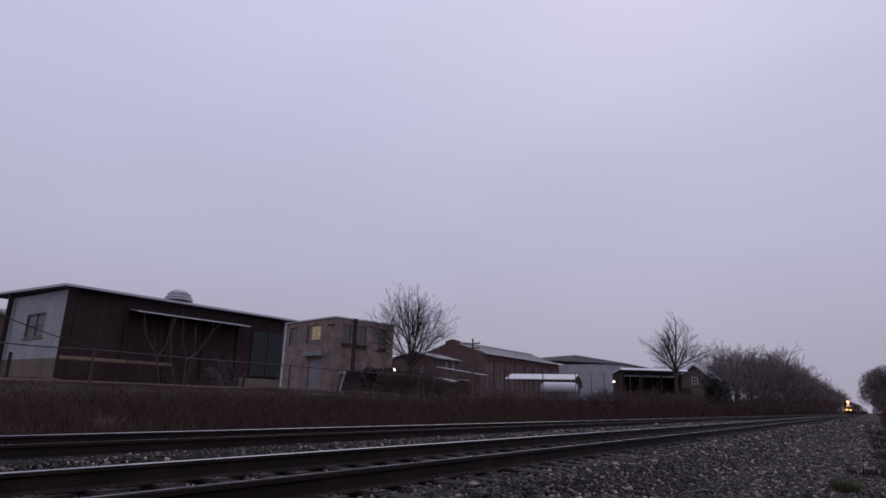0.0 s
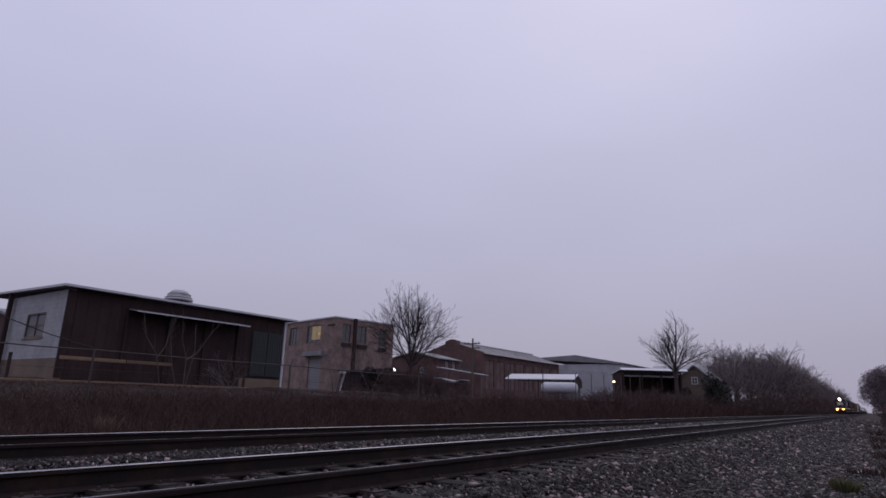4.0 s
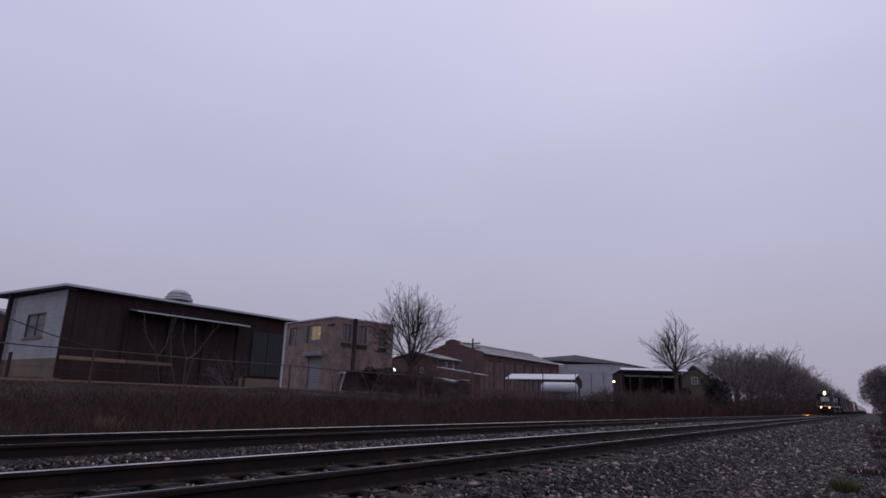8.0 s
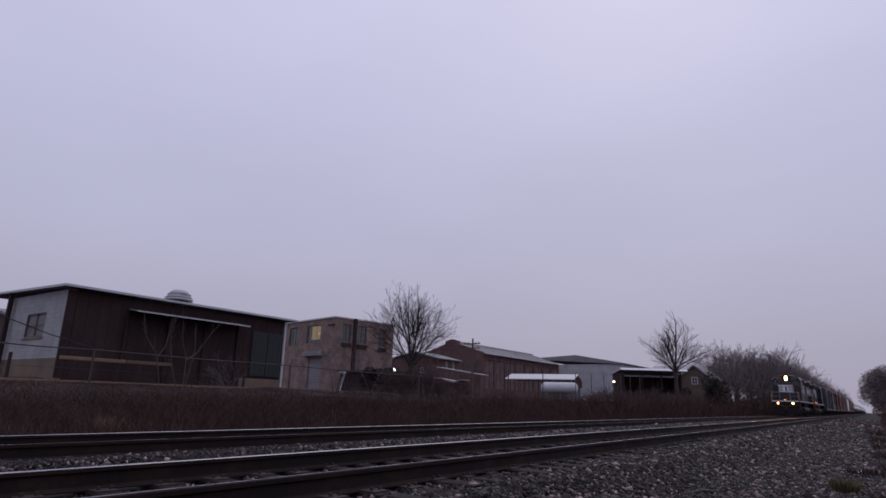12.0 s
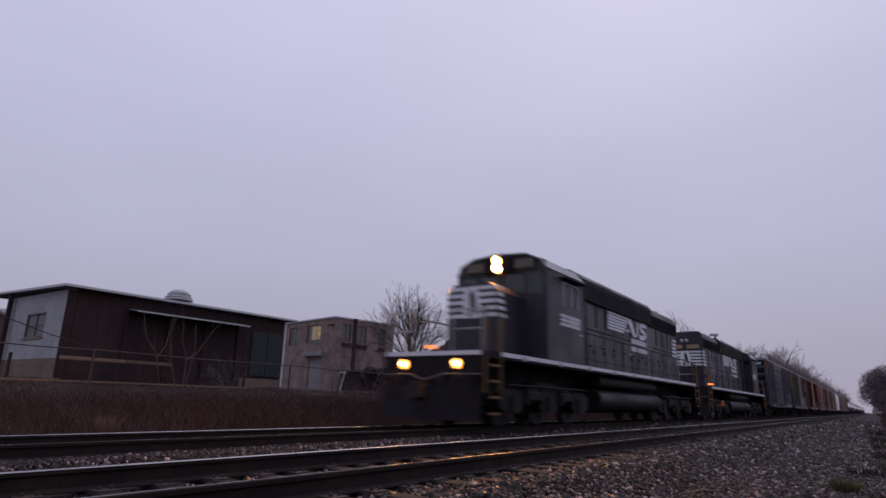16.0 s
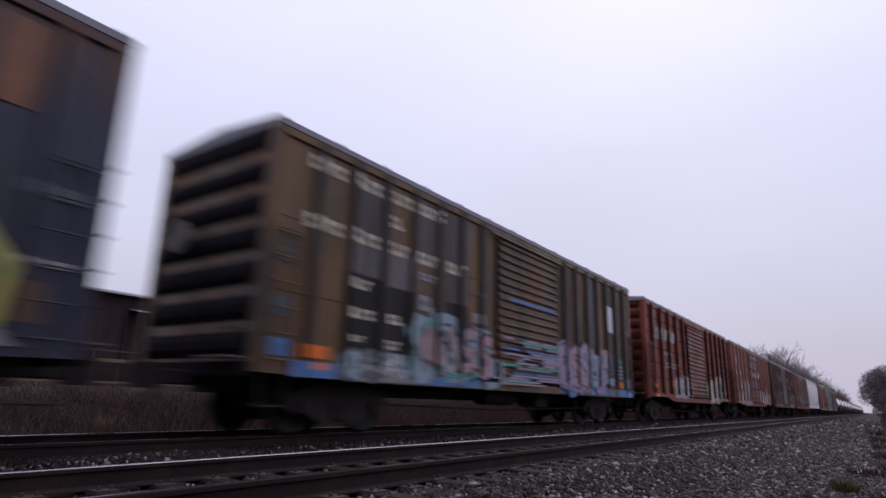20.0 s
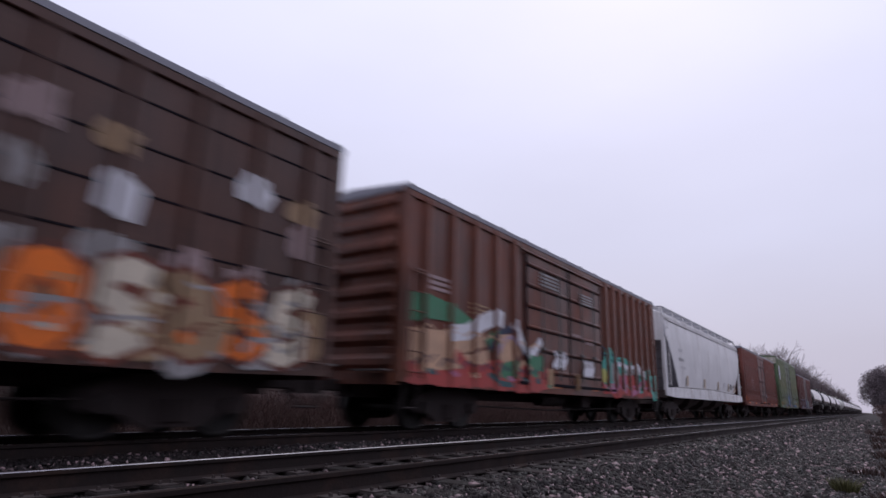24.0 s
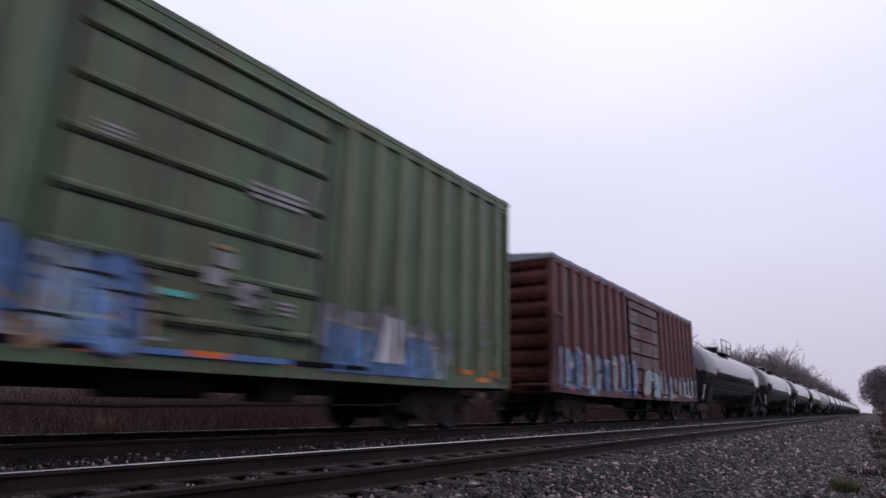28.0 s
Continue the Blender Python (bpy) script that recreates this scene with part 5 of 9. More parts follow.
M_LOCO_GRIME = material("oily_black_truck_steel", (0.0220, 0.0180, 0.0180), 0.75, spec=0.2, vary=0.4, scale=3, fine=30, bump=0.3, second=(0.018, 0.014, 0.0135), amount=0.3)
M_WHEEL = material("worn_wheel_steel", (0.018, 0.015, 0.014), 0.6, metal=0.3, vary=0.3, scale=4, bump=0.1)
M_WHITE = material("white_marking_paint", (0.66, 0.66, 0.70), 0.6, vary=0.10, scale=2, fine=20, bump=0.05, second=(0.42, 0.41, 0.42), amount=0.2)
M_CREAM = material("faded_cream_paint", (0.60, 0.53, 0.42), 0.6, vary=0.15, scale=3, bump=0.05)
M_GREY_PAINT = material("faded_grey_paint", (0.34, 0.34, 0.38), 0.7, vary=0.25, scale=2, bump=0.05)
M_OCHRE = material("brown_yellow_steps", (0.145, 0.070, 0.022), 0.6, vary=0.3, scale=3, bump=0.1)
M_SAND_BOX = material("orange_ochre_box", (0.44, 0.135, 0.022), 0.6, vary=0.3, scale=4, bump=0.1)
M_ORANGE = material("orange_reflector", (0.80, 0.20, 0.02), 0.35, vary=0.1, scale=5, bump=0)
M_BLUE_P = material("blue_spray_paint", (0.086, 0.187, 0.396), 0.6, vary=0.25, scale=2, bump=0.03, second=(0.22, 0.42, 0.70), amount=0.3)
M_NAVY_P = material("navy_spray_paint", (0.022, 0.029, 0.065), 0.6, vary=0.25, scale=2, bump=0.03)
M_TEAL_P = material("teal_spray_paint", (0.070, 0.350, 0.290), 0.6, vary=0.2, scale=2, bump=0.03, second=(0.12, 0.50, 0.42), amount=0.3)
M_GREEN_P = material("green_spray_paint", (0.058, 0.202, 0.108), 0.6, vary=0.2, scale=2, bump=0.03)
M_KHAKI_P = material("khaki_spray_paint", (0.20, 0.20, 0.105), 0.6, vary=0.25, scale=2, bump=0.03)
M_LIME_P = material("bright_green_spray_paint", (0.20, 0.46, 0.060), 0.6, vary=0.2, scale=2, bump=0.03)
M_RED_P = material("red_spray_paint", (0.390, 0.058, 0.050), 0.6, vary=0.2, scale=2, bump=0.03)
M_PINK_P = material("pink_spray_paint", (0.446, 0.158, 0.274), 0.6, vary=0.2, scale=2, bump=0.03)
M_MAUVE_P = material("mauve_spray_paint", (0.345, 0.270, 0.400), 0.6, vary=0.25, scale=2, bump=0.03)
M_ROSE_P = material("pale_rose_spray_paint", (0.331, 0.238, 0.238), 0.6, vary=0.25, scale=2, bump=0.03)
M_PALE_ROSE = material("light_rose_spray_paint", (0.44, 0.27, 0.30), 0.6, vary=0.25, scale=2, bump=0.03)
M_PALE_BLUE_P = material("pale_blue_spray_paint", (0.259, 0.346, 0.403), 0.6, vary=0.25, scale=2, bump=0.03)
M_YELLOW_P = material("yellow_spray_paint", (0.446, 0.432, 0.115), 0.6, vary=0.2, scale=2, bump=0.03)
M_PALE_P = material("pale_grey_spray_paint", (0.340, 0.325, 0.325), 0.6, vary=0.3, scale=2, bump=0.03, second=(0.20, 0.185, 0.18), amount=0.4)
M_TAN_P = material("tan_spray_paint", (0.331, 0.216, 0.122), 0.6, vary=0.2, scale=2, bump=0.03)
M_PEACH_P = material("peach_spray_paint", (0.52, 0.330, 0.215), 0.6, vary=0.25, scale=2, bump=0.03, second=(0.40, 0.24, 0.15), amount=0.35)
M_DIM_P = material("dim_grey_spray_paint", (0.075, 0.095, 0.105), 0.6, vary=0.35, scale=3, bump=0.03, second=(0.15, 0.145, 0.155), amount=0.5)
M_DUSTY_P = material("dusty_grey_spray_paint", (0.185, 0.180, 0.190), 0.6, vary=0.35, scale=2.5, bump=0.03, second=(0.10, 0.11, 0.125), amount=0.45)
M_DUSTY_ROSE_P = material("dusty_rose_spray_paint", (0.215, 0.140, 0.128), 0.6, vary=0.35, scale=2.5, bump=0.03, second=(0.12, 0.085, 0.085), amount=0.4)
M_DEEP_TEAL_P = material("deep_teal_spray_paint", (0.032, 0.090, 0.100), 0.6, vary=0.3, scale=2.5, bump=0.03)
M_DIM_ROSE_P = material("dim_rose_spray_paint", (0.14, 0.098, 0.098), 0.6, vary=0.35, scale=2, bump=0.03)
M_BLACK_P = material("black_paint_patch", (0.013, 0.012, 0.014), 0.55, vary=0.2, scale=2, bump=0.03)
M_FLAP = material("orange_spray_paint", (0.76, 0.165, 0.016), 0.6, vary=0.2, scale=2, bump=0.03)
M_HEAD = material("headlight_glow", (1, 0.9, 0.7), 0.3, emit=(1.0, 0.37, 0.07), power=2600.0, bump=0)
M_DITCH = material("ditch_light_glow", (1, 0.8, 0.5), 0.3, emit=(1.0, 0.36, 0.05), power=240.0, bump=0)
# The rim is no lamp; its glow is added as the lens's glare.
M_GLARE_RIM = material("amber_glare_rim", (1, 0.6, 0.3), 0.3, emit=(1.0, 0.34, 0.05), power=5.0, bump=0)
M_MARKER = material("orange_step_light", (1, 0.5, 0.2), 0.3, emit=(1.0, 0.24, 0.03), power=1.3, bump=0)
M_BOARD = material("dim_number_board", (0.10, 0.085, 0.065), 0.5, vary=0.3, scale=6, bump=0)
M_BOARD_TAN = material("faded_tan_number_board", (0.30, 0.20, 0.13), 0.5, vary=0.3, scale=6, bump=0)
M_HOPPER = material("weathered_light_grey_hopper", (0.70, 0.69, 0.69), 0.55, vary=0.14, scale=0.8, fine=15, bump=0.05, second=(0.56, 0.54, 0.53), amount=0.30, streak=0.35, runs=(0.50, 0.45, 0.41), run_amount=0.10, wash=0.03)
M_HOPPER_SILL = material("dusty_grey_sill", (0.70, 0.69, 0.69), 0.6, vary=0.22, scale=1.6, fine=18, bump=0.06, second=(0.40, 0.36, 0.33), amount=0.4, streak=0.3)
M_GRATING = material("pale_grating_steel", (0.34, 0.34, 0.37), 0.6, vary=0.12, scale=2, bump=0.02)
M_FADED_P = material("faded_grey_stencil", (0.48, 0.47, 0.48), 0.7, vary=0.25, scale=3, bump=0.03)
M_RUST_P = material("pale_rust_streak", (0.46, 0.36, 0.27), 0.8, vary=0.2, scale=3, bump=0.05)
M_TANK = material("black_tank_car", (0.013, 0.013, 0.015), 0.06, vary=0.2, scale=0.8, fine=14, bump=0.01, second=(0.018, 0.017, 0.018), amount=0.25, streak=1.0, rvar=0.03, spec=1.0)
M_TANK_PALE = material("pale_tank_car", (0.46, 0.45, 0.42), 0.5, vary=0.15, scale=0.8, bump=0.05)
M_OUTLET = material("dirty_outlet_steel", (0.085, 0.066, 0.060), 0.8, vary=0.4, scale=2, bump=0.2, spec=0.2)
M_CAR_ROOF = material("galvanised_car_roof", (0.20, 0.20, 0.23), 0.5, metal=0.3, vary=0.25, scale=1.2, bump=0.1)


def car_paint(name, color, streaks, amount=0.4, runs=None, run_amount=0.35, run_from=None, spec=0.4, rough=0.48):
    return material(name, tuple(c * 1.28 for c in color), rough, spec=spec, vary=0.36, scale=0.8, fine=22, bump=0.12, second=streaks, amount=amount, streak=0.6, dist=0.01,
                    runs=runs or streaks, run_amount=run_amount, run_from=run_from)


M_NAVY = car_paint("dark_blue_boxcar", (0.0290, 0.0300, 0.0490), (0.0460, 0.0450, 0.0610), 0.32, (0.125, 0.056, 0.028), 0.44, (2.6, 4.7), 0.35)
M_OLIVE = car_paint("ochre_brown_boxcar", (0.120, 0.068, 0.033), (0.076, 0.050, 0.032), 0.5, (0.040, 0.030, 0.022), 0.38, spec=0.3)
M_OLIVE_DIM = car_paint("sooty_ochre_panel", (0.050, 0.033, 0.021), (0.026, 0.021, 0.018), 0.45, (0.090, 0.055, 0.028), 0.3, spec=0.3)
M_RUST = car_paint("red_brown_boxcar", (0.158, 0.036, 0.021), (0.110, 0.028, 0.018), 0.4, (0.062, 0.024, 0.017), 0.35, spec=0.3)
M_BROWN = car_paint("faded_brown_boxcar", (0.138, 0.038, 0.024), (0.092, 0.030, 0.021), 0.4, (0.056, 0.024, 0.019), 0.38, spec=0.32)
M_DARKBROWN = car_paint("dark_brown_boxcar", (0.058, 0.026, 0.019), (0.085, 0.034, 0.021), 0.35, (0.030, 0.018, 0.015), 0.4)
M_DEEPBROWN = car_paint("deep_brown_boxcar", (0.102, 0.0310, 0.0180), (0.070, 0.0260, 0.0170), 0.42, (0.175, 0.060, 0.024), 0.34)
M_MAROON = car_paint("maroon_boxcar", (0.122, 0.036, 0.027), (0.105, 0.034, 0.026), 0.3, (0.070, 0.026, 0.021), 0.3)
M_GREEN_CAR = car_paint("green_boxcar", (0.074, 0.116, 0.060), (0.128, 0.116, 0.062), 0.42, (0.034, 0.036, 0.022), 0.46)
M_WINE = car_paint("dark_red_boxcar", (0.076, 0.022, 0.020), (0.046, 0.018, 0.017), 0.4, (0.200, 0.135, 0.120), 0.34)
M_NAVY_POST = car_paint("grimy_dark_posts", (0.024, 0.020, 0.018), (0.045, 0.031, 0.019), 0.4)
# Car ends below the side paint: soot, plus end shading put into the colour.
M_END_DARK = car_paint("sooty_shaded_car_end", (0.0096, 0.0078, 0.0112), (0.0185, 0.0150, 0.0170), 0.35, spec=0.06, rough=0.88)
M_END_BROWN = car_paint("dirty_shaded_brown_car_end", (0.044, 0.0135, 0.0100), (0.022, 0.0090, 0.0080), 0.4, spec=0.08, rough=0.85)
M_RUST_PATCH = car_paint("brown_rust_patch", (0.165, 0.066, 0.030), (0.070, 0.035, 0.026), 0.5)
M_GRIMY_BLACK = car_paint("worn_black_panel", (0.0125, 0.0110, 0.0115), (0.022, 0.018, 0.016), 0.35, spec=0.2)
M_GREY_PAINT_DIM = car_paint("bleached_grey_panel", (0.105, 0.095, 0.098), (0.062, 0.054, 0.052), 0.4, spec=0.3)
M_GREY_PANEL = car_paint("worn_grey_panel", (0.060, 0.052, 0.052), (0.036, 0.030, 0.027), 0.4, spec=0.3)

M_END_CREAM = car_paint("faded_cream_end_panel", (0.40, 0.38, 0.32), (0.34, 0.31, 0.25), 0.4, spec=0.3)
# Green end: soot and the end's shading are both in this dark tone.
M_GREEN_END = car_paint("sooty_shaded_green_car_end", (0.034, 0.048, 0.020), (0.020, 0.024, 0.014), 0.4, spec=0.1, rough=0.8)
# Posts paler than their sheets: rubbed paint, and wet sheen put into the colour.
M_MAROON_POST = car_paint("rubbed_sheen_maroon_posts", (0.165, 0.058, 0.046), (0.105, 0.036, 0.028), 0.35, (0.075, 0.028, 0.022), 0.25, rough=0.36)
M_GREEN_POST = car_paint("rubbed_sheen_green_posts", (0.160, 0.182, 0.110), (0.170, 0.140, 0.080), 0.4, (0.190, 0.090, 0.034), 0.34, rough=0.36)
M_WINE_POST = car_paint("rubbed_sheen_dark_red_posts", (0.120, 0.046, 0.040), (0.064, 0.024, 0.022), 0.4, (0.260, 0.190, 0.170), 0.36, rough=0.36)
M_BROWN_POST = car_paint("rubbed_sheen_brown_posts", (0.165, 0.055, 0.038), (0.100, 0.036, 0.026), 0.4, (0.060, 0.026, 0.020), 0.3, rough=0.36)
M_DEEP_POST = car_paint("rubbed_sheen_deep_brown_posts", (0.128, 0.044, 0.027), (0.085, 0.032, 0.021), 0.4, (0.180, 0.066, 0.028), 0.3, rough=0.36)

# ---- running gear, shared by the cars ----
SHARED = {}


def shared(name, make):
    if name not in SHARED:
        SHARED[name] = make()
    return SHARED[name]


def wheelset_mesh(r):
    def make():
        g = Geo()
        g.tube((-1.12, 0, 0), (1.12, 0, 0), 0.085, n=12)
        for s in (-1, 1):
            prof = [(0.685, r + 0.026), (0.715, r + 0.026), (0.725, r), (0.82, r - 0.006), (0.825, r - 0.07), (0.79, r - 0.09), (0.765, 0.2), (0.80, 0.15), (0.86, 0.14), (0.86, 0.0)]
            g.lathe([(s * d, q) for d, q in prof], "x", (0, 0, 0), 28)
            g.lathe([(s * d, q) for d, q in ((0.825, r - 0.07), (0.80, r - 0.075), (0.80, 0.14))], "x", (0, 0, 0), 28)
            # web holes and bearing cap bolts, so that the turning shows
            g.rbox(s * 1.10 - 0.05, s * 1.10 + 0.05, -0.1, 0.1, -0.1, 0.1, 0.03, "x")
        return g.mesh("wheelset", [M_WHEEL])
    return shared("wheelset%.2f" % r, make)


def freight_frame_mesh():
    def make():
        g = Geo()
        out = [(-1.18, 0.40), (-1.02, 0.33), (-0.72, 0.33), (-0.42, 0.17), (0.42, 0.17), (0.72, 0.33), (1.02, 0.33), (1.18, 0.40), (1.18, 0.60), (0.98, 0.70), (0.55, 0.82), (-0.55, 0.82), (-0.98, 0.70), (-1.18, 0.60)]
        for s in (-1, 1):
            a, b = sorted((s * 0.92, s * 1.07))
            g.prism(out, a, b, "x")
            for y in (-0.86, 0.86):
                g.tube((s * 1.05, y, 0.45), (s * 1.17, y, 0.45), 0.12, n=10)
            for dy in (-0.14, 0.0, 0.14):
                g.tube((s * 1.09, dy, 0.24), (s * 1.09, dy, 0.52), 0.06, n=8)
        g.rbox(-1.0, 1.0, -0.22, 0.22, 0.5, 0.86, 0.04, "x")
        return g.mesh("side_frames", [M_GRIME])
    return shared("freight_frame", make)


SPIN = []


def truck(parent, y, axles=(-0.86, 0.86), r=0.45, frames=None):
    t = part("truck", frames or freight_frame_mesh(), None, parent, m=pose(0, y, 0))
    for a in axles:
        w = part("wheelset", wheelset_mesh(r), None, t, m=pose(0, a, r))
        SPIN.append((w, a, r))
    return t


def coupler(parent, y, sgn):
    def make():
        g = Geo()
        g.rbox(-0.12, 0.12, -0.15, 0.55, 0.72, 0.95, 0.03, "y")
        g.rbox(-0.17, 0.17, 0.5, 0.85, 0.66, 1.02, 0.05, "z")
        g.tube((0.0, 0.4, 0.70), (0.15, 0.75, 0.45), 0.03, n=6)
        return g.mesh("coupler", [M_GRIME])
    return part("coupler", shared("coupler", make), None, parent, m=pose(0, y, 0) @ Matrix.Diagonal((1, sgn, 1, 1)))


def ladder(parent, x, y, z0, z1, mat, wide=0.42, along="y"):
    """Rungs one by one: under two side rails on a car's side, or fixed straight to a car's end."""
    n = max(2, int((z1 - z0) / 0.36))
    if along == "y":
        g = Geo()
        for s in (-1, 1):
            g.box(x - 0.05, x - 0.02, y + s * wide / 2 - 0.025, y + s * wide / 2 + 0.025, z0 - 0.1, z1 + 0.1)
        g.box(x - 0.05, x - 0.03, y - wide / 2, y + wide / 2, z1 + 0.06, z1 + 0.1)
        parent = part("ladder", g.weld(), mat, parent)
    for k in range(n + 1):
        z = z0 + (z1 - z0) * k / n
        g = Geo()
        if along == "y":
            g.path([(x - 0.06, y - wide / 2, z), (x, y - wide / 2, z), (x, y + wide / 2, z), (x - 0.06, y + wide / 2, z)], 0.013, 5)
        else:
            g.path([(x - wide / 2, y, z), (x + wide / 2, y, z)], 0.013, 5)
        part("rung", g, mat, parent)


# ---- painted marks on car sides ----


def clip(poly, lo, hi):
    for lim, sign in ((lo, 1), (hi, -1)):
        out = []
        for k in range(len(poly)):
            a, b = poly[k - 1], poly[k]
            da, db = (a[0] - lim) * sign, (b[0] - lim) * sign
            if (da >= 0) != (db >= 0):
                t = da / (da - db)
                out.append((lim, a[1] + (b[1] - a[1]) * t))
            if db >= 0:
                out.append(b)
        poly = out
        if len(poly) < 3:
            return []
    return poly


class Paint:
    """Lays flat marks, given as outlines in (y, z), on a car side that steps in and out along y. Each mark is a part of its own."""

    def __init__(self, strips, side=1, sill=None):
        self.strips, self.side, self.sill = strips, side, sill
        self.items, self.depth, self.k, self.turn = [], 0, 8, 0

    def mark(self, name):
        if self.depth == 0:
            self.items.append((name, Geo(), []))

    def lay(self, g, pts, lift, mi):
        """Cuts an outline at the steps of the side, and at the sill that stands proud of it."""
        for a, b, off in self.strips:
            c = clip(pts, a, b)
            if not c:
                continue
            pieces = [(off, c)]
            if self.sill:
                top, face = self.sill
                turned = [(z, y) for y, z in c]
                pieces = [(off, [(y, z) for z, y in clip(turned, top, 9.0)]), (max(off, face), [(y, z) for z, y in clip(turned, -1.0, top)])]
            for o, c in pieces:
                if len(c) > 2:
                    f = [(self.side * (o + lift), y, z) for y, z in c]
                    g.face(f if self.side > 0 else f[::-1], mi)

    def poly(self, pts, mat, layer=None, name="marking"):
        self.mark(name)
        lift = 0.004 + 0.0003 * (self.k if layer is None else layer)
        self.k += layer is None
        _, g, palette = self.items[-1]
        if mat not in palette:
            palette.append(mat)
        mi = palette.index(mat)
        self.lay(g, pts, lift, mi)

    def rect(self, y0, y1, z0, z1, mat, slant=0.0, layer=None, name="marking"):
        if layer is None:
            layer = self.turn % 4
            self.turn += 1
        self.poly([(y0, z0), (y1, z0), (y1 + slant, z1), (y0 + slant, z1)], mat, layer, name)

    def bars(self, y0, y1, z0, z1, n, mat, gap=0.35, seed=1, chop=True):
        """Lettering that cannot be read, as rows of plain bars."""
        r = random.Random(seed)
        h = (z1 - z0) / n
        for k in range(n):
            a = z1 - (k + 1) * h + h * gap * 0.5
            b = a + h * (1 - gap)
            if not chop:
                self.rect(y0, y1, a, b, mat, 0.0, 4, "text_bar")
                continue
            y = y0
            while y < y1 - 0.05:
                e = min(y + r.uniform(0.6, 0.95) * (b - a) * 1.1, y1)
                self.rect(y, e, a, b, mat, 0.0, 4, "letter_bar")
                y = e + (b - a) * 0.42

    def letters(self, y0, y1, z0, z1, mat, pitch=0.21):
        """A row of plain upright bars, one for each letter that cannot be read."""
        n = max(1, int(round((y1 - y0) / pitch)))
        w, h = (y1 - y0) / n, z1 - z0
        for k in range(n):
            a = y0 + k * w
            self.mark("letter_bar")
            self.depth += 1
            self.rect(a, a + 0.34 * w, z0, z1, mat, 0.0, 4)
            if k % 3 != 1:
                self.rect(a + 0.34 * w, a + 0.76 * w, z1 - 0.34 * h, z1, mat, 0.0, 4)
            if k % 3 != 2:
                self.rect(a + 0.34 * w, a + 0.76 * w, z0, z0 + 0.34 * h, mat, 0.0, 4)
            self.depth -= 1

    def blob(self, cy, cz, ry, rz, mat, r, n=12, rough=0.22, power=0.7, slant=0.0):
        pts = []
        ph = r.uniform(0, 6.28)
        for k in range(n):
            t = 2 * math.pi * k / n + ph
            c, s = math.cos(t), math.sin(t)
            q = 1 + rough * r.uniform(-1, 1)
            yy, zz = math.copysign(abs(c) ** power, c) * ry * q, math.copysign(abs(s) ** power, s) * rz * q
            pts.append((cy + yy + slant * zz, cz + zz))
        self.poly(pts, mat)

    def stroke(self, pts, w0, w1, mat):
        """One sprayed stroke of changing width along a bent line."""
        self.mark("graffiti")
        lift = 0.004 + 0.0003 * self.k
        self.k += 1
        _, g, palette = self.items[-1]
        if mat not in palette:
            palette.append(mat)
        mi, n, left, right = palette.index(mat), len(pts), [], []
        for k, (y, z) in enumerate(pts):
            (ya, za), (yb, zb) = pts[max(0, k - 1)], pts[min(n - 1, k + 1)]
            d = math.hypot(yb - ya, zb - za) or 1.0
            h = (w0 + (w1 - w0) * k / (n - 1)) / 2
            ny, nz = -(zb - za) / d * h, (yb - ya) / d * h
            left.append((y + ny, z + nz))
            right.append((y - ny, z - nz))
        for k in range(n - 1):
            quad = [right[k], right[k + 1], left[k + 1], left[k]]
            self.lay(g, quad, lift, mi)

    def piece(self, y0, y1, z0, z1, fills, line, shine, seed, n=5, halo=(), fat=0.42):
        """A sprayed mural of fat abstract loops and hooks over a cloud of colour."""
        self.mark("graffiti")
        self.depth += 1
        r = random.Random(seed)
        w, h = (y1 - y0) / n, z1 - z0
        for k in range(int(n * 1.6) if halo else 0):
            c = y0 + (k + 0.5) * (y1 - y0) / int(n * 1.6)
            self.blob(c, z0 + h * r.uniform(0.32, 0.58), w * r.uniform(0.45, 0.7), h * r.uniform(0.38, 0.52), halo[k % len(halo)], r, 14, 0.22)
        for k in range(n):
            kind = r.randrange(4)
            if kind == 0:      # hook
                base = [(0.1, 1.0), (0.0, 0.55), (0.12, 0.12), (0.5, 0.0), (0.88, 0.12), (1.0, 0.55), (0.92, 1.0)]
            elif kind == 1:    # loop
                base = [(0.5 + 0.5 * math.cos(a * 0.698 + 0.4), 0.5 + 0.5 * math.sin(a * 0.698 + 0.4)) for a in range(10)]
            elif kind == 2:    # wave
                base = [(1.0, 0.9), (0.6, 1.0), (0.15, 0.85), (0.15, 0.6), (0.5, 0.5), (0.88, 0.38), (0.88, 0.12), (0.45, 0.0), (0.0, 0.1)]
            else:              # spike
                base = [(0.0, 0.0), (0.15, 0.55), (0.3, 1.0), (0.55, 0.5), (0.75, 0.0), (0.9, 0.5), (1.0, 1.0)]
            if r.random() < 0.5:
                base = [(1 - a, b) for a, b in base]
            if r.random() < 0.5:
                base = [(a, 1 - b) for a, b in base]
            lean, hh, lo = r.uniform(-0.25, 0.25), h * r.uniform(0.68, 0.86), z0 + h * r.uniform(0.06, 0.16)
            pts = [(y0 + (k + 0.14 + 0.72 * a) * w + lean * w * (b - 0.5) + r.gauss(0, 0.02) * w, lo + hh * b) for a, b in base]
            f = w * fat * r.uniform(0.8, 1.15)
            self.stroke(pts, f * 1.45, f * 1.25, line)
            self.stroke(pts, f, f * 0.8, fills[k % len(fills)])
            if r.random() < 0.7:
                self.stroke([(a + f * 0.15, b + f * 0.15) for a, b in pts[:4]], f * 0.16, f * 0.08, shine)
        for k in range(n * 2):
            a, b = r.uniform(y0, y1 - 0.5 * w), z0 + h * r.uniform(0.08, 0.8)
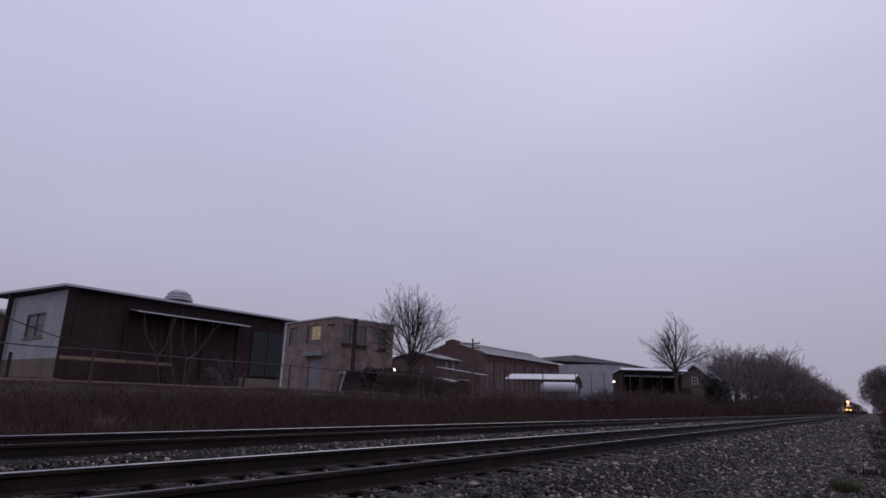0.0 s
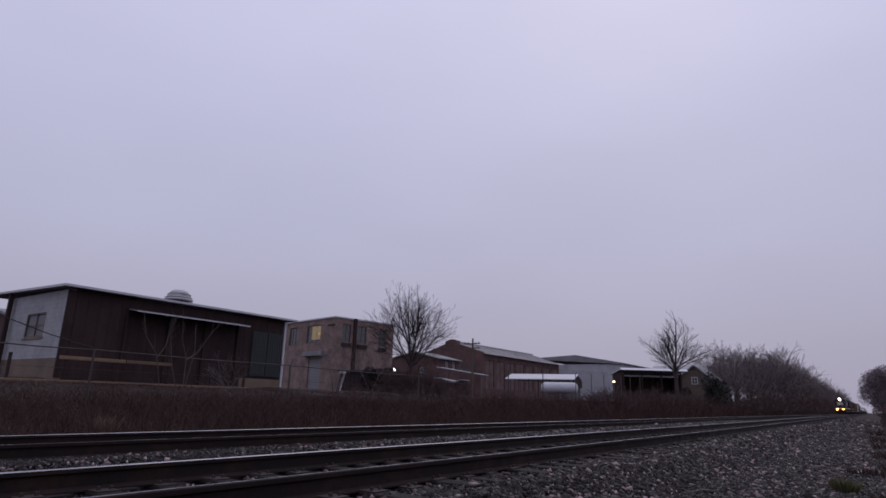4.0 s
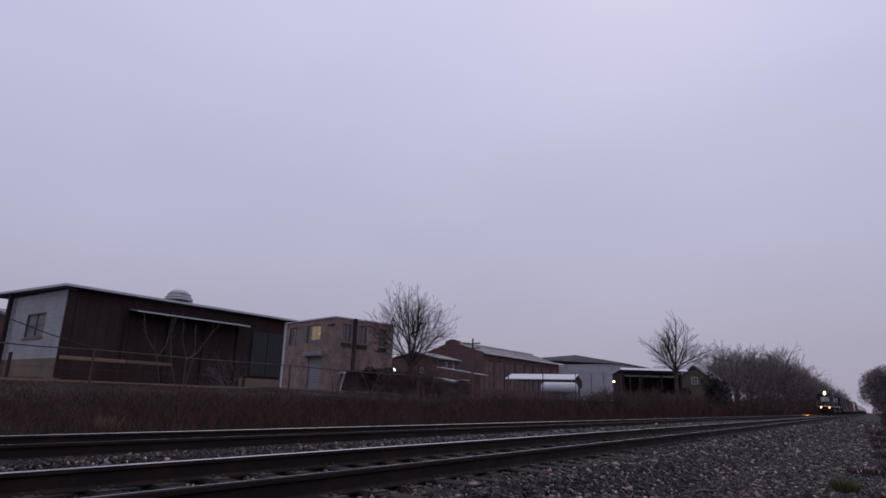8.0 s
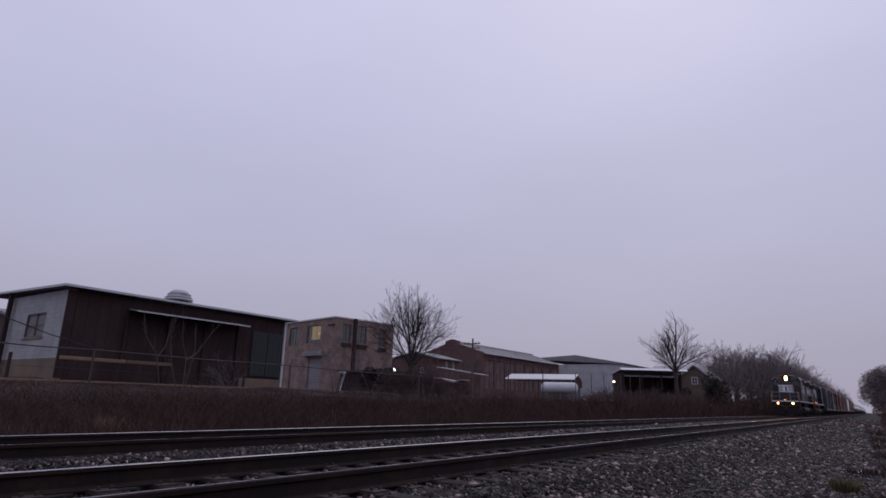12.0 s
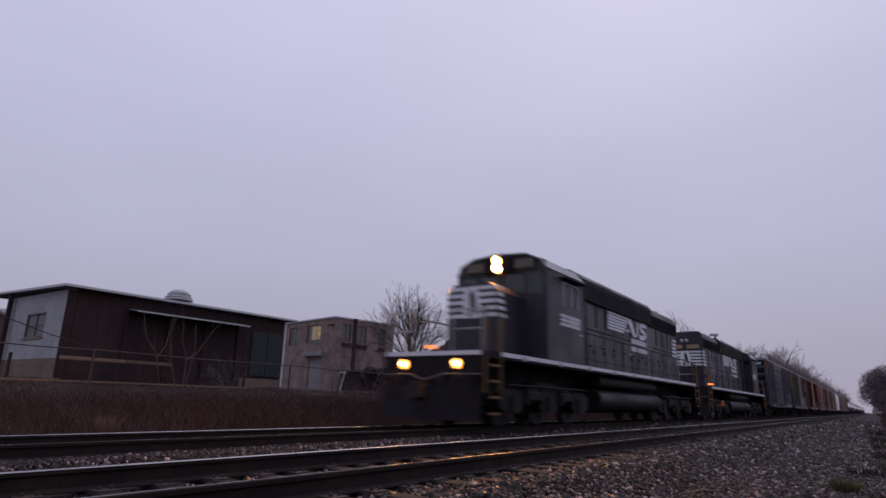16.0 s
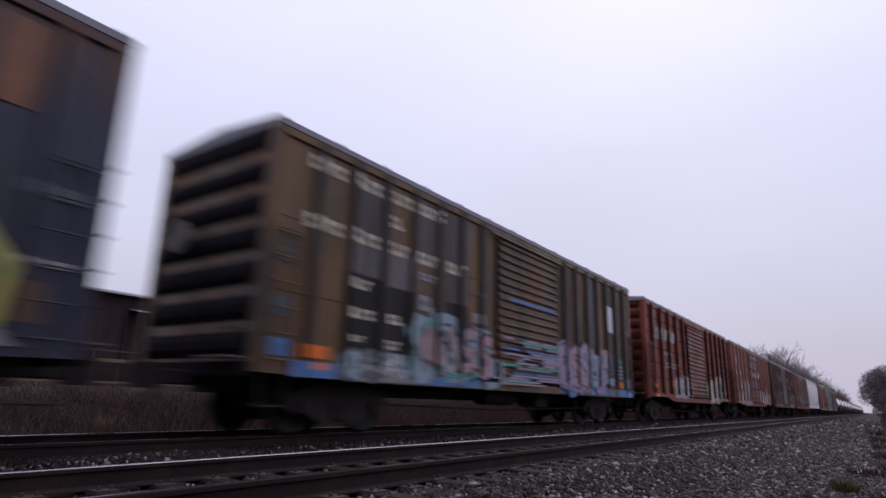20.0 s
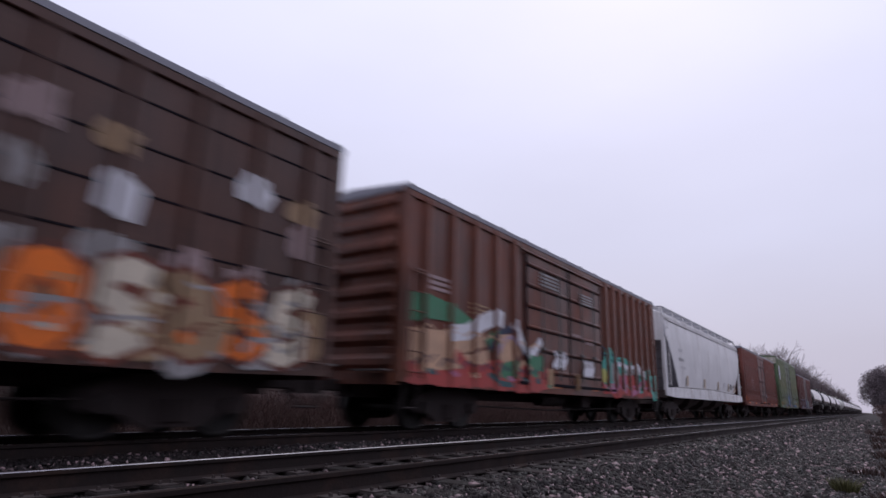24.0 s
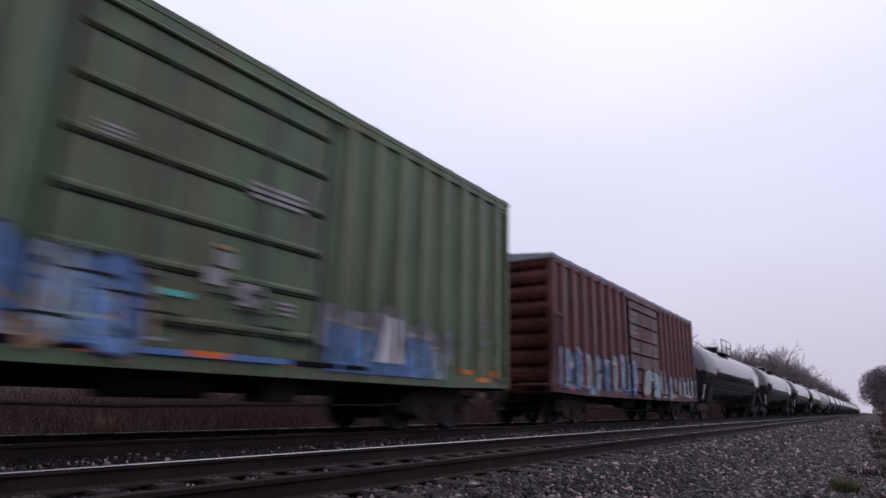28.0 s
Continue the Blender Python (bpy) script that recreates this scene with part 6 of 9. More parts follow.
            bend = [(a + w * 0.28 * j, b + h * r.uniform(-0.12, 0.12)) for j in range(4)]
            f = w * r.uniform(0.05, 0.15)
            self.stroke(bend, f, f * 0.5, r.choice(list(fills) + [line, shine] + list(halo)))
        for k in range(n * 2):
            self.blob(r.uniform(y0, y1), z0 + h * r.uniform(0.1, 0.9), w * r.uniform(0.06, 0.2), h * r.uniform(0.03, 0.1), r.choice(list(fills) + [line, shine]), r, 9, 0.3)
        self.depth -= 1

    def done(self, parent):
        for name, g, palette in self.items:
            if g.f:
                part(name, g, palette, parent)


# ---- boxcars ----


def boxcar(name, label, L, eave, mat, doors, posts, style, end_mat=None, bottom=0.86, marks=None, group="freight cars", top_mat=None, end_top=None, ribs=9, post_w=0.15, post_mat=None):
    """A steel boxcar. doors: (y0, y1, kind); posts: their places along y. The marks are painted on the side towards the line."""
    car = thing(name, label, "boxcar", group=group)
    H, W = L / 2, 1.50
    roof_z = eave
    g = Geo()
    g.box(-W, W, -H + 0.06, H - 0.06, 1.02, roof_z - 0.06)
    part("body", g, mat, car)
    for s in (-1, 1):
        g = Geo()
        a, b = sorted((s * (W - 0.02), s * (W + 0.06)))
        if "belly" in style:
            g.prism([(-H + 0.02, 1.0), (-H + 2.6, 1.0), (-H + 3.6, bottom - 0.02), (H - 3.6, bottom - 0.02), (H - 2.6, 1.0), (H - 0.02, 1.0), (H - 0.02, 1.16), (-H + 0.02, 1.16)], a, b, "x")
        else:
            g.prism([(-H + 0.02, bottom + 0.06), (-H + 2.4, bottom), (H - 2.4, bottom), (H - 0.02, bottom + 0.06), (H - 0.02, 1.14), (-H + 0.02, 1.14)], a, b, "x")
        part("side_sill", g, mat, car)
        g = Geo()
        g.rbox(*sorted((s * (W - 0.01), s * (W + 0.05))), -H + 0.03, H - 0.03, roof_z - 0.24, roof_z - 0.10, 0.012, "y")
        part("top_chord", g, mat, car)

        def post_mesh():
            q = Geo()
            hw, d = post_w / 2, 0.11
            q.prism([(0, -hw), (d, -hw * 0.62), (d, hw * 0.62), (0, hw)], 1.12, roof_z - 0.14, "z")
            return q
        me = post_mesh().mesh("side_post", [post_mat or mat])
        for y in posts:
            part("side_post", me, None, car, m=pose(s * W, y, 0, 0, 0, 0 if s > 0 else 180))
        for y in (-H + 0.10, H - 0.10):
            g = Geo()
            g.rbox(*sorted((s * (W - 0.1), s * (W + 0.045))), y - 0.10, y + 0.10, 0.92, roof_z - 0.06, 0.02, "z")
            part("corner_post", g, mat, car)
        # horizontal sheet seams
        g = Geo()
        for z in ((2.15, 3.3) if "panel" not in style else (1.75, 2.35, 2.95, 3.55, 4.15)):
            g.box(*sorted((s * (W - 0.01), s * (W + 0.012))), -H + 0.15, H - 0.15, z - 0.014, z + 0.014)
        if "panel" in style or style == "seamed":
            part("seam", g, M_END_DARK if "panel" in style else mat, car)
        for a, b, kind in doors:
            g = Geo()
            zt, zb = roof_z - 0.34, 1.14
            g.rbox(*sorted((s * (W - 0.02), s * (W + 0.065))), a, b, zb, zt, 0.015, "z")
            d = part("door", g, mat, car)
            n = {"slats": 17, "ribs": 5, "plug": 6, "plain": 3}[kind]
            for k in range(n):
                z = zb + (zt - zb) * (k + 0.5) / n
                g = Geo()
                hh = (zt - zb) / n * (0.33 if kind == "slats" else 0.10)
                x0, x1 = s * (W + 0.06), s * (W + (0.115 if kind == "slats" else 0.10))
                pr = [(x0, z - hh), (x1, z - hh * 0.3), (x1, z + hh * 0.3), (x0, z + hh)]
                g.prism(pr if s > 0 else pr[::-1], a + 0.06, b - 0.06, "y")
                part("door_rib", g, mat, d)
                if kind != "slats":
                    g = Geo()
                    g.box(*sorted((s * (W + 0.06), s * (W + 0.082))), a + 0.05, b - 0.05, z - hh - 0.022, z - hh)
                    part("door_seam", g, M_END_DARK, d)
            if kind != "slats":
                for y in (a + 0.3 * (b - a), a + 0.7 * (b - a)):
                    g = Geo()
                    g.tube((s * (W + 0.14), y, 1.2), (s * (W + 0.14), y, zt - 0.3), 0.022, n=6)
                    g.rbox(*sorted((s * (W + 0.1), s * (W + 0.17))), y - 0.13, y + 0.13, 1.95, 2.03, 0.01, "y")
                    part("lock_rod", g, M_POST, d)
            for y in (a - 0.02, b + 0.02):
                g = Geo()
                g.rbox(*sorted((s * (W + 0.0), s * (W + 0.075))), y - 0.025, y + 0.025, 1.14, roof_z - 0.36, 0.006, "z")
                part("door_gasket", g, M_END_DARK, car)
            g = Geo()
            g.tube((s * (W + 0.09), a - 0.35, roof_z - 0.31), (s * (W + 0.09), b + 0.35, roof_z - 0.31), 0.04, n=6)
            part("door_rail", g, mat, car)
            g = Geo()
            g.rbox(*sorted((s * (W + 0.0), s * (W + 0.10))), a - 0.5, b + 1.2, 1.04, 1.12, 0.01, "y")
            part("door_track", g, M_END_DARK, car)
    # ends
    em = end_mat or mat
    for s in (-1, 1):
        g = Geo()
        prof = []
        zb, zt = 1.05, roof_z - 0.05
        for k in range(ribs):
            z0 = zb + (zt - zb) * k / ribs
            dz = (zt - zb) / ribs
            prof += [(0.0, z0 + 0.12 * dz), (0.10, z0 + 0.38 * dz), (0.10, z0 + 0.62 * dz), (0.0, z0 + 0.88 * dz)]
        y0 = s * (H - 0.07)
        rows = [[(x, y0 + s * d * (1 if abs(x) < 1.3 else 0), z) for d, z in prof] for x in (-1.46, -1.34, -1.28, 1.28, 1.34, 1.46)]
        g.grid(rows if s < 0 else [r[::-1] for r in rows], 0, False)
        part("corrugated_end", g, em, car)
        if style == "sill" and ribs == 6:
            g = Geo()
            g.box(0.45, 1.15, *sorted((s * (H + 0.035), s * (H + 0.045))), roof_z - 0.52, roof_z - 0.3)
            part("placard", g, M_PALE_BLUE_P, car, "pale worn placard")
        if end_top:
            g = Geo()
            g.box(-1.5, 1.5, *sorted((s * (H - 0.07), s * (H + 0.05))), roof_z - 0.62, roof_z - 0.06)
            part("end_fascia", g, end_top, car, "pale painted top of the car end")
        ladder(car, 1.2, s * (H + 0.12), 1.1, roof_z - 0.4 if eave > 5 else 3.2, em, along="x")
        g = Geo()
        g.box(-1.45, 1.45, *sorted((s * (H - 0.1), s * (H + 0.1))), 0.86, 1.06)
        part("end_sill", g, em, car)
        g = Geo()
        g.box(0.6, 1.4, *sorted((s * (H + 0.1), s * (H + 0.32))), 1.10, 1.13)
        part("crossover_step", g, M_POST, car)
        coupler(car, s * H, s)
    ladder(car, W + 0.12, -H + 0.42, 1.1, 3.0, mat)
    ladder(car, W + 0.12, H - 0.42, 1.1, roof_z - 0.4 if eave > 5 else 3.0, mat)
    g = Geo()
    g.path([(1.5, -H + 0.18, 0.95), (1.5, -H + 0.18, 0.45), (1.5, -H + 0.62, 0.45), (1.5, -H + 0.62, 0.95)], 0.02, 6)
    part("stirrup_step", g, M_GRIME, car)
    g = Geo()
    g.path([(1.5, H - 0.62, 0.95), (1.5, H - 0.62, 0.45), (1.5, H - 0.18, 0.45), (1.5, H - 0.18, 0.95)], 0.02, 6)
    part("stirrup_step", g, M_GRIME, car)
    g = Geo()
    g.tube((-0.5, -H - 0.14, 3.1), (-0.5, -H - 0.2, 3.1), 0.28, n=18)
    part("brake_wheel", g, M_POST, car)
    # roof
    g = Geo()
    g.prism([(-1.56, roof_z - 0.10), (1.56, roof_z - 0.10), (1.56, roof_z), (0.0, roof_z + 0.13), (-1.56, roof_z)], -H, H, "y")
    roof = part("roof", g, top_mat or M_CAR_ROOF, car)
    n = int(L / 1.2)
    g = Geo()
    for k in range(n + 1):
        y = -H + 0.15 + k * (L - 0.3) / n
        g.prism([(-1.53, roof_z + 0.002), (0, roof_z + 0.132), (1.53, roof_z + 0.002), (1.53, roof_z + 0.05), (0, roof_z + 0.18), (-1.53, roof_z + 0.05)], y - 0.04, y + 0.04, "y")
    part("roof_rib", g, top_mat or M_CAR_ROOF, roof)
    # underframe
    g = Geo()
    g.rbox(-0.25, 0.25, -H + 0.2, H - 0.2, 0.62, 1.0, 0.02, "y")
    part("underframe", g, M_GRIME, car)
    g = Geo()
    g.box(-1.35, 1.35, -0.06, 0.06, 0.8, 1.02)
    bearer = g.mesh("crossbearer", [M_GRIME])
    for y in np.linspace(-H + 3.4, H - 3.4, 6):
        part("crossbearer", bearer, None, car, m=pose(0, y, 0))
    g = Geo()
    g.tube((0.7, -0.9, 0.72), (0.7, 0.6, 0.72), 0.2, n=12)
    part("brake_reservoir", g, M_GRIME, car)
    g = Geo()
    g.rbox(0.5, 1.1, 1.4, 2.0, 0.5, 0.95, 0.03, "y")
    part("brake_valve", g, M_GRIME, car)
    g = Geo()
    g.path([(1.0, -H + 3.4, 0.5), (1.0, -0.8, 0.42), (1.0, H - 3.4, 0.5)], 0.02, 5)
    part("brake_rod", g, M_GRIME, car)
    for s in (-1, 1):
        truck(car, s * (H - 2.25))
    # marks
    strips, edges = [], []
    for y in posts:
        edges.append((y - post_w / 2 * 0.62, y + post_w / 2 * 0.62, W + 0.11))
    for a, b, kind in doors:
        edges.append((a, b, W + (0.12 if kind == "slats" else 0.105)))
    edges.sort()
    y = -H + 0.2
    for a, b, off in edges:
        if a > y:
            strips.append((y, a, W + 0.013))
        strips.append((a, b, off))
        y = max(y, b)
    strips.append((y, H - 0.2, W + 0.013))
    if marks:
        p = Paint(strips, 1, (1.16, W + 0.062))
        marks(p, H)
        p.done(car)
    # reflectors along the sill
    for k in range(6):
        y = -H + 1.2 + k * (L - 2.4) / 5
        g = Geo()
        g.box(W + 0.06, W + 0.066, y - 0.22, y + 0.22, 1.01, 1.11)
        part("reflector", g, M_ORANGE, car, "orange reflector strip")
    return car


def spaced(a, b, n):
    return [a + (b - a) * (k + 0.5) / n for k in range(n)]


def marks_navy(p, H):
    p.rect(-7.45, -6.65, 2.62, 2.90, M_GREY_PAINT)
    p.rect(-7.45, -6.8, 2.22, 2.42, M_GREY_PAINT)
    p.rect(-6.4, -5.9, 2.2, 2.42, M_GREY_PAINT)
    p.bars(-5.6, -5.2, 2.2, 2.4, 2, M_DIM_P, 0.4, 7)
    p.bars(-3.2, -2.4, 3.72, 4.0, 3, M_GREY_PAINT, 0.45, chop=False)
    p.bars(-0.6, 0.1, 3.66, 3.92, 3, M_GREY_PAINT, 0.45, chop=False)
    p.rect(-1.5, -1.2, 1.7, 1.95, M_PALE_P)
    p.rect(-1.5, -1.2, 1.3, 1.5, M_MAUVE_P)
    p.rect(0.6, 0.9, 1.45, 1.7, M_PALE_P)
    p.rect(-3.0, -2.4, 1.36, 1.46, M_WHITE)
    p.rect(-7.6, -6.75, 4.08, 4.52, M_RUST_PATCH)
    p.rect(-6.35, -5.55, 3.3, 4.5, M_RUST_PATCH, 0.03)
    p.rect(-5.1, -4.6, 3.4, 4.5, M_RUST_PATCH, 0.03)
    for y in (2.3, 3.1, 4.4, 5.4, 6.8):
        p.rect(y, y + 0.42, 3.5, 4.5, M_RUST_PATCH, 0.03)
    p.piece(-8.0, -3.4, 1.04, 2.4, [M_DUSTY_P, M_DUSTY_ROSE_P, M_DUSTY_P, M_DEEP_TEAL_P], M_NAVY_P, M_DUSTY_ROSE_P, 3, 6, (M_DUSTY_ROSE_P, M_DUSTY_P, M_DIM_P), 0.32)
    for k in range(16):
        y, z = -7.8 + 0.27 * k, 1.15 + 0.29 * ((k * 5) % 4)
        p.stroke([(y, z), (y + 0.3, z + 0.08), (y + 0.55, z - 0.03)], 0.08, 0.12, (M_DEEP_TEAL_P, M_DUSTY_ROSE_P, M_DUSTY_P)[k % 3])
    # outlined loops over a pale cloud
    r = random.Random(10)
    for y, z, a, b in ((3.4, 1.4, 0.55, 0.4), (4.4, 1.2, 0.7, 0.24), (5.6, 1.25, 0.75, 0.28), (6.6, 1.4, 0.55, 0.42), (3.9, 1.8, 0.4, 0.4), (5.2, 1.8, 0.5, 0.4), (6.3, 1.85, 0.5, 0.4)):
        p.blob(y, z, a, b, M_DUSTY_P, r, 14, 0.2)
    for pts in ([(3.55, 2.15), (3.1, 1.9), (3.1, 1.45), (3.45, 1.2), (3.85, 1.4), (3.9, 1.9), (3.6, 2.15)], [(4.3, 2.1), (4.25, 1.5), (4.5, 1.2), (4.8, 1.35), (4.95, 1.95)],
                [(5.35, 1.2), (5.3, 1.7), (5.5, 2.15), (5.75, 1.75), (5.8, 1.2)], [(6.75, 2.05), (6.35, 2.1), (6.2, 1.65), (6.6, 1.6), (6.2, 1.6), (6.3, 1.2), (6.8, 1.2)]):
        p.stroke(pts, 0.34, 0.30, M_BLACK_P)
        p.stroke(pts, 0.20, 0.17, M_WHITE)
    for y in (2.7, 3.5, 4.6, 5.4, 6.3, 7.0):
        p.poly([(y - 0.4, 1.0), (y + 0.45, 1.0), (y + 0.12, 1.34)], M_PALE_P, name="graffiti")
    p.stroke([(4.9, 2.25), (5.8, 2.55), (6.8, 2.4), (7.3, 1.8), (7.2, 1.2)], 0.12, 0.18, M_YELLOW_P)
    p.stroke([(5.9, 2.2), (6.1, 2.4), (6.5, 2.3)], 0.16, 0.1, M_YELLOW_P)
    p.rect(7.1, 7.7, 1.25, 1.68, M_OCHRE)
    p.rect(7.3, 7.95, 2.6, 2.75, M_DIM_P)
    p.rect(7.2, 7.95, 1.85, 1.93, M_PALE_P)


def marks_olive(p, H):
    # patched sheets between the posts
    for y, z0, z1, m in ((-6.5, 3.2, 4.5, M_GREY_PANEL), (-6.5, 2.68, 3.2, M_GREY_PAINT_DIM), (-6.5, 0.98, 2.66, M_GRIMY_BLACK), (-5.52, 2.6, 3.3, M_GREY_PAINT_DIM),
                         (-5.52, 1.15, 2.58, M_GRIMY_BLACK), (-4.54, 3.3, 4.5, M_GREY_PANEL), (-3.56, 2.6, 4.5, M_GREY_PANEL), (-3.56, 1.6, 2.58, M_GRIMY_BLACK), (5.60, 2.25, 4.5, M_OLIVE_DIM), (6.52, 2.2, 4.5, M_OLIVE_DIM), (7.40, 1.55, 4.5, M_OLIVE_DIM), (2.1, 2.4, 4.5, M_OLIVE_DIM), (4.10, 2.3, 4.5, M_GREY_PANEL)):
        p.rect(y, y + 0.86, z0, z1, m)
    for y, n in ((-7.46, 0.82), (-6.46, 0.76), (-5.48, 0.74), (-4.52, 0.74)):
        p.letters(y, y + n, 4.22, 4.46, M_CREAM)
    for y, n in ((-7.48, 0.84), (-6.48, 0.80), (-5.48, 0.66), (-4.54, 0.66), (-3.54, 0.62)):
        p.letters(y, y + n, 3.22, 3.46, M_CREAM)
    p.letters(-5.46, -5.04, 3.73, 3.97, M_CREAM)
    p.letters(-6.42, -5.84, 2.42, 2.60, M_CREAM, 0.19)
    p.letters(-6.42, -5.74, 1.91, 2.09, M_CREAM, 0.17)
    p.letters(-5.35, -4.93, 1.92, 2.10, M_CREAM, 0.2)
    p.letters(-6.38, -5.95, 1.52, 1.63, M_CREAM, 0.14)
    p.letters(-5.42, -4.97, 1.46, 1.62, M_CREAM, 0.15)
    p.rect(-6.38, -5.92, 1.38, 1.45, M_CREAM)
    p.letters(-4.45, -3.9, 2.9, 3.05, M_GREY_PAINT, 0.2)
    p.letters(-4.45, -3.95, 2.3, 2.6, M_GREY_PAINT, 0.2)
    p.bars(-8.0, -7.62, 2.55, 3.1, 4, M_DIM_P, 0.4, 9)
    p.rect(-8.05, -7.65, 1.75, 2.05, M_DIM_P)
    p.rect(-2.52, -2.12, 2.28, 2.5, M_PALE_P)
    p.rect(-2.55, -2.05, 2.9, 2.98, M_DIM_P)
    p.rect(5.68, 6.40, 2.98, 3.85, M_WHITE)
    p.rect(-1.0, 1.6, 3.0, 3.08, M_BLUE_P)
    p.rect(-8.16, -7.50, 1.17, 1.43, M_BLUE_P)
    p.rect(-7.55, -6.6, 0.88, 1.12, M_BLUE_P)
    p.rect(-7.38, -6.78, 1.18, 1.38, M_FLAP)
    p.rect(-5.4, -4.95, 1.16, 1.28, M_FLAP)
    p.rect(-6.4, -4.7, 0.88, 0.96, M_PALE_P)
    p.rect(-4.7, -2.2, 0.88, 1.05, M_BLUE_P)
    p.rect(1.9, 6.2, 0.90, 1.08, M_BLUE_P)
    p.piece(-6.5, -4.65, 0.94, 1.4, [M_PALE_BLUE_P, M_DIM_P, M_PALE_P], M_DIM_P, M_WHITE, 4, 4, (M_PALE_BLUE_P, M_PALE_P, M_DIM_P))
    # sprayed mural: a pale blue cloud, rose loops with dark gaps
    r = random.Random(41)
    for y, z, a, b in ((-4.35, 1.9, 0.45, 0.35), (-3.7, 2.05, 0.5, 0.3), (-4.3, 1.25, 0.4, 0.35), (-3.2, 1.25, 0.5, 0.3), (-2.2, 1.75, 0.5, 0.45), (-1.75, 1.2, 0.4, 0.35)):
        p.blob(y, z, a, b, M_PALE_BLUE_P, r, 16, 0.2)
    for y, z, a, b in ((-4.0, 1.55, 0.18, 0.2), (-3.1, 1.5, 0.16, 0.3), (-2.6, 1.2, 0.15, 0.2), (-2.15, 1.45, 0.12, 0.2)):
        p.blob(y, z, a, b, M_NAVY_P, r, 12, 0.2)
    p.piece(-4.5, -1.65, 1.1, 2.1, [M_ROSE_P, M_PALE_P, M_ROSE_P, M_PALE_ROSE], M_NAVY_P, M_PALE_ROSE, 12, 4, (), 0.40)
    p.stroke([(-4.55, 1.1), (-4.55, 1.8), (-4.2, 2.12), (-3.7, 2.0)], 0.10, 0.05, M_TEAL_P)
    p.stroke([(-3.6, 1.0), (-3.2, 1.15), (-2.8, 1.05), (-2.3, 1.2)], 0.09, 0.05, M_TEAL_P)
    # broken into streaks on the ribbed door
    inks = (M_ROSE_P, M_PALE_BLUE_P, M_MAUVE_P, M_PALE_P, M_BLUE_P, M_NAVY_P, M_ROSE_P, M_TEAL_P, M_MAUVE_P)
    for k in range(90):
        y, z = r.uniform(-1.45, 1.2), 1.0 + 0.062 * (k % 18)
        w = r.uniform(0.3, 1.0)
        p.poly([(y, z), (min(y + w, 1.72), z + 0.01), (min(y + w, 1.72), z + 0.05), (y + 0.04, z + 0.055)], inks[k % 9], name="graffiti")
    p.piece(1.95, 5.55, 1.02, 2.3, [M_MAUVE_P, M_PALE_ROSE, M_MAUVE_P, M_PALE_BLUE_P], M_NAVY_P, M_PALE_P, 5, 5, (M_MAUVE_P, M_BLUE_P, M_MAUVE_P, M_ROSE_P), 0.40)
    p.rect(2.6, 3.05, 1.30, 1.40, M_FLAP, 0.0, 6)
    p.rect(5.66, 6.40, 1.5, 2.2, M_NAVY_P)
    p.bars(5.7, 6.36, 1.55, 2.15, 5, M_DIM_P, 0.5, 3)
    p.rect(5.7, 6.36, 1.24, 1.46, M_PALE_BLUE_P)
    p.rect(6.56, 7.30, 1.44, 1.96, M_NAVY_P)
    p.bars(6.60, 7.22, 1.46, 1.94, 4, M_PALE_P, 0.5, 5, chop=False)
    p.rect(6.60, 7.2, 2.0, 2.14, M_GREEN_P)
    p.rect(6.62, 7.25, 1.18, 1.38, M_FLAP)
    p.rect(6.60, 8.1, 0.88, 1.12, M_BLUE_P)
    p.rect(7.32, 8.12, 1.18, 1.50, M_BLUE_P)
    p.bars(7.55, 7.98, 2.95, 3.2, 2, M_PALE_P, 0.3, 7)


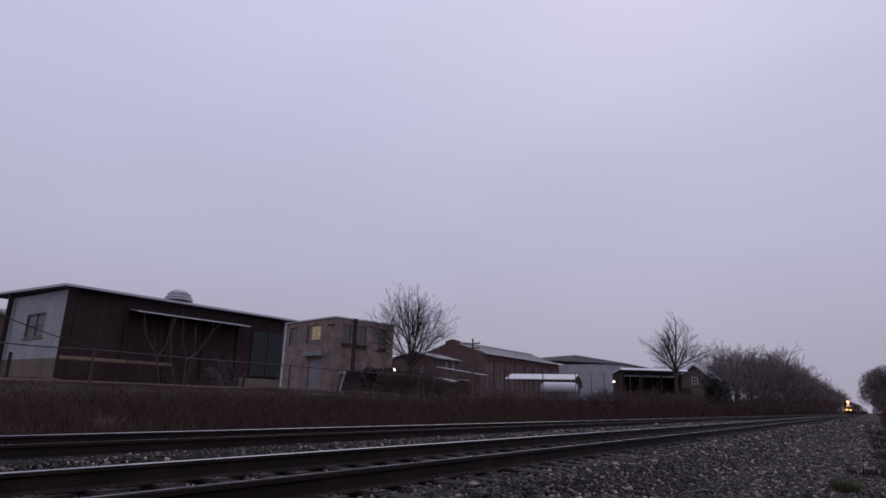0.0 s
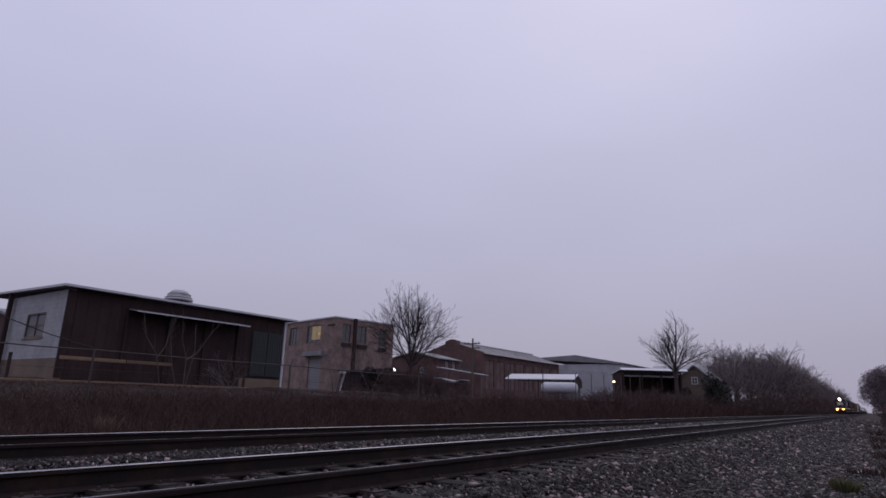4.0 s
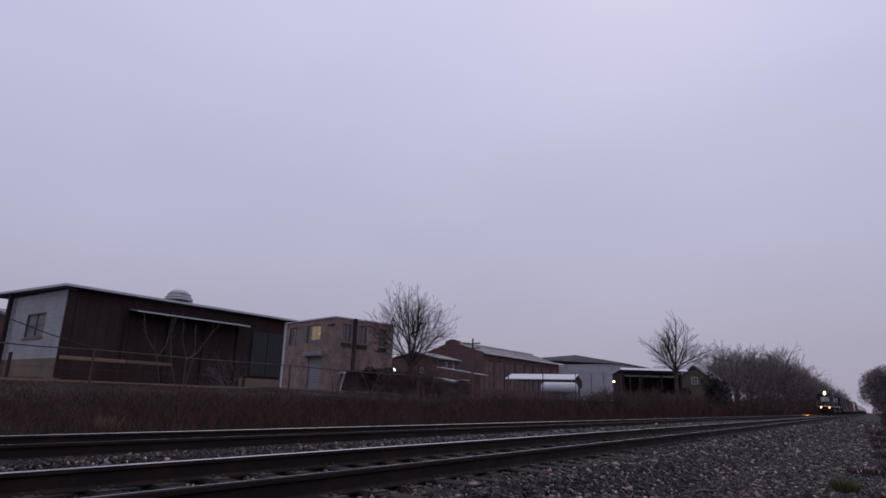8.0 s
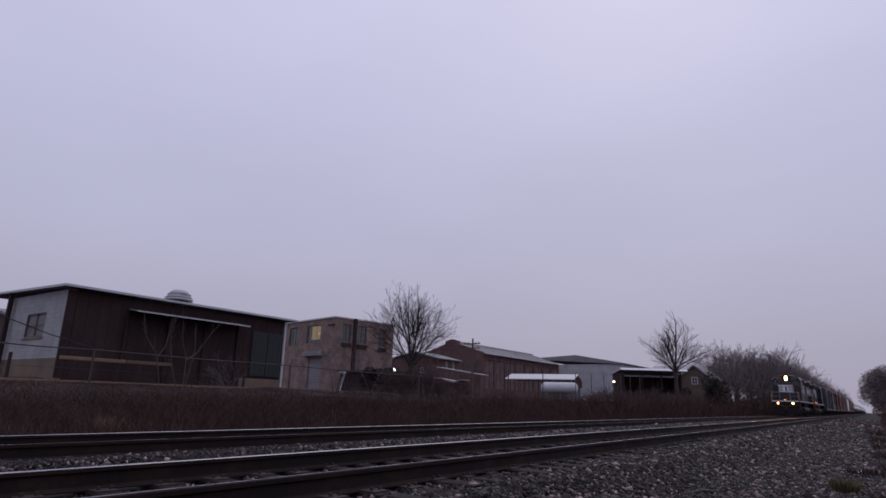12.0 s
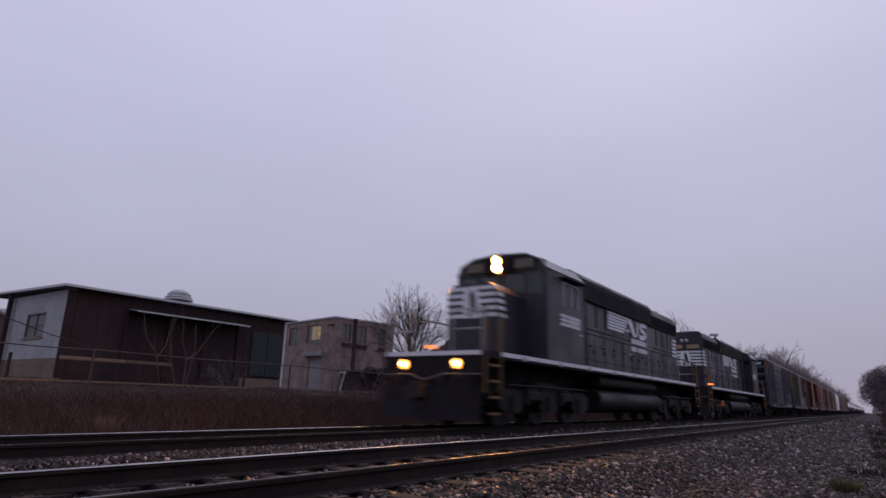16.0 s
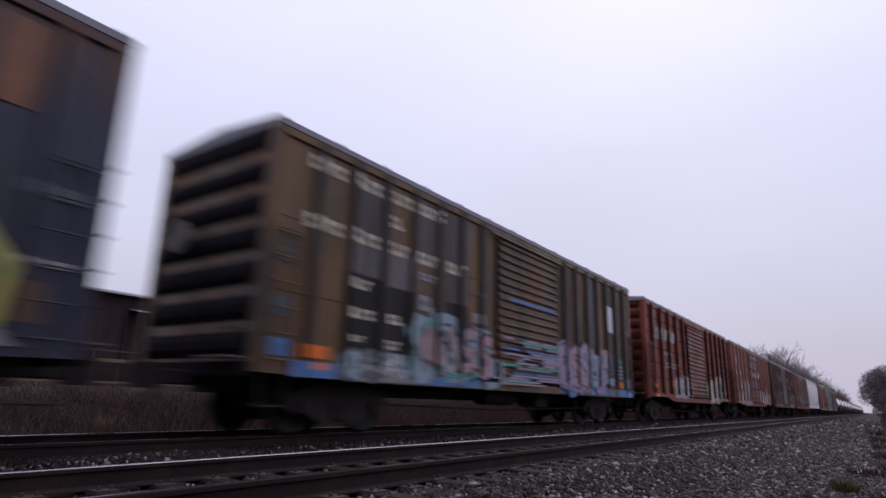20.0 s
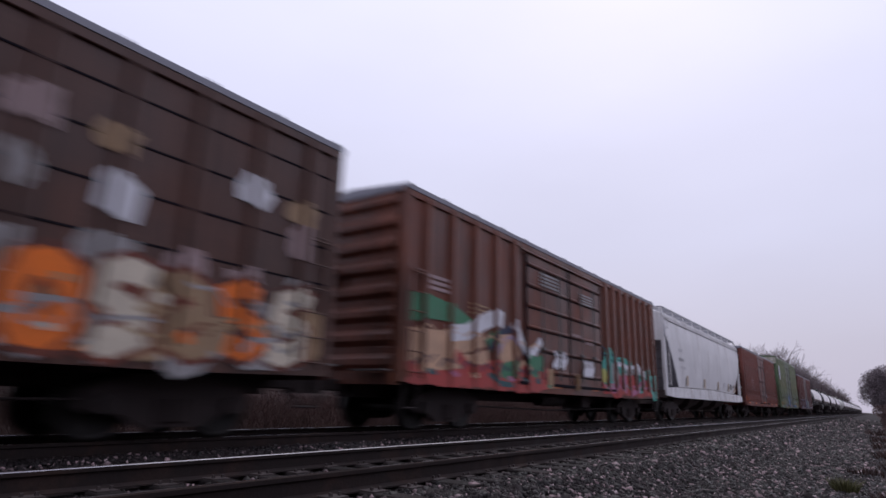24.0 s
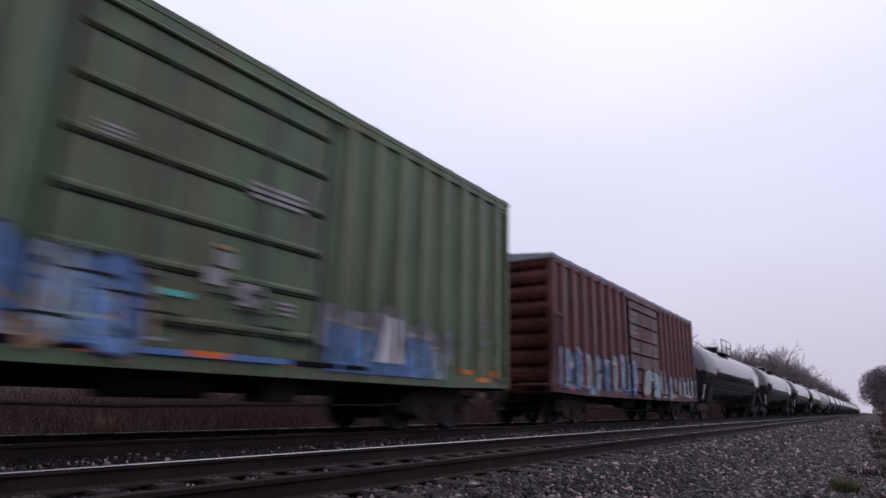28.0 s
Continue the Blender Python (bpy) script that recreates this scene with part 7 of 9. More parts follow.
def marks_rust(p, H):
    for k in range(5):
        z = 3.36 + k * 0.1
        p.rect(-6.9 + 0.05 * k, -5.6 + 0.03 * k, z, z + 0.062, M_PALE_P)
    p.poly([(-5.5, 3.36), (-5.15, 3.36), (-4.75, 3.84), (-5.3, 3.86)], M_PALE_P)
    p.poly([(-4.95, 3.36), (-4.6, 3.36), (-4.45, 3.84), (-4.7, 3.84)], M_PALE_P)
    p.blob(-4.05, 3.6, 0.3, 0.25, M_PALE_P, random.Random(5), 16, 0.06, 0.6, 0.25)
    p.bars(-5.5, -4.4, 2.72, 2.92, 1, M_GREY_PAINT, 0.3, 2)
    p.bars(-5.5, -3.6, 2.2, 2.46, 2, M_GREY_PAINT, 0.5, 3)
    p.rect(-7.35, -6.75, 1.36, 1.50, M_FLAP)
    p.rect(-7.3, -6.8, 1.55, 1.68, M_OCHRE)
    p.bars(-4.9, -4.2, 1.4, 1.75, 3, M_FLAP, 0.55, 5, chop=False)
    p.piece(-4.1, -1.5, 0.98, 1.95, [M_PALE_P, M_GREY_PAINT], M_GREY_PAINT, M_BLACK_P, 4, 3, (M_PALE_P, M_PALE_P), 0.3)
    p.bars(-0.9, -0.3, 2.3, 4.2, 5, M_DIM_ROSE_P, 0.7, 9)
    p.piece(2.5, 4.9, 0.92, 2.2, [M_CREAM, M_PALE_P, M_CREAM], M_TAN_P, M_PALE_P, 7, 3, (M_CREAM, M_CREAM, M_PALE_P), 0.4)
    r = random.Random(58)
    for y, z, a, b, m in ((4.75, 2.05, 0.40, 0.26, M_PEACH_P), (5.35, 2.16, 0.42, 0.22, M_PALE_P), (5.95, 2.05, 0.34, 0.26, M_DUSTY_P), (4.8, 1.5, 0.42, 0.42, M_PALE_P), (5.5, 1.30, 0.5, 0.30, M_KHAKI_P),
                          (6.05, 1.28, 0.36, 0.28, M_KHAKI_P), (4.85, 1.08, 0.4, 0.16, M_DUSTY_P)):
        p.blob(y, z, a, b, m, r, 14, 0.24)
    p.rect(5.62, 6.12, 1.42, 2.06, M_BLACK_P)
    for k in range(4):
        p.rect(5.60 + 0.05 * (k % 2), 6.06, 1.50 + 0.13 * k, 1.55 + 0.13 * k, M_PALE_P)
    p.rect(5.22, 5.66, 1.80, 2.10, M_LIME_P)
    p.rect(5.12, 5.52, 1.52, 1.76, M_WHITE)
    for pts, m in (([(4.5, 1.2), (4.62, 1.7), (4.9, 1.95), (5.1, 1.6), (4.95, 1.2)], M_NAVY_P), ([(5.2, 1.0), (5.5, 1.15), (5.9, 1.05), (6.2, 1.2)], M_GREEN_P), ([(4.6, 2.2), (5.1, 2.3), (5.7, 2.26)], M_YELLOW_P)):
        p.stroke(pts, 0.08, 0.05, m)
    p.blob(1.9, 1.6, 0.5, 0.35, M_GREEN_P, random.Random(4), 12)
    p.rect(1.5, 2.2, 1.30, 1.42, M_FLAP)
    p.bars(6.4, 7.1, 1.35, 1.9, 4, M_ROSE_P, 0.6, 12, chop=False)
    p.rect(6.6, 7.1, 1.42, 1.56, M_FLAP)
    p.bars(5.5, 6.1, 2.3, 3.4, 4, M_DIM_ROSE_P, 0.7, 11, chop=False)


def marks_brown(p, H):
    p.stroke([(-7.2, 4.05), (-6.9, 4.0), (-6.5, 3.85), (-6.3, 3.7)], 0.12, 0.3, M_PALE_P)
    p.stroke([(-7.1, 3.6), (-6.7, 3.75), (-6.3, 3.55)], 0.25, 0.3, M_PALE_P)
    p.stroke([(-7.2, 3.9), (-6.8, 3.8), (-6.4, 3.65)], 0.1, 0.16, M_ROSE_P)
    p.bars(-7.15, -6.55, 2.72, 3.06, 1, M_WHITE, 0.15, 3)
    p.bars(-7.1, -6.5, 2.35, 2.6, 1, M_DIM_ROSE_P, 0.2, 4)
    p.bars(-5.9, -5.1, 2.75, 3.12, 1, M_WHITE, 0.15, 4)
    p.bars(-5.7, -5.0, 2.32, 2.6, 1, M_PALE_P, 0.2, 5)
    r = random.Random(61)
    for k in range(15):
        y = -6.0 + 0.29 * k
        p.blob(y, 1.3 + 0.1 * (k % 3), 0.42, 0.42, (M_PALE_P, M_ROSE_P, M_PALE_BLUE_P, M_PALE_P, M_PALE_ROSE)[k % 5], r, 13, 0.22)
    for k in range(8):
        y = -5.8 + 0.48 * k
        p.blob(y, 1.85 + 0.22 * (k % 3), 0.36, 0.26, (M_ROSE_P, M_PALE_P, M_PALE_ROSE, M_TAN_P)[k % 4], r, 12, 0.28)
    p.piece(-6.0, -1.7, 1.0, 2.2, [M_PALE_P, M_PEACH_P, M_WHITE, M_PALE_P, M_PALE_ROSE], M_DIM_ROSE_P, M_WHITE, 6, 7, (), 0.30)
    for z, m in ((1.15, M_TAN_P), (1.38, M_WHITE), (1.62, M_PALE_P), (1.88, M_WHITE), (2.1, M_ROSE_P)):
        p.rect(-7.15, -6.65, z, z + 0.2, m, 0.04, 5)
    p.blob(-4.6, 1.6, 0.2, 0.2, M_FLAP, r, 10)
    p.stroke([(-2.7, 2.0), (-2.3, 1.75), (-1.9, 1.75)], 0.18, 0.22, M_TAN_P)
    p.poly([(-2.4, 1.05), (-1.68, 1.05), (-1.62, 1.72), (-2.1, 1.8)], M_FLAP, name="graffiti")
    p.stroke([(-2.9, 1.25), (-2.5, 1.2), (-2.1, 1.28)], 0.1, 0.06, M_PALE_P)
    p.bars(-3.6, -2.9, 2.35, 2.75, 4, M_DIM_ROSE_P, 0.4, 6, chop=False)
    p.piece(-3.9, -2.5, 1.6, 2.5, [M_PALE_P], M_PALE_P, M_GREY_PAINT, 8, 2, (M_PALE_P,))
    p.rect(-2.1, -1.7, 2.45, 2.70, M_WHITE)
    p.rect(-2.25, -1.8, 2.02, 2.25, M_PALE_P)
    p.rect(-1.0, 0.6, 3.05, 3.10, M_CREAM)
    p.rect(-0.9, 0.5, 2.95, 3.00, M_CREAM)
    p.stroke([(2.0, 3.4), (2.25, 3.2), (2.5, 3.1)], 0.16, 0.36, M_PALE_P)
    p.stroke([(2.1, 3.0), (2.4, 3.05), (2.6, 3.3)], 0.2, 0.2, M_WHITE)
    # blocks of pale paint between the posts
    for k, y in enumerate((2.1, 3.05, 4.2, 5.35, 6.5)):
        top = (1.80, 1.78, 1.70, 1.92, 1.62)[k]
        p.poly([(y, 1.08), (y + 0.78, 1.08), (y + 0.80, top), (y + 0.05, top + 0.05)], (M_PALE_P, M_PALE_P, M_CREAM, M_PALE_BLUE_P, M_TAN_P)[k], name="graffiti")
        p.blob(y + 0.4, top + 0.05, 0.34, 0.16, M_PALE_P, r, 11, 0.3)
        p.stroke([(y + 0.15, 1.2), (y + 0.35, 1.6), (y + 0.6, 1.3)], 0.09, 0.05, (M_GREY_PAINT, M_TAN_P)[k % 2])
        p.blob(y + 0.55, 1.25, 0.16, 0.12, (M_TAN_P, M_WHITE, M_FLAP, M_WHITE, M_FLAP)[k], r, 9, 0.3)
    p.blob(5.7, 2.05, 0.22, 0.3, M_PALE_P, r, 11, 0.3)
    p.rect(1.75, 2.1, 1.15, 1.6, M_FLAP)
    p.rect(7.1, 7.4, 1.2, 1.7, M_TAN_P)


def marks_tagged(p, H):
    p.bars(-7.2, -2.4, 3.62, 4.1, 1, M_TAN_P, 0.15, 3)
    p.stroke([(-7.6, 1.6), (-7.3, 2.9), (-6.7, 2.5), (-7.0, 1.8), (-6.5, 1.2)], 0.3, 0.3, M_PALE_P)
    p.stroke([(-7.5, 1.7), (-7.25, 2.6), (-6.8, 2.4)], 0.14, 0.1, M_BLACK_P)
    # flaking pale paint between the posts
    r = random.Random(31)
    for y0, n in ((-7.3, 6), (2.1, 6)):
        for k in range(n):
            y = y0 + k * 0.97
            for j in range(4):
                z = 1.35 + j * 0.72 + r.uniform(-0.15, 0.15)
                if r.random() < 0.8:
                    p.blob(y + 0.35 + r.uniform(-0.08, 0.08), z, r.uniform(0.16, 0.32), r.uniform(0.18, 0.36), r.choice((M_PALE_P, M_WHITE, M_TAN_P, M_PALE_P, M_ROSE_P)), r, 12, 0.3)
    for k in range(7):
        p.blob(-0.9 + 0.35 * k, 1.5 + 0.35 * (k % 4), 0.3, 0.12, M_PALE_P, r, 10, 0.3)
    p.piece(-6.2, -1.6, 1.02, 2.2, [M_PALE_P, M_ROSE_P, M_TAN_P], M_DIM_ROSE_P, M_FLAP, 11, 5, (M_ROSE_P, M_PALE_P))
    p.piece(2.6, 7.6, 1.02, 2.1, [M_TAN_P, M_FLAP, M_CREAM], M_BROWN, M_PALE_P, 12, 6, (M_TAN_P, M_PALE_P))


def marks_colour(p, H):
    p.bars(-7.4, -6.6, 2.75, 3.1, 3, M_ROSE_P, 0.4, 3, chop=False)
    p.bars(-5.8, -5.0, 2.45, 2.75, 3, M_TAN_P, 0.6, 4, chop=False)
    p.bars(-2.5, -1.2, 3.65, 4.05, 4, M_PALE_P, 0.45, 2, chop=False)
    p.bars(0.2, 1.2, 3.55, 3.9, 4, M_PALE_P, 0.45, 2, chop=False)
    p.bars(-0.4, 0.3, 2.5, 2.62, 1, M_ROSE_P, 0.3, 2)
    p.bars(0.6, 1.2, 2.35, 2.47, 1, M_ROSE_P, 0.3, 3)
    r = random.Random(9)
    p.mark("graffiti")
    p.depth += 1
    for y in (-7.9, -7.1, -6.3, -5.5, -4.7, -3.9, -3.2, -2.7):
        p.blob(y, 1.2, 0.62, 0.34, M_RED_P, r, 12, 0.2)
    p.stroke([(-8.1, 2.30), (-7.3, 2.42), (-6.4, 2.38), (-5.5, 2.15)], 0.60, 0.26, M_GREEN_P)
    p.stroke([(-8.1, 1.60), (-7.2, 1.68), (-6.2, 1.78), (-5.2, 2.0)], 0.66, 0.40, M_PEACH_P)
    p.stroke([(-7.6, 1.25), (-6.6, 1.35), (-5.7, 1.45), (-5.0, 1.6)], 0.26, 0.30, M_PEACH_P)
    p.stroke([(-6.3, 1.55), (-5.8, 1.3), (-5.2, 1.15)], 0.26, 0.2, M_RED_P)
    p.stroke([(-6.6, 1.95), (-5.9, 2.05), (-5.2, 2.35), (-4.6, 2.55), (-4.3, 2.5)], 0.34, 0.40, M_WHITE)
    p.stroke([(-5.0, 1.85), (-4.7, 2.05), (-4.4, 2.05)], 0.36, 0.3, M_GREEN_P)
    p.stroke([(-4.9, 1.75), (-4.55, 2.2), (-4.2, 2.25), (-3.9, 2.0)], 0.16, 0.14, M_NAVY_P)
    p.blob(-4.15, 1.82, 0.42, 0.36, M_PEACH_P, r, 14, 0.15)
    p.stroke([(-4.6, 1.6), (-4.3, 2.0), (-3.9, 2.15), (-3.6, 1.9)], 0.12, 0.12, M_MAUVE_P)
    p.blob(-4.0, 1.36, 0.5, 0.22, M_GREEN_P, r, 12, 0.25)
    p.stroke([(-5.0, 1.2), (-4.5, 1.02), (-3.9, 1.0)], 0.14, 0.12, M_DEEP_TEAL_P)
    p.stroke([(-4.2, 2.3), (-3.7, 2.35), (-3.3, 1.95), (-3.0, 1.7)], 0.16, 0.26, M_NAVY_P)
    p.stroke([(-3.85, 2.5), (-3.55, 2.3), (-3.25, 1.95), (-3.0, 1.72)], 0.26, 0.22, M_WHITE)
    p.stroke([(-3.0, 1.75), (-2.7, 2.0), (-2.45, 2.2)], 0.24, 0.22, M_WHITE)
    p.blob(-2.85, 1.5, 0.36, 0.26, M_GREEN_P, r, 12, 0.25)
    p.blob(-2.5, 1.62, 0.22, 0.2, M_GREEN_P, r, 12, 0.25)
    p.stroke([(-3.6, 1.3), (-3.3, 1.6), (-3.0, 1.4)], 0.10, 0.12, M_PEACH_P)
    for y in (-7.4, -6.6, -5.8, -5.0, -4.2, -3.5, -2.9):
        p.stroke([(y - 0.3, 1.26), (y - 0.05, 1.44), (y + 0.15, 1.32), (y + 0.4, 1.5)], 0.06, 0.04, M_NAVY_P)
        p.stroke([(y - 0.2, 1.95), (y + 0.1, 2.08), (y + 0.35, 1.98)], 0.05, 0.04, M_PEACH_P)
        p.blob(y + 0.2, 1.15, 0.16, 0.07, (M_PINK_P, M_PEACH_P, M_DEEP_TEAL_P)[int(abs(y) * 10) % 3], r, 9, 0.3)
    p.rect(-2.05, -1.75, 0.98, 1.5, M_TAN_P)
    p.depth -= 1
    for y, z in ((-1.3, 1.75), (0.75, 1.62)):
        p.mark("graffiti")
        p.depth += 1
        for k in range(4):
            p.stroke([(y - 0.45 + 0.2 * k, z - 0.2), (y - 0.2 + 0.2 * k, z + 0.05), (y - 0.35 + 0.2 * k, z + 0.25)], 0.18, 0.12, M_WHITE)
        p.depth -= 1
    p.rect(-2.4, -1.9, 1.0, 1.08, M_GREEN_P)
    p.rect(-0.2, 0.1, 0.98, 1.45, M_OCHRE)
    p.mark("graffiti")
    p.depth += 1
    for y in (2.5, 3.3, 4.1, 4.9, 5.7, 6.5, 7.2):
        p.blob(y, 1.3, 0.6, 0.4, M_RED_P, r, 12, 0.2)
    for y, z, a, b, m in ((2.7, 1.75, 0.55, 0.62, M_TEAL_P), (4.2, 1.95, 0.7, 0.34, M_TEAL_P), (5.9, 1.5, 0.3, 0.4, M_TEAL_P), (7.5, 1.35, 0.35, 0.45, M_TEAL_P), (3.3, 1.55, 0.3, 0.4, M_PALE_P), (4.6, 1.75, 0.6, 0.12, M_PALE_P),
                          (5.6, 1.85, 0.4, 0.18, M_PALE_P), (6.4, 1.75, 0.35, 0.2, M_PALE_P), (5.6, 1.5, 0.3, 0.26, M_BLACK_P), (2.8, 1.15, 0.5, 0.14, M_PINK_P), (4.1, 1.35, 0.3, 0.3, M_PINK_P), (6.9, 1.75, 0.25, 0.25, M_TEAL_P)):
        p.blob(y, z, a, b, m, r, 12, 0.25)
    p.stroke([(4.7, 1.0), (5.6, 1.15), (6.3, 1.6)], 0.2, 0.14, M_PINK_P)
    p.stroke([(3.5, 2.0), (4.1, 1.95), (4.9, 1.9), (5.3, 2.0)], 0.16, 0.12, M_WHITE)
    p.stroke([(5.5, 2.1), (5.9, 1.95), (6.2, 1.7), (6.5, 1.62)], 0.22, 0.14, M_WHITE)
    p.blob(2.2, 1.55, 0.3, 0.22, M_YELLOW_P, r, 12, 0.25)
    p.stroke([(2.1, 2.45), (2.7, 2.35), (3.4, 2.15), (3.9, 2.1)], 0.04, 0.04, M_NAVY_P)
    p.stroke([(2.1, 2.25), (2.8, 2.12), (3.4, 1.95)], 0.04, 0.04, M_NAVY_P)
    for k, y in enumerate((2.6, 3.4, 4.2, 5.0, 5.8, 6.6, 7.2)):
        p.stroke([(y - 0.15, 1.25), (y, 1.9 - 0.06 * k), (y + 0.3, 1.85 - 0.06 * k)], 0.06, 0.05, M_BLACK_P)
        p.stroke([(y - 0.3, 1.1 + 0.02 * k), (y + 0.2, 1.3), (y + 0.5, 1.15)], 0.1, 0.06, M_PINK_P if k % 2 else M_PALE_P)
    p.depth -= 1


def marks_maroon(p, H):
    for y, z, w in ((-5.95, 2.48, 0.56), (-4.95, 2.36, 0.41), (-4.0, 2.26, 0.4)):
        p.rect(y, y + w, z, z + 0.34, M_WHITE)
        p.bars(y + 0.06, y + w - 0.06, z + 0.07, z + 0.27, 2, M_ROSE_P, 0.4, int(z * 100))
    for y, z, w in ((-5.67, 2.03, 0.32), (-5.0, 1.96, 0.41), (-4.25, 1.88, 0.32)):
        p.bars(y, y + w, z, z + 0.26, 2, M_WHITE, 0.2, int(z * 10))
    for y, z, w in ((-6.05, 1.64, 0.5), (-5.05, 1.58, 0.45), (-4.2, 1.52, 0.54)):
        p.bars(y, y + w, z, z + 0.22, 2, M_PALE_P, 0.5, chop=False)
    p.bars(-4.05, -3.7, 1.22, 1.36, 2, M_GREY_PAINT, 0.5, 6, chop=False)
    p.bars(-2.0, -1.75, 1.9, 2.2, 3, M_GREY_PAINT, 0.5, 4, chop=False)
    p.bars(-7.2, -6.4, 2.1, 2.25, 2, M_GREY_PAINT, 0.5, 5)
    p.bars(-7.4, -6.5, 1.72, 1.85, 2, M_GREY_PAINT, 0.5, 15, chop=False)
    p.rect(-7.95, -7.3, 1.24, 1.52, M_FLAP)
    p.rect(-4.1, -3.6, 1.30, 1.42, M_FLAP)
    p.rect(-6.7, -5.2, 1.1, 1.16, M_PALE_P)
    p.bars(-0.75, 0.0, 2.42, 2.5, 1, M_PALE_P, 0.1, chop=False)
    p.rect(0.1, 0.35, 2.5, 2.62, M_PALE_P)
    p.rect(0.3, 0.9, 2.32, 2.4, M_PALE_P)
    p.bars(-0.75, -0.25, 1.55, 2.0, 4, M_GREY_PAINT, 0.4, 9, chop=False)
    p.rect(0.6, 0.95, 1.7, 1.86, M_PALE_P)
    p.bars(1.1, 1.4, 1.55, 1.85, 3, M_GREY_PAINT, 0.4, 9, chop=False)
    p.rect(0.0, 0.2, 1.7, 1.8, M_BLACK_P)
    p.rect(-0.4, 0.1, 1.1, 1.2, M_FLAP)
    p.rect(1.2, 1.8, 1.14, 1.25, M_FLAP)
    p.rect(1.7, 2.1, 1.9, 2.2, M_BLACK_P)
    p.rect(4.4, 5.0, 1.18, 1.30, M_FLAP)
    p.rect(5.9, 6.3, 1.62, 1.9, M_PALE_P)
    p.rect(5.98, 6.22, 1.68, 1.84, M_BLACK_P)
    p.bars(6.6, 7.1, 1.4, 1.8, 3, M_GREY_PAINT, 0.45, 10)
    p.rect(7.4, 7.8, 1.3, 1.52, M_FLAP)
    p.rect(2.4, 3.0, 1.1, 1.15, M_PALE_P)
    p.rect(6.7, 7.5, 1.18, 1.22, M_PALE_P)


def marks_green(p, H):
    # the round emblem sits on a plate that bridges the posts
    r = random.Random(2)
    side, p.strips = p.strips, [(-H, H, 1.615)]
    p.mark("emblem_plate")
    p.depth += 1
    p.blob(-7.25, 4.05, 0.60, 0.66, M_WHITE, r, 26, 0.0, 1.0)
    p.stroke([(-7.25, 3.55), (-7.25, 4.55)], 0.10, 0.10, M_DIM_P)
    p.stroke([(-7.70, 4.05), (-6.80, 4.05)], 0.10, 0.10, M_DIM_P)
    for sy in (-1, 1):
        for sz in (-1, 1):
            p.blob(-7.25 + sy * 0.24, 4.05 + sz * 0.25, 0.12, 0.13, M_DUSTY_P, r, 10, 0.1)
    p.depth -= 1
    p.strips = side
    p.bars(-6.7, -6.1, 1.75, 2.6, 3, M_PALE_P, 0.35, 3)
    p.bars(-5.6, -4.9, 1.6, 2.5, 3, M_PALE_P, 0.4, 4)
    p.rect(-7.5, -6.6, 1.2, 1.36, M_FLAP)
    p.rect(-6.5, -5.8, 1.3, 1.52, M_FLAP)
    p.rect(-6.9, -6.3, 0.95, 1.08, M_PALE_P)
    p.piece(-4.8, -0.9, 0.98, 2.2, [M_BLUE_P, M_PALE_BLUE_P, M_BLUE_P], M_NAVY_P, M_MAUVE_P, 6, 6, (M_TAN_P, M_BLUE_P), 0.36)
    p.rect(-4.6, -4.0, 1.3, 1.42, M_FLAP)
    p.rect(-1.9, -1.4, 1.3, 1.42, M_FLAP)
    p.bars(0.4, 1.4, 3.34, 3.62, 3, M_PALE_P, 0.4, 3, chop=False)
    p.bars(-1.75, -1.4, 3.48, 3.66, 3, M_PALE_P, 0.4, 3, chop=False)
    p.rect(-0.02, 0.26, 2.26, 2.46, M_PALE_P)
    p.rect(-0.16, 0.14, 2.00, 2.22, M_PALE_P)
    p.rect(-0.06, 0.20, 2.50, 2.56, M_TAN_P)
    p.rect(0.36, 0.80, 1.78, 2.10, M_PALE_P)
    p.bars(0.40, 0.76, 1.82, 2.06, 3, M_GREY_PAINT, 0.5, 4)
    p.bars(1.05, 1.35, 1.72, 1.95, 3, M_PALE_P, 0.5, 5, chop=False)
    for k in range(9):
        y, z = -2.0 + 0.42 * k, 1.36 + 0.17 * ((k * 3) % 4)
        p.stroke([(y - 0.3, z), (y, z + 0.01), (y + 0.35, z - 0.01)], 0.02, 0.05, M_GRIMY_BLACK)
    p.rect(-0.92, -0.32, 1.76, 1.84, M_TEAL_P)
    p.rect(-1.4, 1.4, 1.04, 1.12, M_BLUE_P)
    p.rect(-0.25, 0.3, 1.05, 1.13, M_FLAP)
    p.rect(-1.4, -0.6, 1.2, 1.24, M_PALE_BLUE_P)
    for y, z in ((2.3, 1.95), (3.0, 2.0), (3.8, 2.15), (4.6, 2.0), (5.3, 1.9)):
        p.blob(y, z - 0.25, 0.42, 0.34, M_DUSTY_P, r, 12, 0.25)
    for y0, y1, z1, m in ((2.12, 2.62, 1.78, M_BLUE_P), (2.70, 3.30, 1.72, M_BLUE_P), (3.42, 4.10, 1.30, M_BLUE_P), (4.16, 4.86, 1.74, M_BLUE_P), (4.94, 5.30, 1.56, M_PALE_BLUE_P)):
        p.poly([(y0, 1.0), (y1, 1.0), (y1 - 0.03, z1 - 0.06), (y0 + 0.05, z1)], m, name="graffiti")
        p.stroke([(y0, z1 + 0.03), ((y0 + y1) / 2, z1 + 0.05), (y1, z1)], 0.06, 0.05, M_PALE_P)
        p.stroke([(y1 + 0.02, 1.02), (y1 + 0.03, 1.4), (y1, z1)], 0.05, 0.04, M_NAVY_P)
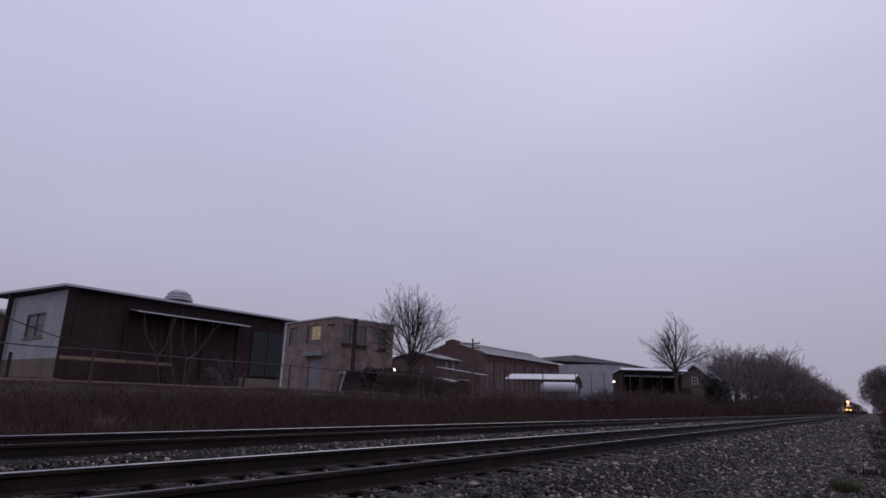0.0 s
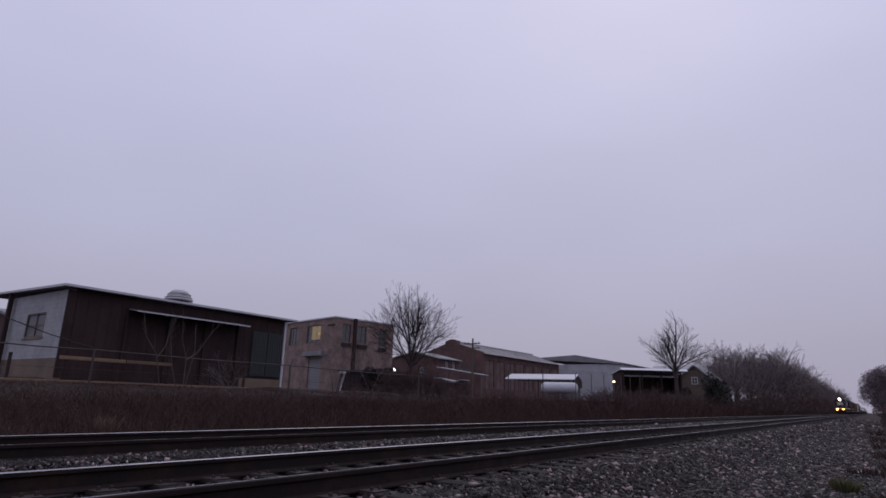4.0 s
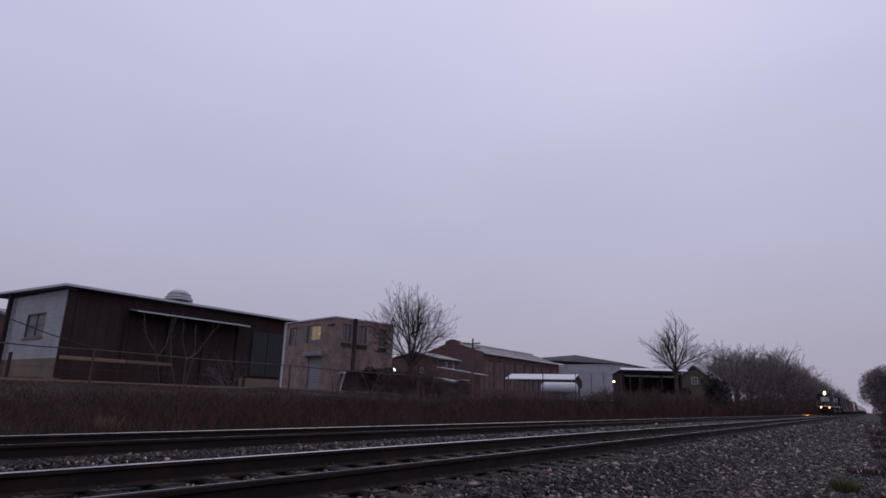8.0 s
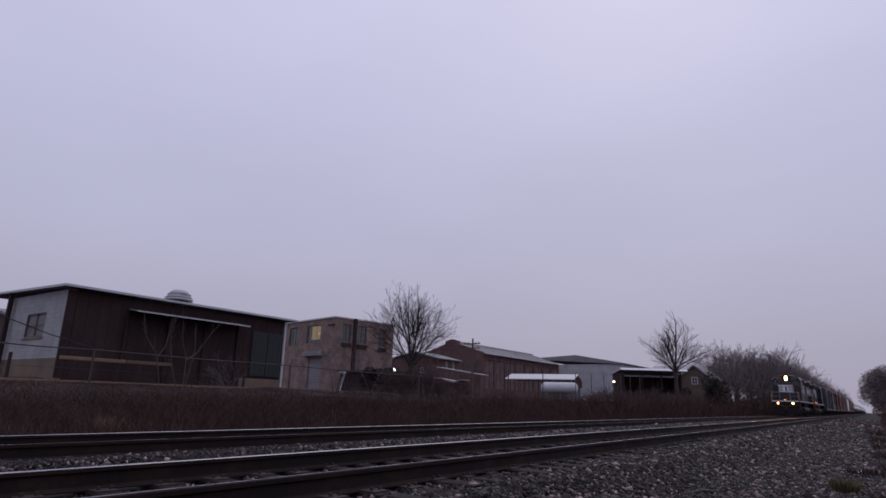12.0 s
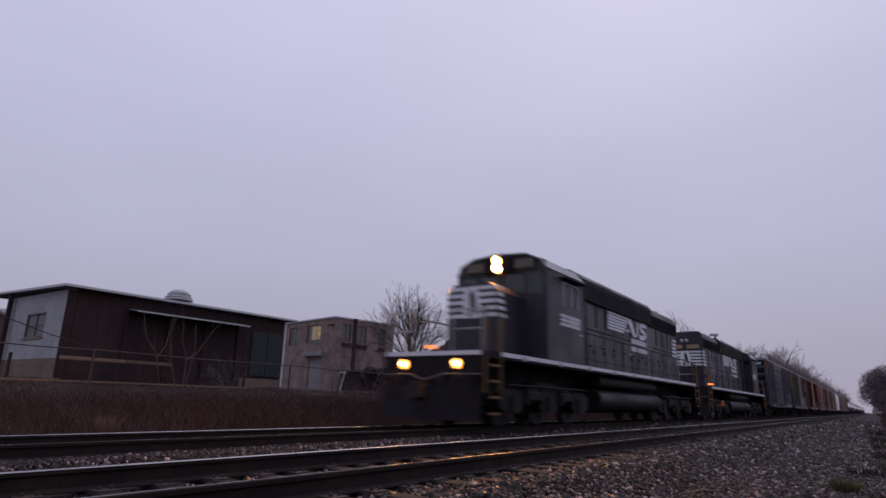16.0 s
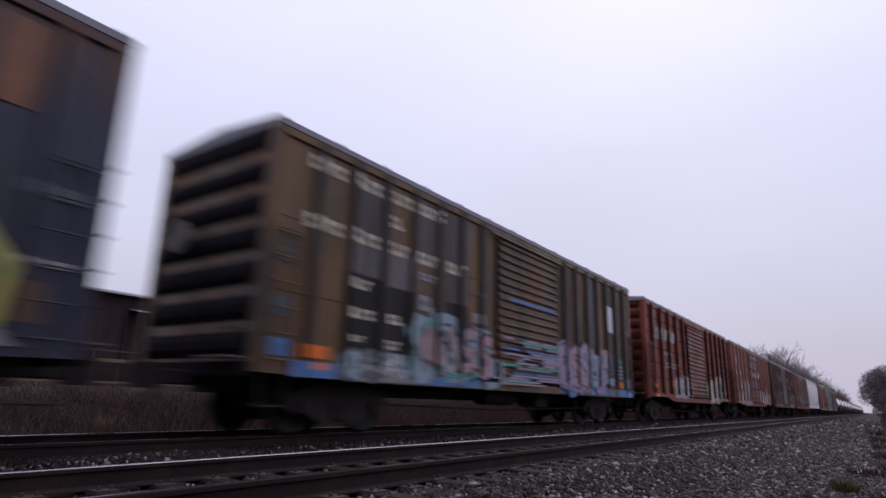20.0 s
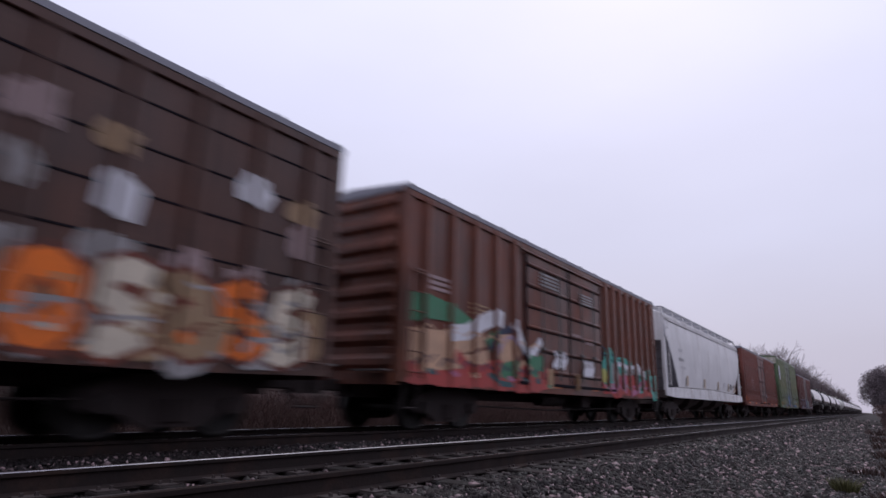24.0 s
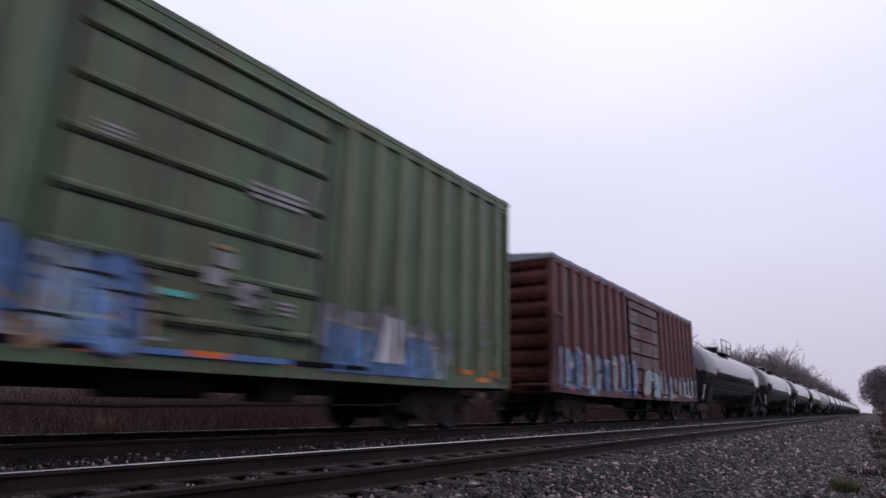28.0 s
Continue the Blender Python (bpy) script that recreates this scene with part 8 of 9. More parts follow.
    p.poly([(3.34, 1.22), (4.08, 1.22), (3.84, 2.0), (3.60, 2.05)], M_WHITE, name="graffiti")
    p.stroke([(2.9, 1.1), (3.2, 1.3), (3.0, 1.55)], 0.06, 0.04, M_PALE_BLUE_P)
    p.stroke([(4.3, 1.5), (4.6, 1.3), (4.8, 1.1)], 0.06, 0.04, M_PALE_BLUE_P)
    p.rect(2.72, 3.22, 1.34, 1.46, M_FLAP)
    p.rect(5.0, 5.35, 1.30, 1.44, M_FLAP)
    p.letters(6.7, 7.5, 2.2, 2.42, M_DUSTY_P)
    p.letters(6.7, 7.3, 1.8, 1.96, M_DUSTY_P)
    p.rect(5.9, 6.5, 1.15, 1.25, M_FLAP)
    p.rect(7.2, 7.6, 1.15, 1.28, M_FLAP)


def marks_wine(p, H):
    for y, z0, z1, w in ((-1.62, 2.3, 4.3, 0.10), (-1.30, 2.0, 3.9, 0.06), (1.70, 2.2, 4.2, 0.07), (6.95, 1.9, 4.4, 0.07), (-5.6, 2.4, 4.4, 0.06), (3.6, 2.1, 3.4, 0.05)):
        p.stroke([(y, z1), (y + 0.02, (z0 + z1) / 2), (y - 0.01, z0)], w, w * 0.6, M_DUSTY_ROSE_P)
    for z in (3.9, 3.2, 2.6):
        p.rect(-1.6, -0.9, z, z + 0.06, M_ROSE_P)
    p.piece(-7.8, -1.4, 1.0, 2.2, [M_PALE_BLUE_P, M_BLUE_P, M_PALE_P], M_NAVY_P, M_WHITE, 4, 8, (M_PALE_BLUE_P, M_MAUVE_P), 0.36)
    p.piece(-0.6, 4.0, 1.05, 1.8, [M_PALE_P, M_PALE_BLUE_P], M_WINE, M_TEAL_P, 5, 4)
    p.piece(4.3, 7.8, 1.05, 1.9, [M_PALE_P, M_PALE_BLUE_P, M_WHITE], M_NAVY_P, M_TEAL_P, 9, 5)


# ---- covered hopper ----


def hopper(L):
    car = thing("covered_hopper", "light grey weathered covered hopper with curved sides", "hopper car", group="freight cars")
    H = L / 2
    levels = [(1.36, 1.40, 2.5), (1.75, 1.44, 2.1), (2.2, 1.47, 1.72), (2.7, 1.51, 1.25), (3.2, 1.525, 0.78), (3.55, 1.52, 0.45), (3.56, 1.52, 0.30), (4.1, 1.49, 0.30), (4.42, 1.43, 0.30)]
    g = Geo()
    for s in (-1, 1):
        rows = [[(s * w, -H + e, z), (s * w, -H + e + 1.5, z), (s * w, 0, z), (s * w, H - e - 1.5, z), (s * w, H - e, z)] for z, w, e in levels]
        g.grid(rows if s < 0 else [r[::-1] for r in rows], 0, True)
    part("side_sheet", g, M_HOPPER, car)
    for s in (-1, 1):
        g = Geo()
        rows = [[(-w, s * (H - e), z), (w, s * (H - e), z)] for z, w, e in levels]
        g.grid(rows if s < 0 else [r[::-1] for r in rows], 0, False)
        # Greyer than the sides: dirt, and the end bay's shade put into the colour.
        part("slope_sheet", g, M_GREY_PAINT, car, "slope sheet greyed for dirt and shade")
        g = Geo()
        a, b = sorted((s * 1.40, s * 1.50))
        h = H - 0.05
        g.prism([(-h, 1.08), (-h + 1.3, 1.02), (h - 1.3, 1.02), (h, 1.08), (h, 1.38), (h - 1.2, 1.45), (0, 1.55), (-h + 1.2, 1.45), (-h, 1.38)], a, b, "x")
        sill = part("side_sill", g, M_HOPPER_SILL, car, "pale side sill with grime and rust along its seams")
        g = Geo()
        w = s * 1.505
        g.prism([(-h + 1.2, 1.45), (0, 1.55), (h - 1.2, 1.45), (h - 1.2, 1.475), (0, 1.575), (-h + 1.2, 1.475)], *sorted((s * 1.40, w)), "x")
        part("sill_seam", g, M_OUTLET, sill, "dark seam above the sill")
        for k, (z0, z1, w) in enumerate(((4.34, 4.42, 1.50), (4.46, 4.53, 1.46), (4.57, 4.64, 1.40))):
            g = Geo()
            g.rbox(*sorted((s * (w - 0.12), s * w)), -H + 0.28, H - 0.28, z0, z1, 0.015, "y")
            part("top_chord", g, M_HOPPER, car)
    g = Geo()
    g.prism([(-1.42, 4.40), (1.42, 4.40), (1.34, 4.66), (0.6, 4.86), (-0.6, 4.86), (-1.34, 4.66)], -H + 0.3, H - 0.3, "y")
    roof = part("roof", g, M_HOPPER, car)
    g = Geo()
    g.rbox(-0.32, 0.32, -H + 0.9, H - 0.9, 4.86, 4.98, 0.04, "y")
    part("hatch", g, M_HOPPER, roof, "long trough hatch cover")
    for s in (-1, 1):
        g = Geo()
        for k in range(10):
            x = s * (0.84 + 0.060 * k)
            g.box(*sorted((x, x + s * 0.018)), -H + 0.35, H - 0.35, 4.912, 4.930)
        for k in range(160):
            y = -H + 0.36 + k * (L - 0.74) / 159
            g.box(*sorted((s * 0.84, s * 1.39)), y, y + 0.018, 4.916, 4.926)
        part("running_board", g, M_GRATING, car, "pale grated roof walkway")
        for k in range(10):
            y = -H + 0.6 + k * (L - 1.2) / 9
            g = Geo()
            g.box(*sorted((s * 1.30, s * 1.36)), y - 0.03, y + 0.03, 4.52, 4.905)
            g.box(*sorted((s * 0.66, s * 1.36)), y - 0.03, y + 0.03, 4.875, 4.910)
            part("board_support", g, M_HOPPER, car)
    for e in (-1, 1):
        for s in (-1, 1):
            g = Geo()
            g.rbox(s * 1.40 - 0.07, s * 1.40 + 0.07, *sorted((e * (H - 0.42), e * (H - 0.22))), 1.3, 4.4, 0.02, "z")
            part("end_post", g, M_HOPPER, car)
            g = Geo()
            g.tube((s * 0.55, e * (H - 0.2), 1.3), (s * 0.55, e * (H - 1.4), 2.75), 0.06, n=8)
            part("end_brace", g, M_OUTLET, car)
        g = Geo()
        g.box(-1.43, 1.43, *sorted((e * (H - 0.30), e * H)), 1.0, 1.3)
        g.box(-0.35, 0.35, *sorted((e * (H - 2.4), e * H)), 0.72, 1.2)
        part("end_sill", g, M_OUTLET, car, "grimy end sill")
        g = Geo()
        g.prism([(-1.33, 3.42), (1.33, 3.42), (1.36, 4.40), (1.32, 4.64), (0.6, 4.84), (-0.6, 4.84), (-1.32, 4.64), (-1.36, 4.40)], *sorted((e * (H - 0.30), e * (H - 0.24))), "y")
        part("end_sheet", g, M_HOPPER, car, "pale end sheet under the roof")
        ladder(car, 1.52, e * (H - 0.62), 1.6, 4.4, M_HOPPER, 0.5)
        ladder(car, 0.95, e * (H - 0.18), 1.4, 3.4, M_POST, 0.8, "x")
        coupler(car, e * H, e)
        truck(car, e * (H - 2.3))
        g = Geo()
        g.path([(1.35, e * (H - 0.3), 4.9), (1.35, e * (H - 0.05), 4.6), (1.35, e * (H - 0.05), 4.2)], 0.02, 6)
        part("grab_iron", g, M_HOPPER, car)
        if e > 0:
            g = Geo()
            g.rbox(0.8, 1.3, H - 1.9, H - 1.3, 1.55, 2.0, 0.05, "y")
            part("brake_cylinder", g, M_HOPPER, car)
    for k in range(4):
        y = -H + 4.3 + k * (L - 8.6) / 3
        g = Geo()
        ring = lambda w, d, z: [(-w, y - d, z), (w, y - d, z), (w, y + d, z), (-w, y + d, z)]
        g.grid([ring(1.28, 1.7, 1.44), ring(0.75, 0.75, 0.75), ring(0.35, 0.4, 0.5)], 0, False, True)
        g.box(-0.5, 0.5, y - 0.45, y + 0.45, 0.42, 0.5)
        part("outlet", g, M_OUTLET, car, "dirty discharge outlet")
    p = Paint([(-H, H, 1.525)])
    p.bars(-6.7, -6.0, 3.05, 3.25, 1, M_FADED_P, 0.2, 2)
    p.bars(-6.7, -5.7, 2.65, 2.85, 1, M_FADED_P, 0.3, 3)
    p.bars(3.0, 3.65, 1.82, 2.08, 3, M_FADED_P, 0.6, 6, chop=False)
    p.bars(-6.6, -5.4, 2.3, 2.45, 2, M_FADED_P, 0.5, 4)
    p.done(car)
    p = Paint([(-H, H, 1.475)])
    p.rect(5.28, 5.66, 1.74, 2.04, M_BLACK_P)
    p.rect(5.28, 5.66, 1.86, 1.89, M_PALE_P)
    p.rect(5.34, 5.40, 1.78, 2.0, M_PALE_P)
    p.poly([(6.55, 1.62), (6.85, 1.60), (6.80, 2.02), (6.62, 2.20)], M_RUST_P)
    p.bars(5.95, 6.5, 1.86, 2.0, 2, M_POST, 0.4, 8, chop=False)
    p.poly([(6.1, 1.60), (6.5, 1.60), (6.4, 1.74), (6.2, 1.72)], M_RUST_P)
    p.done(car)
    for k, y in enumerate((-5.4, -1.8, 1.55, 4.5)):
        p = Paint([(-H, H, 1.485)])
        p.poly([(y, 1.60), (y + 0.27, 1.60), (y + 0.33, 2.06), (y + 0.07, 2.06)], M_RUST_P)
        p.done(car)
    return car


# ---- tank cars ----


def tank_car(mat, label):
    car = thing("tank_car", label, "tank car", group="tank cars")
    R, H, zc = 1.58, 9.75, 2.60
    g = Geo()
    prof = [(-H, 0.0), (-H + 0.04, 0.54), (-H + 0.13, 0.97), (-H + 0.28, 1.32), (-H + 0.42, 1.50), (-H + 0.6, R)]
    prof += [(y, R) for y in (-6.0, -3.0, 0.0, 3.0, 6.0)] + [(-a, b) for a, b in prof[::-1]]
    g.lathe(prof, "y", (0, 0, zc), 48)
    part("tank", g, mat, car)
    for e in (-1, 1):
        g = Geo()
        g.lathe([(e * (H - 0.73), R), (e * (H - 0.72), R + 0.008), (e * (H - 0.66), R + 0.008), (e * (H - 0.65), R)][::e], "y", (0, 0, zc), 48)
        part("head_seam", g, mat, car)
    g = Geo()
    g.lathe([(4.05, 0.42), (4.45, 0.42), (4.46, 0.48), (4.54, 0.48), (4.58, 0.40), (4.60, 0.0)], "z", (0, 0, 0), 18)
    for k in range(8):
        t = k * math.pi / 4
        g.tube((0.44 * math.cos(t), 0.44 * math.sin(t), 4.46), (0.44 * math.cos(t), 0.44 * math.sin(t), 4.62), 0.03, n=6)
    part("manway", g, mat, car)
    g = Geo()
    g.rbox(-0.3, 0.3, 0.75, 1.35, 4.0, 4.5, 0.05, "z")
    part("valve_housing", g, mat, car)
    g = Geo()
    g.box(-0.95, 0.95, -1.3, 1.9, 4.08, 4.12)
    for s in (-1, 1):
        for y in (-1.3, 0.3, 1.9):
            g.tube((s * 0.95, y, 4.1), (s * 0.95, y, 4.98), 0.02, n=6)
        for z in (4.55, 4.98):
            g.tube((s * 0.95, -1.3, z), (s * 0.95, 1.9, z), 0.02, n=6)
    part("walkway", g, M_GRIME, car, "dark top platform with handrails")
    g = Geo()
    for x in (-0.2, 0.2):
        g.path([(-1.55, x + 0.3, 1.1), (-1.64, x + 0.3, 2.6), (-1.42, x + 0.3, 3.5), (-0.97, x + 0.3, 4.12)], 0.022, 6)
    for k in range(8):
        t = k / 7
        x, z = (1.56 + 0.08 * t * 1.6, 1.2 + 2.2 * t) if t < 0.63 else (1.64 - 0.62 * (t - 0.63) / 0.37, 2.6 + 1.45 * (t - 0.63) / 0.37)
        g.tube((-x, 0.1, z), (-x, 0.5, z), 0.015, n=5)
    part("ladder", g, M_GRIME, car)
    for s in (-1, 1):
        g = Geo()
        g.tube((s * 1.56, -8.8, 1.62), (s * 1.56, 8.8, 1.62), 0.02, n=6)
        for y in (-8.7, -5.8, -2.9, 0, 2.9, 5.8, 8.7):
            g.tube((s * 1.20, y, 1.60), (s * 1.56, y, 1.62), 0.015, n=5)
        part("handrail", g, M_GRIME, car)
        g = Geo()
        pts = [(s * x, z) for x, z in ((0.2, 0.72), (1.2, 0.95), (1.40, 1.80), (1.1, 1.5), (0.2, 1.1))]
        g.prism(pts if s > 0 else pts[::-1], -7.9, -6.9, "y")
        part("saddle", g, M_GRIME, car)
        g = Geo()
        g.prism(pts if s > 0 else pts[::-1], 6.9, 7.9, "y")
        part("saddle", g, M_GRIME, car)
    for e in (-1, 1):
        g = Geo()
        g.rbox(-0.3, 0.3, *sorted((e * 6.0, e * (H + 0.45))), 0.7, 1.15, 0.02, "y")
        g.box(-1.45, 1.45, *sorted((e * (H + 0.1), e * (H + 0.5))), 0.98, 1.12)
        for s in (-1, 1):
            g.tube((s * 1.42, e * (H + 0.45), 1.1), (s * 1.42, e * (H + 0.45), 2.0), 0.02, n=6)
        g.tube((-1.42, e * (H + 0.45), 2.0), (1.42, e * (H + 0.45), 2.0), 0.02, n=6)
        part("end_platform", g, M_GRIME, car)
        g = Geo()
        g.tube((1.45, e * (H + 0.3), 1.1), (1.40, e * (H - 0.6), 1.80), 0.03, n=6)
        part("sill_brace", g, M_PALE_P, car)
        coupler(car, e * (H + 0.5), e)
        truck(car, e * (H - 1.4))
    p = Paint([(-H, H, 1.59)])
    p.bars(-6.9, -5.6, 2.6, 2.85, 1, M_PALE_P, 0.2, 3)
    p.bars(4.2, 5.6, 2.45, 2.8, 2, M_PALE_P, 0.4, 4)
    p.done(car)
    return car


# ---- locomotives ----


def loco_frame_mesh():
    def make():
        g = Geo()
        out = [(-2.75, 0.50), (-2.45, 0.36), (-1.75, 0.36), (-1.3, 0.62), (-0.75, 0.62), (-0.45, 0.40), (0.45, 0.40), (0.75, 0.62), (1.3, 0.62), (1.75, 0.36), (2.45, 0.36), (2.75, 0.50), (2.75, 0.82), (2.3, 0.95), (1.1, 0.92), (0.6, 1.08),
               (-0.6, 1.08), (-1.1, 0.92), (-2.3, 0.95), (-2.75, 0.82)]
        for s in (-1, 1):
            g.prism(out, *sorted((s * 1.06, s * 1.22)), "x")
            for y in (-2.05, 0.0, 2.05):
                g.rbox(*sorted((s * 1.18, s * 1.32)), y - 0.2, y + 0.2, 0.35, 0.75, 0.04, "z")
            for y in (-1.45, -0.62, 0.62, 1.45):
                g.tube((s * 1.28, y, 0.55), (s * 1.28, y, 0.95), 0.085, n=10)
            g.rbox(*sorted((s * 1.2, s * 1.34)), -1.35, -0.7, 0.66, 0.9, 0.03, "y")
            g.rbox(*sorted((s * 1.2, s * 1.34)), 0.7, 1.35, 0.66, 0.9, 0.03, "y")
            g.tube((s * 1.3, -2.4, 1.02), (s * 1.3, 2.4, 1.02), 0.03, n=6)
        g.rbox(-1.1, 1.1, -0.5, 0.5, 0.6, 1.15, 0.05, "x")
        return g.mesh("side_frames", [M_LOCO_GRIME])
    return shared("loco_frame", make)


def locomotive(label, view, lit):
    """A six-axle road switcher. Local -y is the cab end. view: +1 or -1, the side (x) that faces the camera."""
    car = thing("locomotive", label, "locomotive", group="locomotives")
    # frame and walkway
    g = Geo()
    g.box(-1.48, 1.48, -10.5, 10.2, 1.58, 1.74)
    g.rbox(-0.5, 0.5, -10.1, 10.1, 0.95, 1.6, 0.04, "y")
    part("frame", g, M_LOCO_DARK, car)
    for s in (-1, 1):
        g = Geo()
        g.box(*sorted((s * 1.48, s * 1.50)), -9.7, 9.35, 1.645, 1.748)
        part("sill_stripe", g, M_WHITE, car, "white stripe along the walkway edge")
        for k in range(9):
            y = -8.6 + k * 2.15
            g = Geo()
            g.rbox(*sorted((s * 1.5, s * 1.53)), y - 0.08, y + 0.08, 1.60, 1.72, 0.01, "y")
            part("jacking_pad", g, M_GREY_PAINT, car)
    # short hood (nose)
    g = Geo()
    pr = [(-0.78, 1.74), (0.78, 1.74), (0.78, 3.46), (0.56, 3.70), (-0.56, 3.70), (-0.78, 3.46)]
    g.prism(pr, -8.75, -7.2, "y")
    nose = part("short_hood", g, M_LOCO, car)
    g = Geo()
    for k in range(5):
        z = 2.78 + k * 0.185
        for a, b in ((-0.74, -0.22), (0.22, 0.74)):
            g.box(a, b, -8.756, -8.75, z, z + 0.10)
        for s in (-1, 1):
            g.box(*sorted((s * 0.78, s * 0.784)), -8.74, -8.25 - 0.05 * k, z, z + 0.10)
    g.face([(-0.24, -8.757, 2.76), (0.24, -8.757, 2.76), (0.28, -8.757, 3.1), (0.2, -8.757, 3.62), (-0.24, -8.757, 3.62), (-0.3, -8.757, 3.2)])
    part("nose_stripes", g, M_WHITE, nose, "white striped emblem on the nose")
    g = Geo()
    g.face([(-0.12, -8.76, 2.8), (-0.02, -8.76, 2.8), (0.0, -8.76, 3.1), (0.1, -8.76, 2.85), (0.16, -8.76, 2.9), (0.1, -8.76, 3.35), (0.02, -8.76, 3.55), (-0.08, -8.76, 3.4), (-0.04, -8.76, 3.15)])
    part("emblem", g, M_BLACK_P, nose, "dark plain emblem shape")
    # cab
    g = Geo()
    wz0, wz1 = 3.38, 4.08
    cab_pr = [(-1.50, 1.74), (1.50, 1.74), (1.50, 4.28), (1.30, 4.56), (0.85, 4.74), (0, 4.80), (-0.85, 4.74), (-1.30, 4.56), (-1.50, 4.28)]
    front, rear = [(x, -7.2, z) for x, z in cab_pr], [(x, -4.65, z) for x, z in cab_pr]
    for k in range(len(cab_pr)):
        a, b = k, (k + 1) % len(cab_pr)
        if k in (1, 8):
            continue
        g.face((front[a], front[b], rear[b], rear[a]), 0, False)
    cab = part("cab", g, M_LOCO, car)
    backs = [(-1.38, -1.03, 3.55, 4.12), (1.03, 1.38, 3.55, 4.12)]
    wall_with_holes(cab, "rear_wall", "y", -1.44, 1.44, 1.74, 4.56, -4.72, 0.07, backs, M_LOCO)
    g = Geo()
    g.prism([(-1.3, 4.56), (1.3, 4.56), (0.85, 4.74), (0, 4.8), (-0.85, 4.74)], -4.72, -4.65, "y")
    part("rear_gable", g, M_LOCO, cab)
    for a, b, c, d in backs:
        g = Geo()
        g.box(a, b, -4.69, -4.68, c, d)
        part("rear_window", g, M_CLEAR, cab)
    for s in (-1, 1):
        x0, x1 = sorted((s * 1.44, s * 1.50))
        holes = [(-6.2, -5.1, wz0, wz1)]
        wall_with_holes(cab, "side_wall", "x", -7.2, -4.65, 1.74, 4.3, x0, x1 - x0, holes, M_LOCO)
    wall_with_holes(cab, "front_wall", "y", -1.44, 1.44, 1.74, 4.56, -7.2, 0.07, [(-1.35, -0.84, 3.62, 4.22), (-0.74, -0.1, 3.62, 4.22), (0.1, 0.74, 3.62, 4.22), (0.84, 1.35, 3.62, 4.22)], M_LOCO)
    g = Geo()
    g.prism([(-1.3, 4.56), (1.3, 4.56), (0.85, 4.74), (0, 4.8), (-0.85, 4.74)], -7.2, -7.13, "y")
    part("front_gable", g, M_LOCO, cab)
    g = Geo()
    for a, b in ((-1.35, -0.84), (-0.74, -0.1), (0.1, 0.74), (0.84, 1.35)):
        g.box(a, b, -7.17, -7.16, 3.62, 4.22)
    part("windshield", g, M_CLEAR, cab)
    for s in (-1, 1):
        g = Geo()
        g.box(*sorted((s * 1.462, s * 1.47)), -6.2, -5.1, wz0, wz1)
        part("side_window", g, M_CLEAR, cab)
        g = Geo()
        for yy in (-6.2, -5.65, -5.14):
            g.box(*sorted((s * 1.47, s * 1.515)), yy, yy + 0.04, wz0, wz1)
        g.box(*sorted((s * 1.47, s * 1.515)), -6.2, -5.1, wz1 - 0.04, wz1)
        part("window_frame", g, M_GALV, cab, "pale metal window frame")
        g = Geo()
        g.rbox(*sorted((s * 1.5, s * 1.72)), -6.4, -4.9, 4.14, 4.18, 0.01, "y")
        part("sunshade", g, M_LOCO_DARK, cab)
    g = Geo()
    g.prism([(-1.32, 4.545), (-0.86, 4.745), (0, 4.805), (0.86, 4.745), (1.32, 4.545), (1.36, 4.57), (0.88, 4.79), (0, 4.85), (-0.88, 4.79), (-1.36, 4.57)], -7.3, -4.6, "y")
    part("cab_roof", g, M_CAR_ROOF, cab, "wet grey cab roof")
    for s in (-1, 1):
        g = Geo()
        pts = [(s * 1.49, 4.30), (s * 1.53, 4.31), (s * 1.34, 4.60), (s * 1.29, 4.57)]
        g.prism(pts if s > 0 else pts[::-1], -7.25, -4.62, "y")
        part("roof_edge", g, M_ROOF_PALE, cab, "wet pale edge of the cab roof")
    g = Geo()
    g.box(-0.45, 0.45, -7.42, -7.15, 4.28, 4.72)
    part("headlight_box", g, M_LOCO_DARK, cab)
    for z in (4.62, 4.39):
        g = Geo()
        g.lathe([(-7.425, 0.0), (-7.425, 0.10)], "y", (0, 0, z), 16)
        lens = part("headlight", g, M_HEAD if lit else M_PALE_P, cab, "bright paired headlight" if lit else "dark headlight lens")
        g = Geo()
        g.lathe([(-7.424, 0.10), (-7.43, 0.135), (-7.40, 0.15)], "y", (0, 0, z), 16)
        part("lens_rim", g, M_GLARE_RIM if lit else M_POST, lens, "lens rim that glows amber for the lamp's glare" if lit else "")
    for s in (-1, 1):
        g = Geo()
        g.box(*sorted((s * 0.5, s * 1.12)), -7.3, -7.14, 4.36, 4.62)
        part("number_board", g, M_BOARD, cab, "faded number board")
    # long hood
    g = Geo()
    g.prism([(-0.92, 1.74), (0.92, 1.74), (0.92, 4.12), (0.74, 4.52), (-0.74, 4.52), (-0.92, 4.12)], -4.65, 8.4, "y")
    hood = part("long_hood", g, M_LOCO, car)
    g = Geo()
    g.prism([(-1.04, 4.02), (1.04, 4.02), (1.08, 4.56), (1.05, 4.72), (0.97, 4.85), (0.84, 4.92), (-0.84, 4.92), (-0.97, 4.85), (-1.05, 4.72), (-1.08, 4.56)], -4.2, 4.06, "y")
    g.m = [1 if k in (3, 4, 5, 6, 7) else 0 for k in range(len(g.f))]
    part("dynamic_brake_hatch", g, [M_LOCO_DARK, M_LOCO], hood, "sooty flared roof hatch")
    g = Geo()
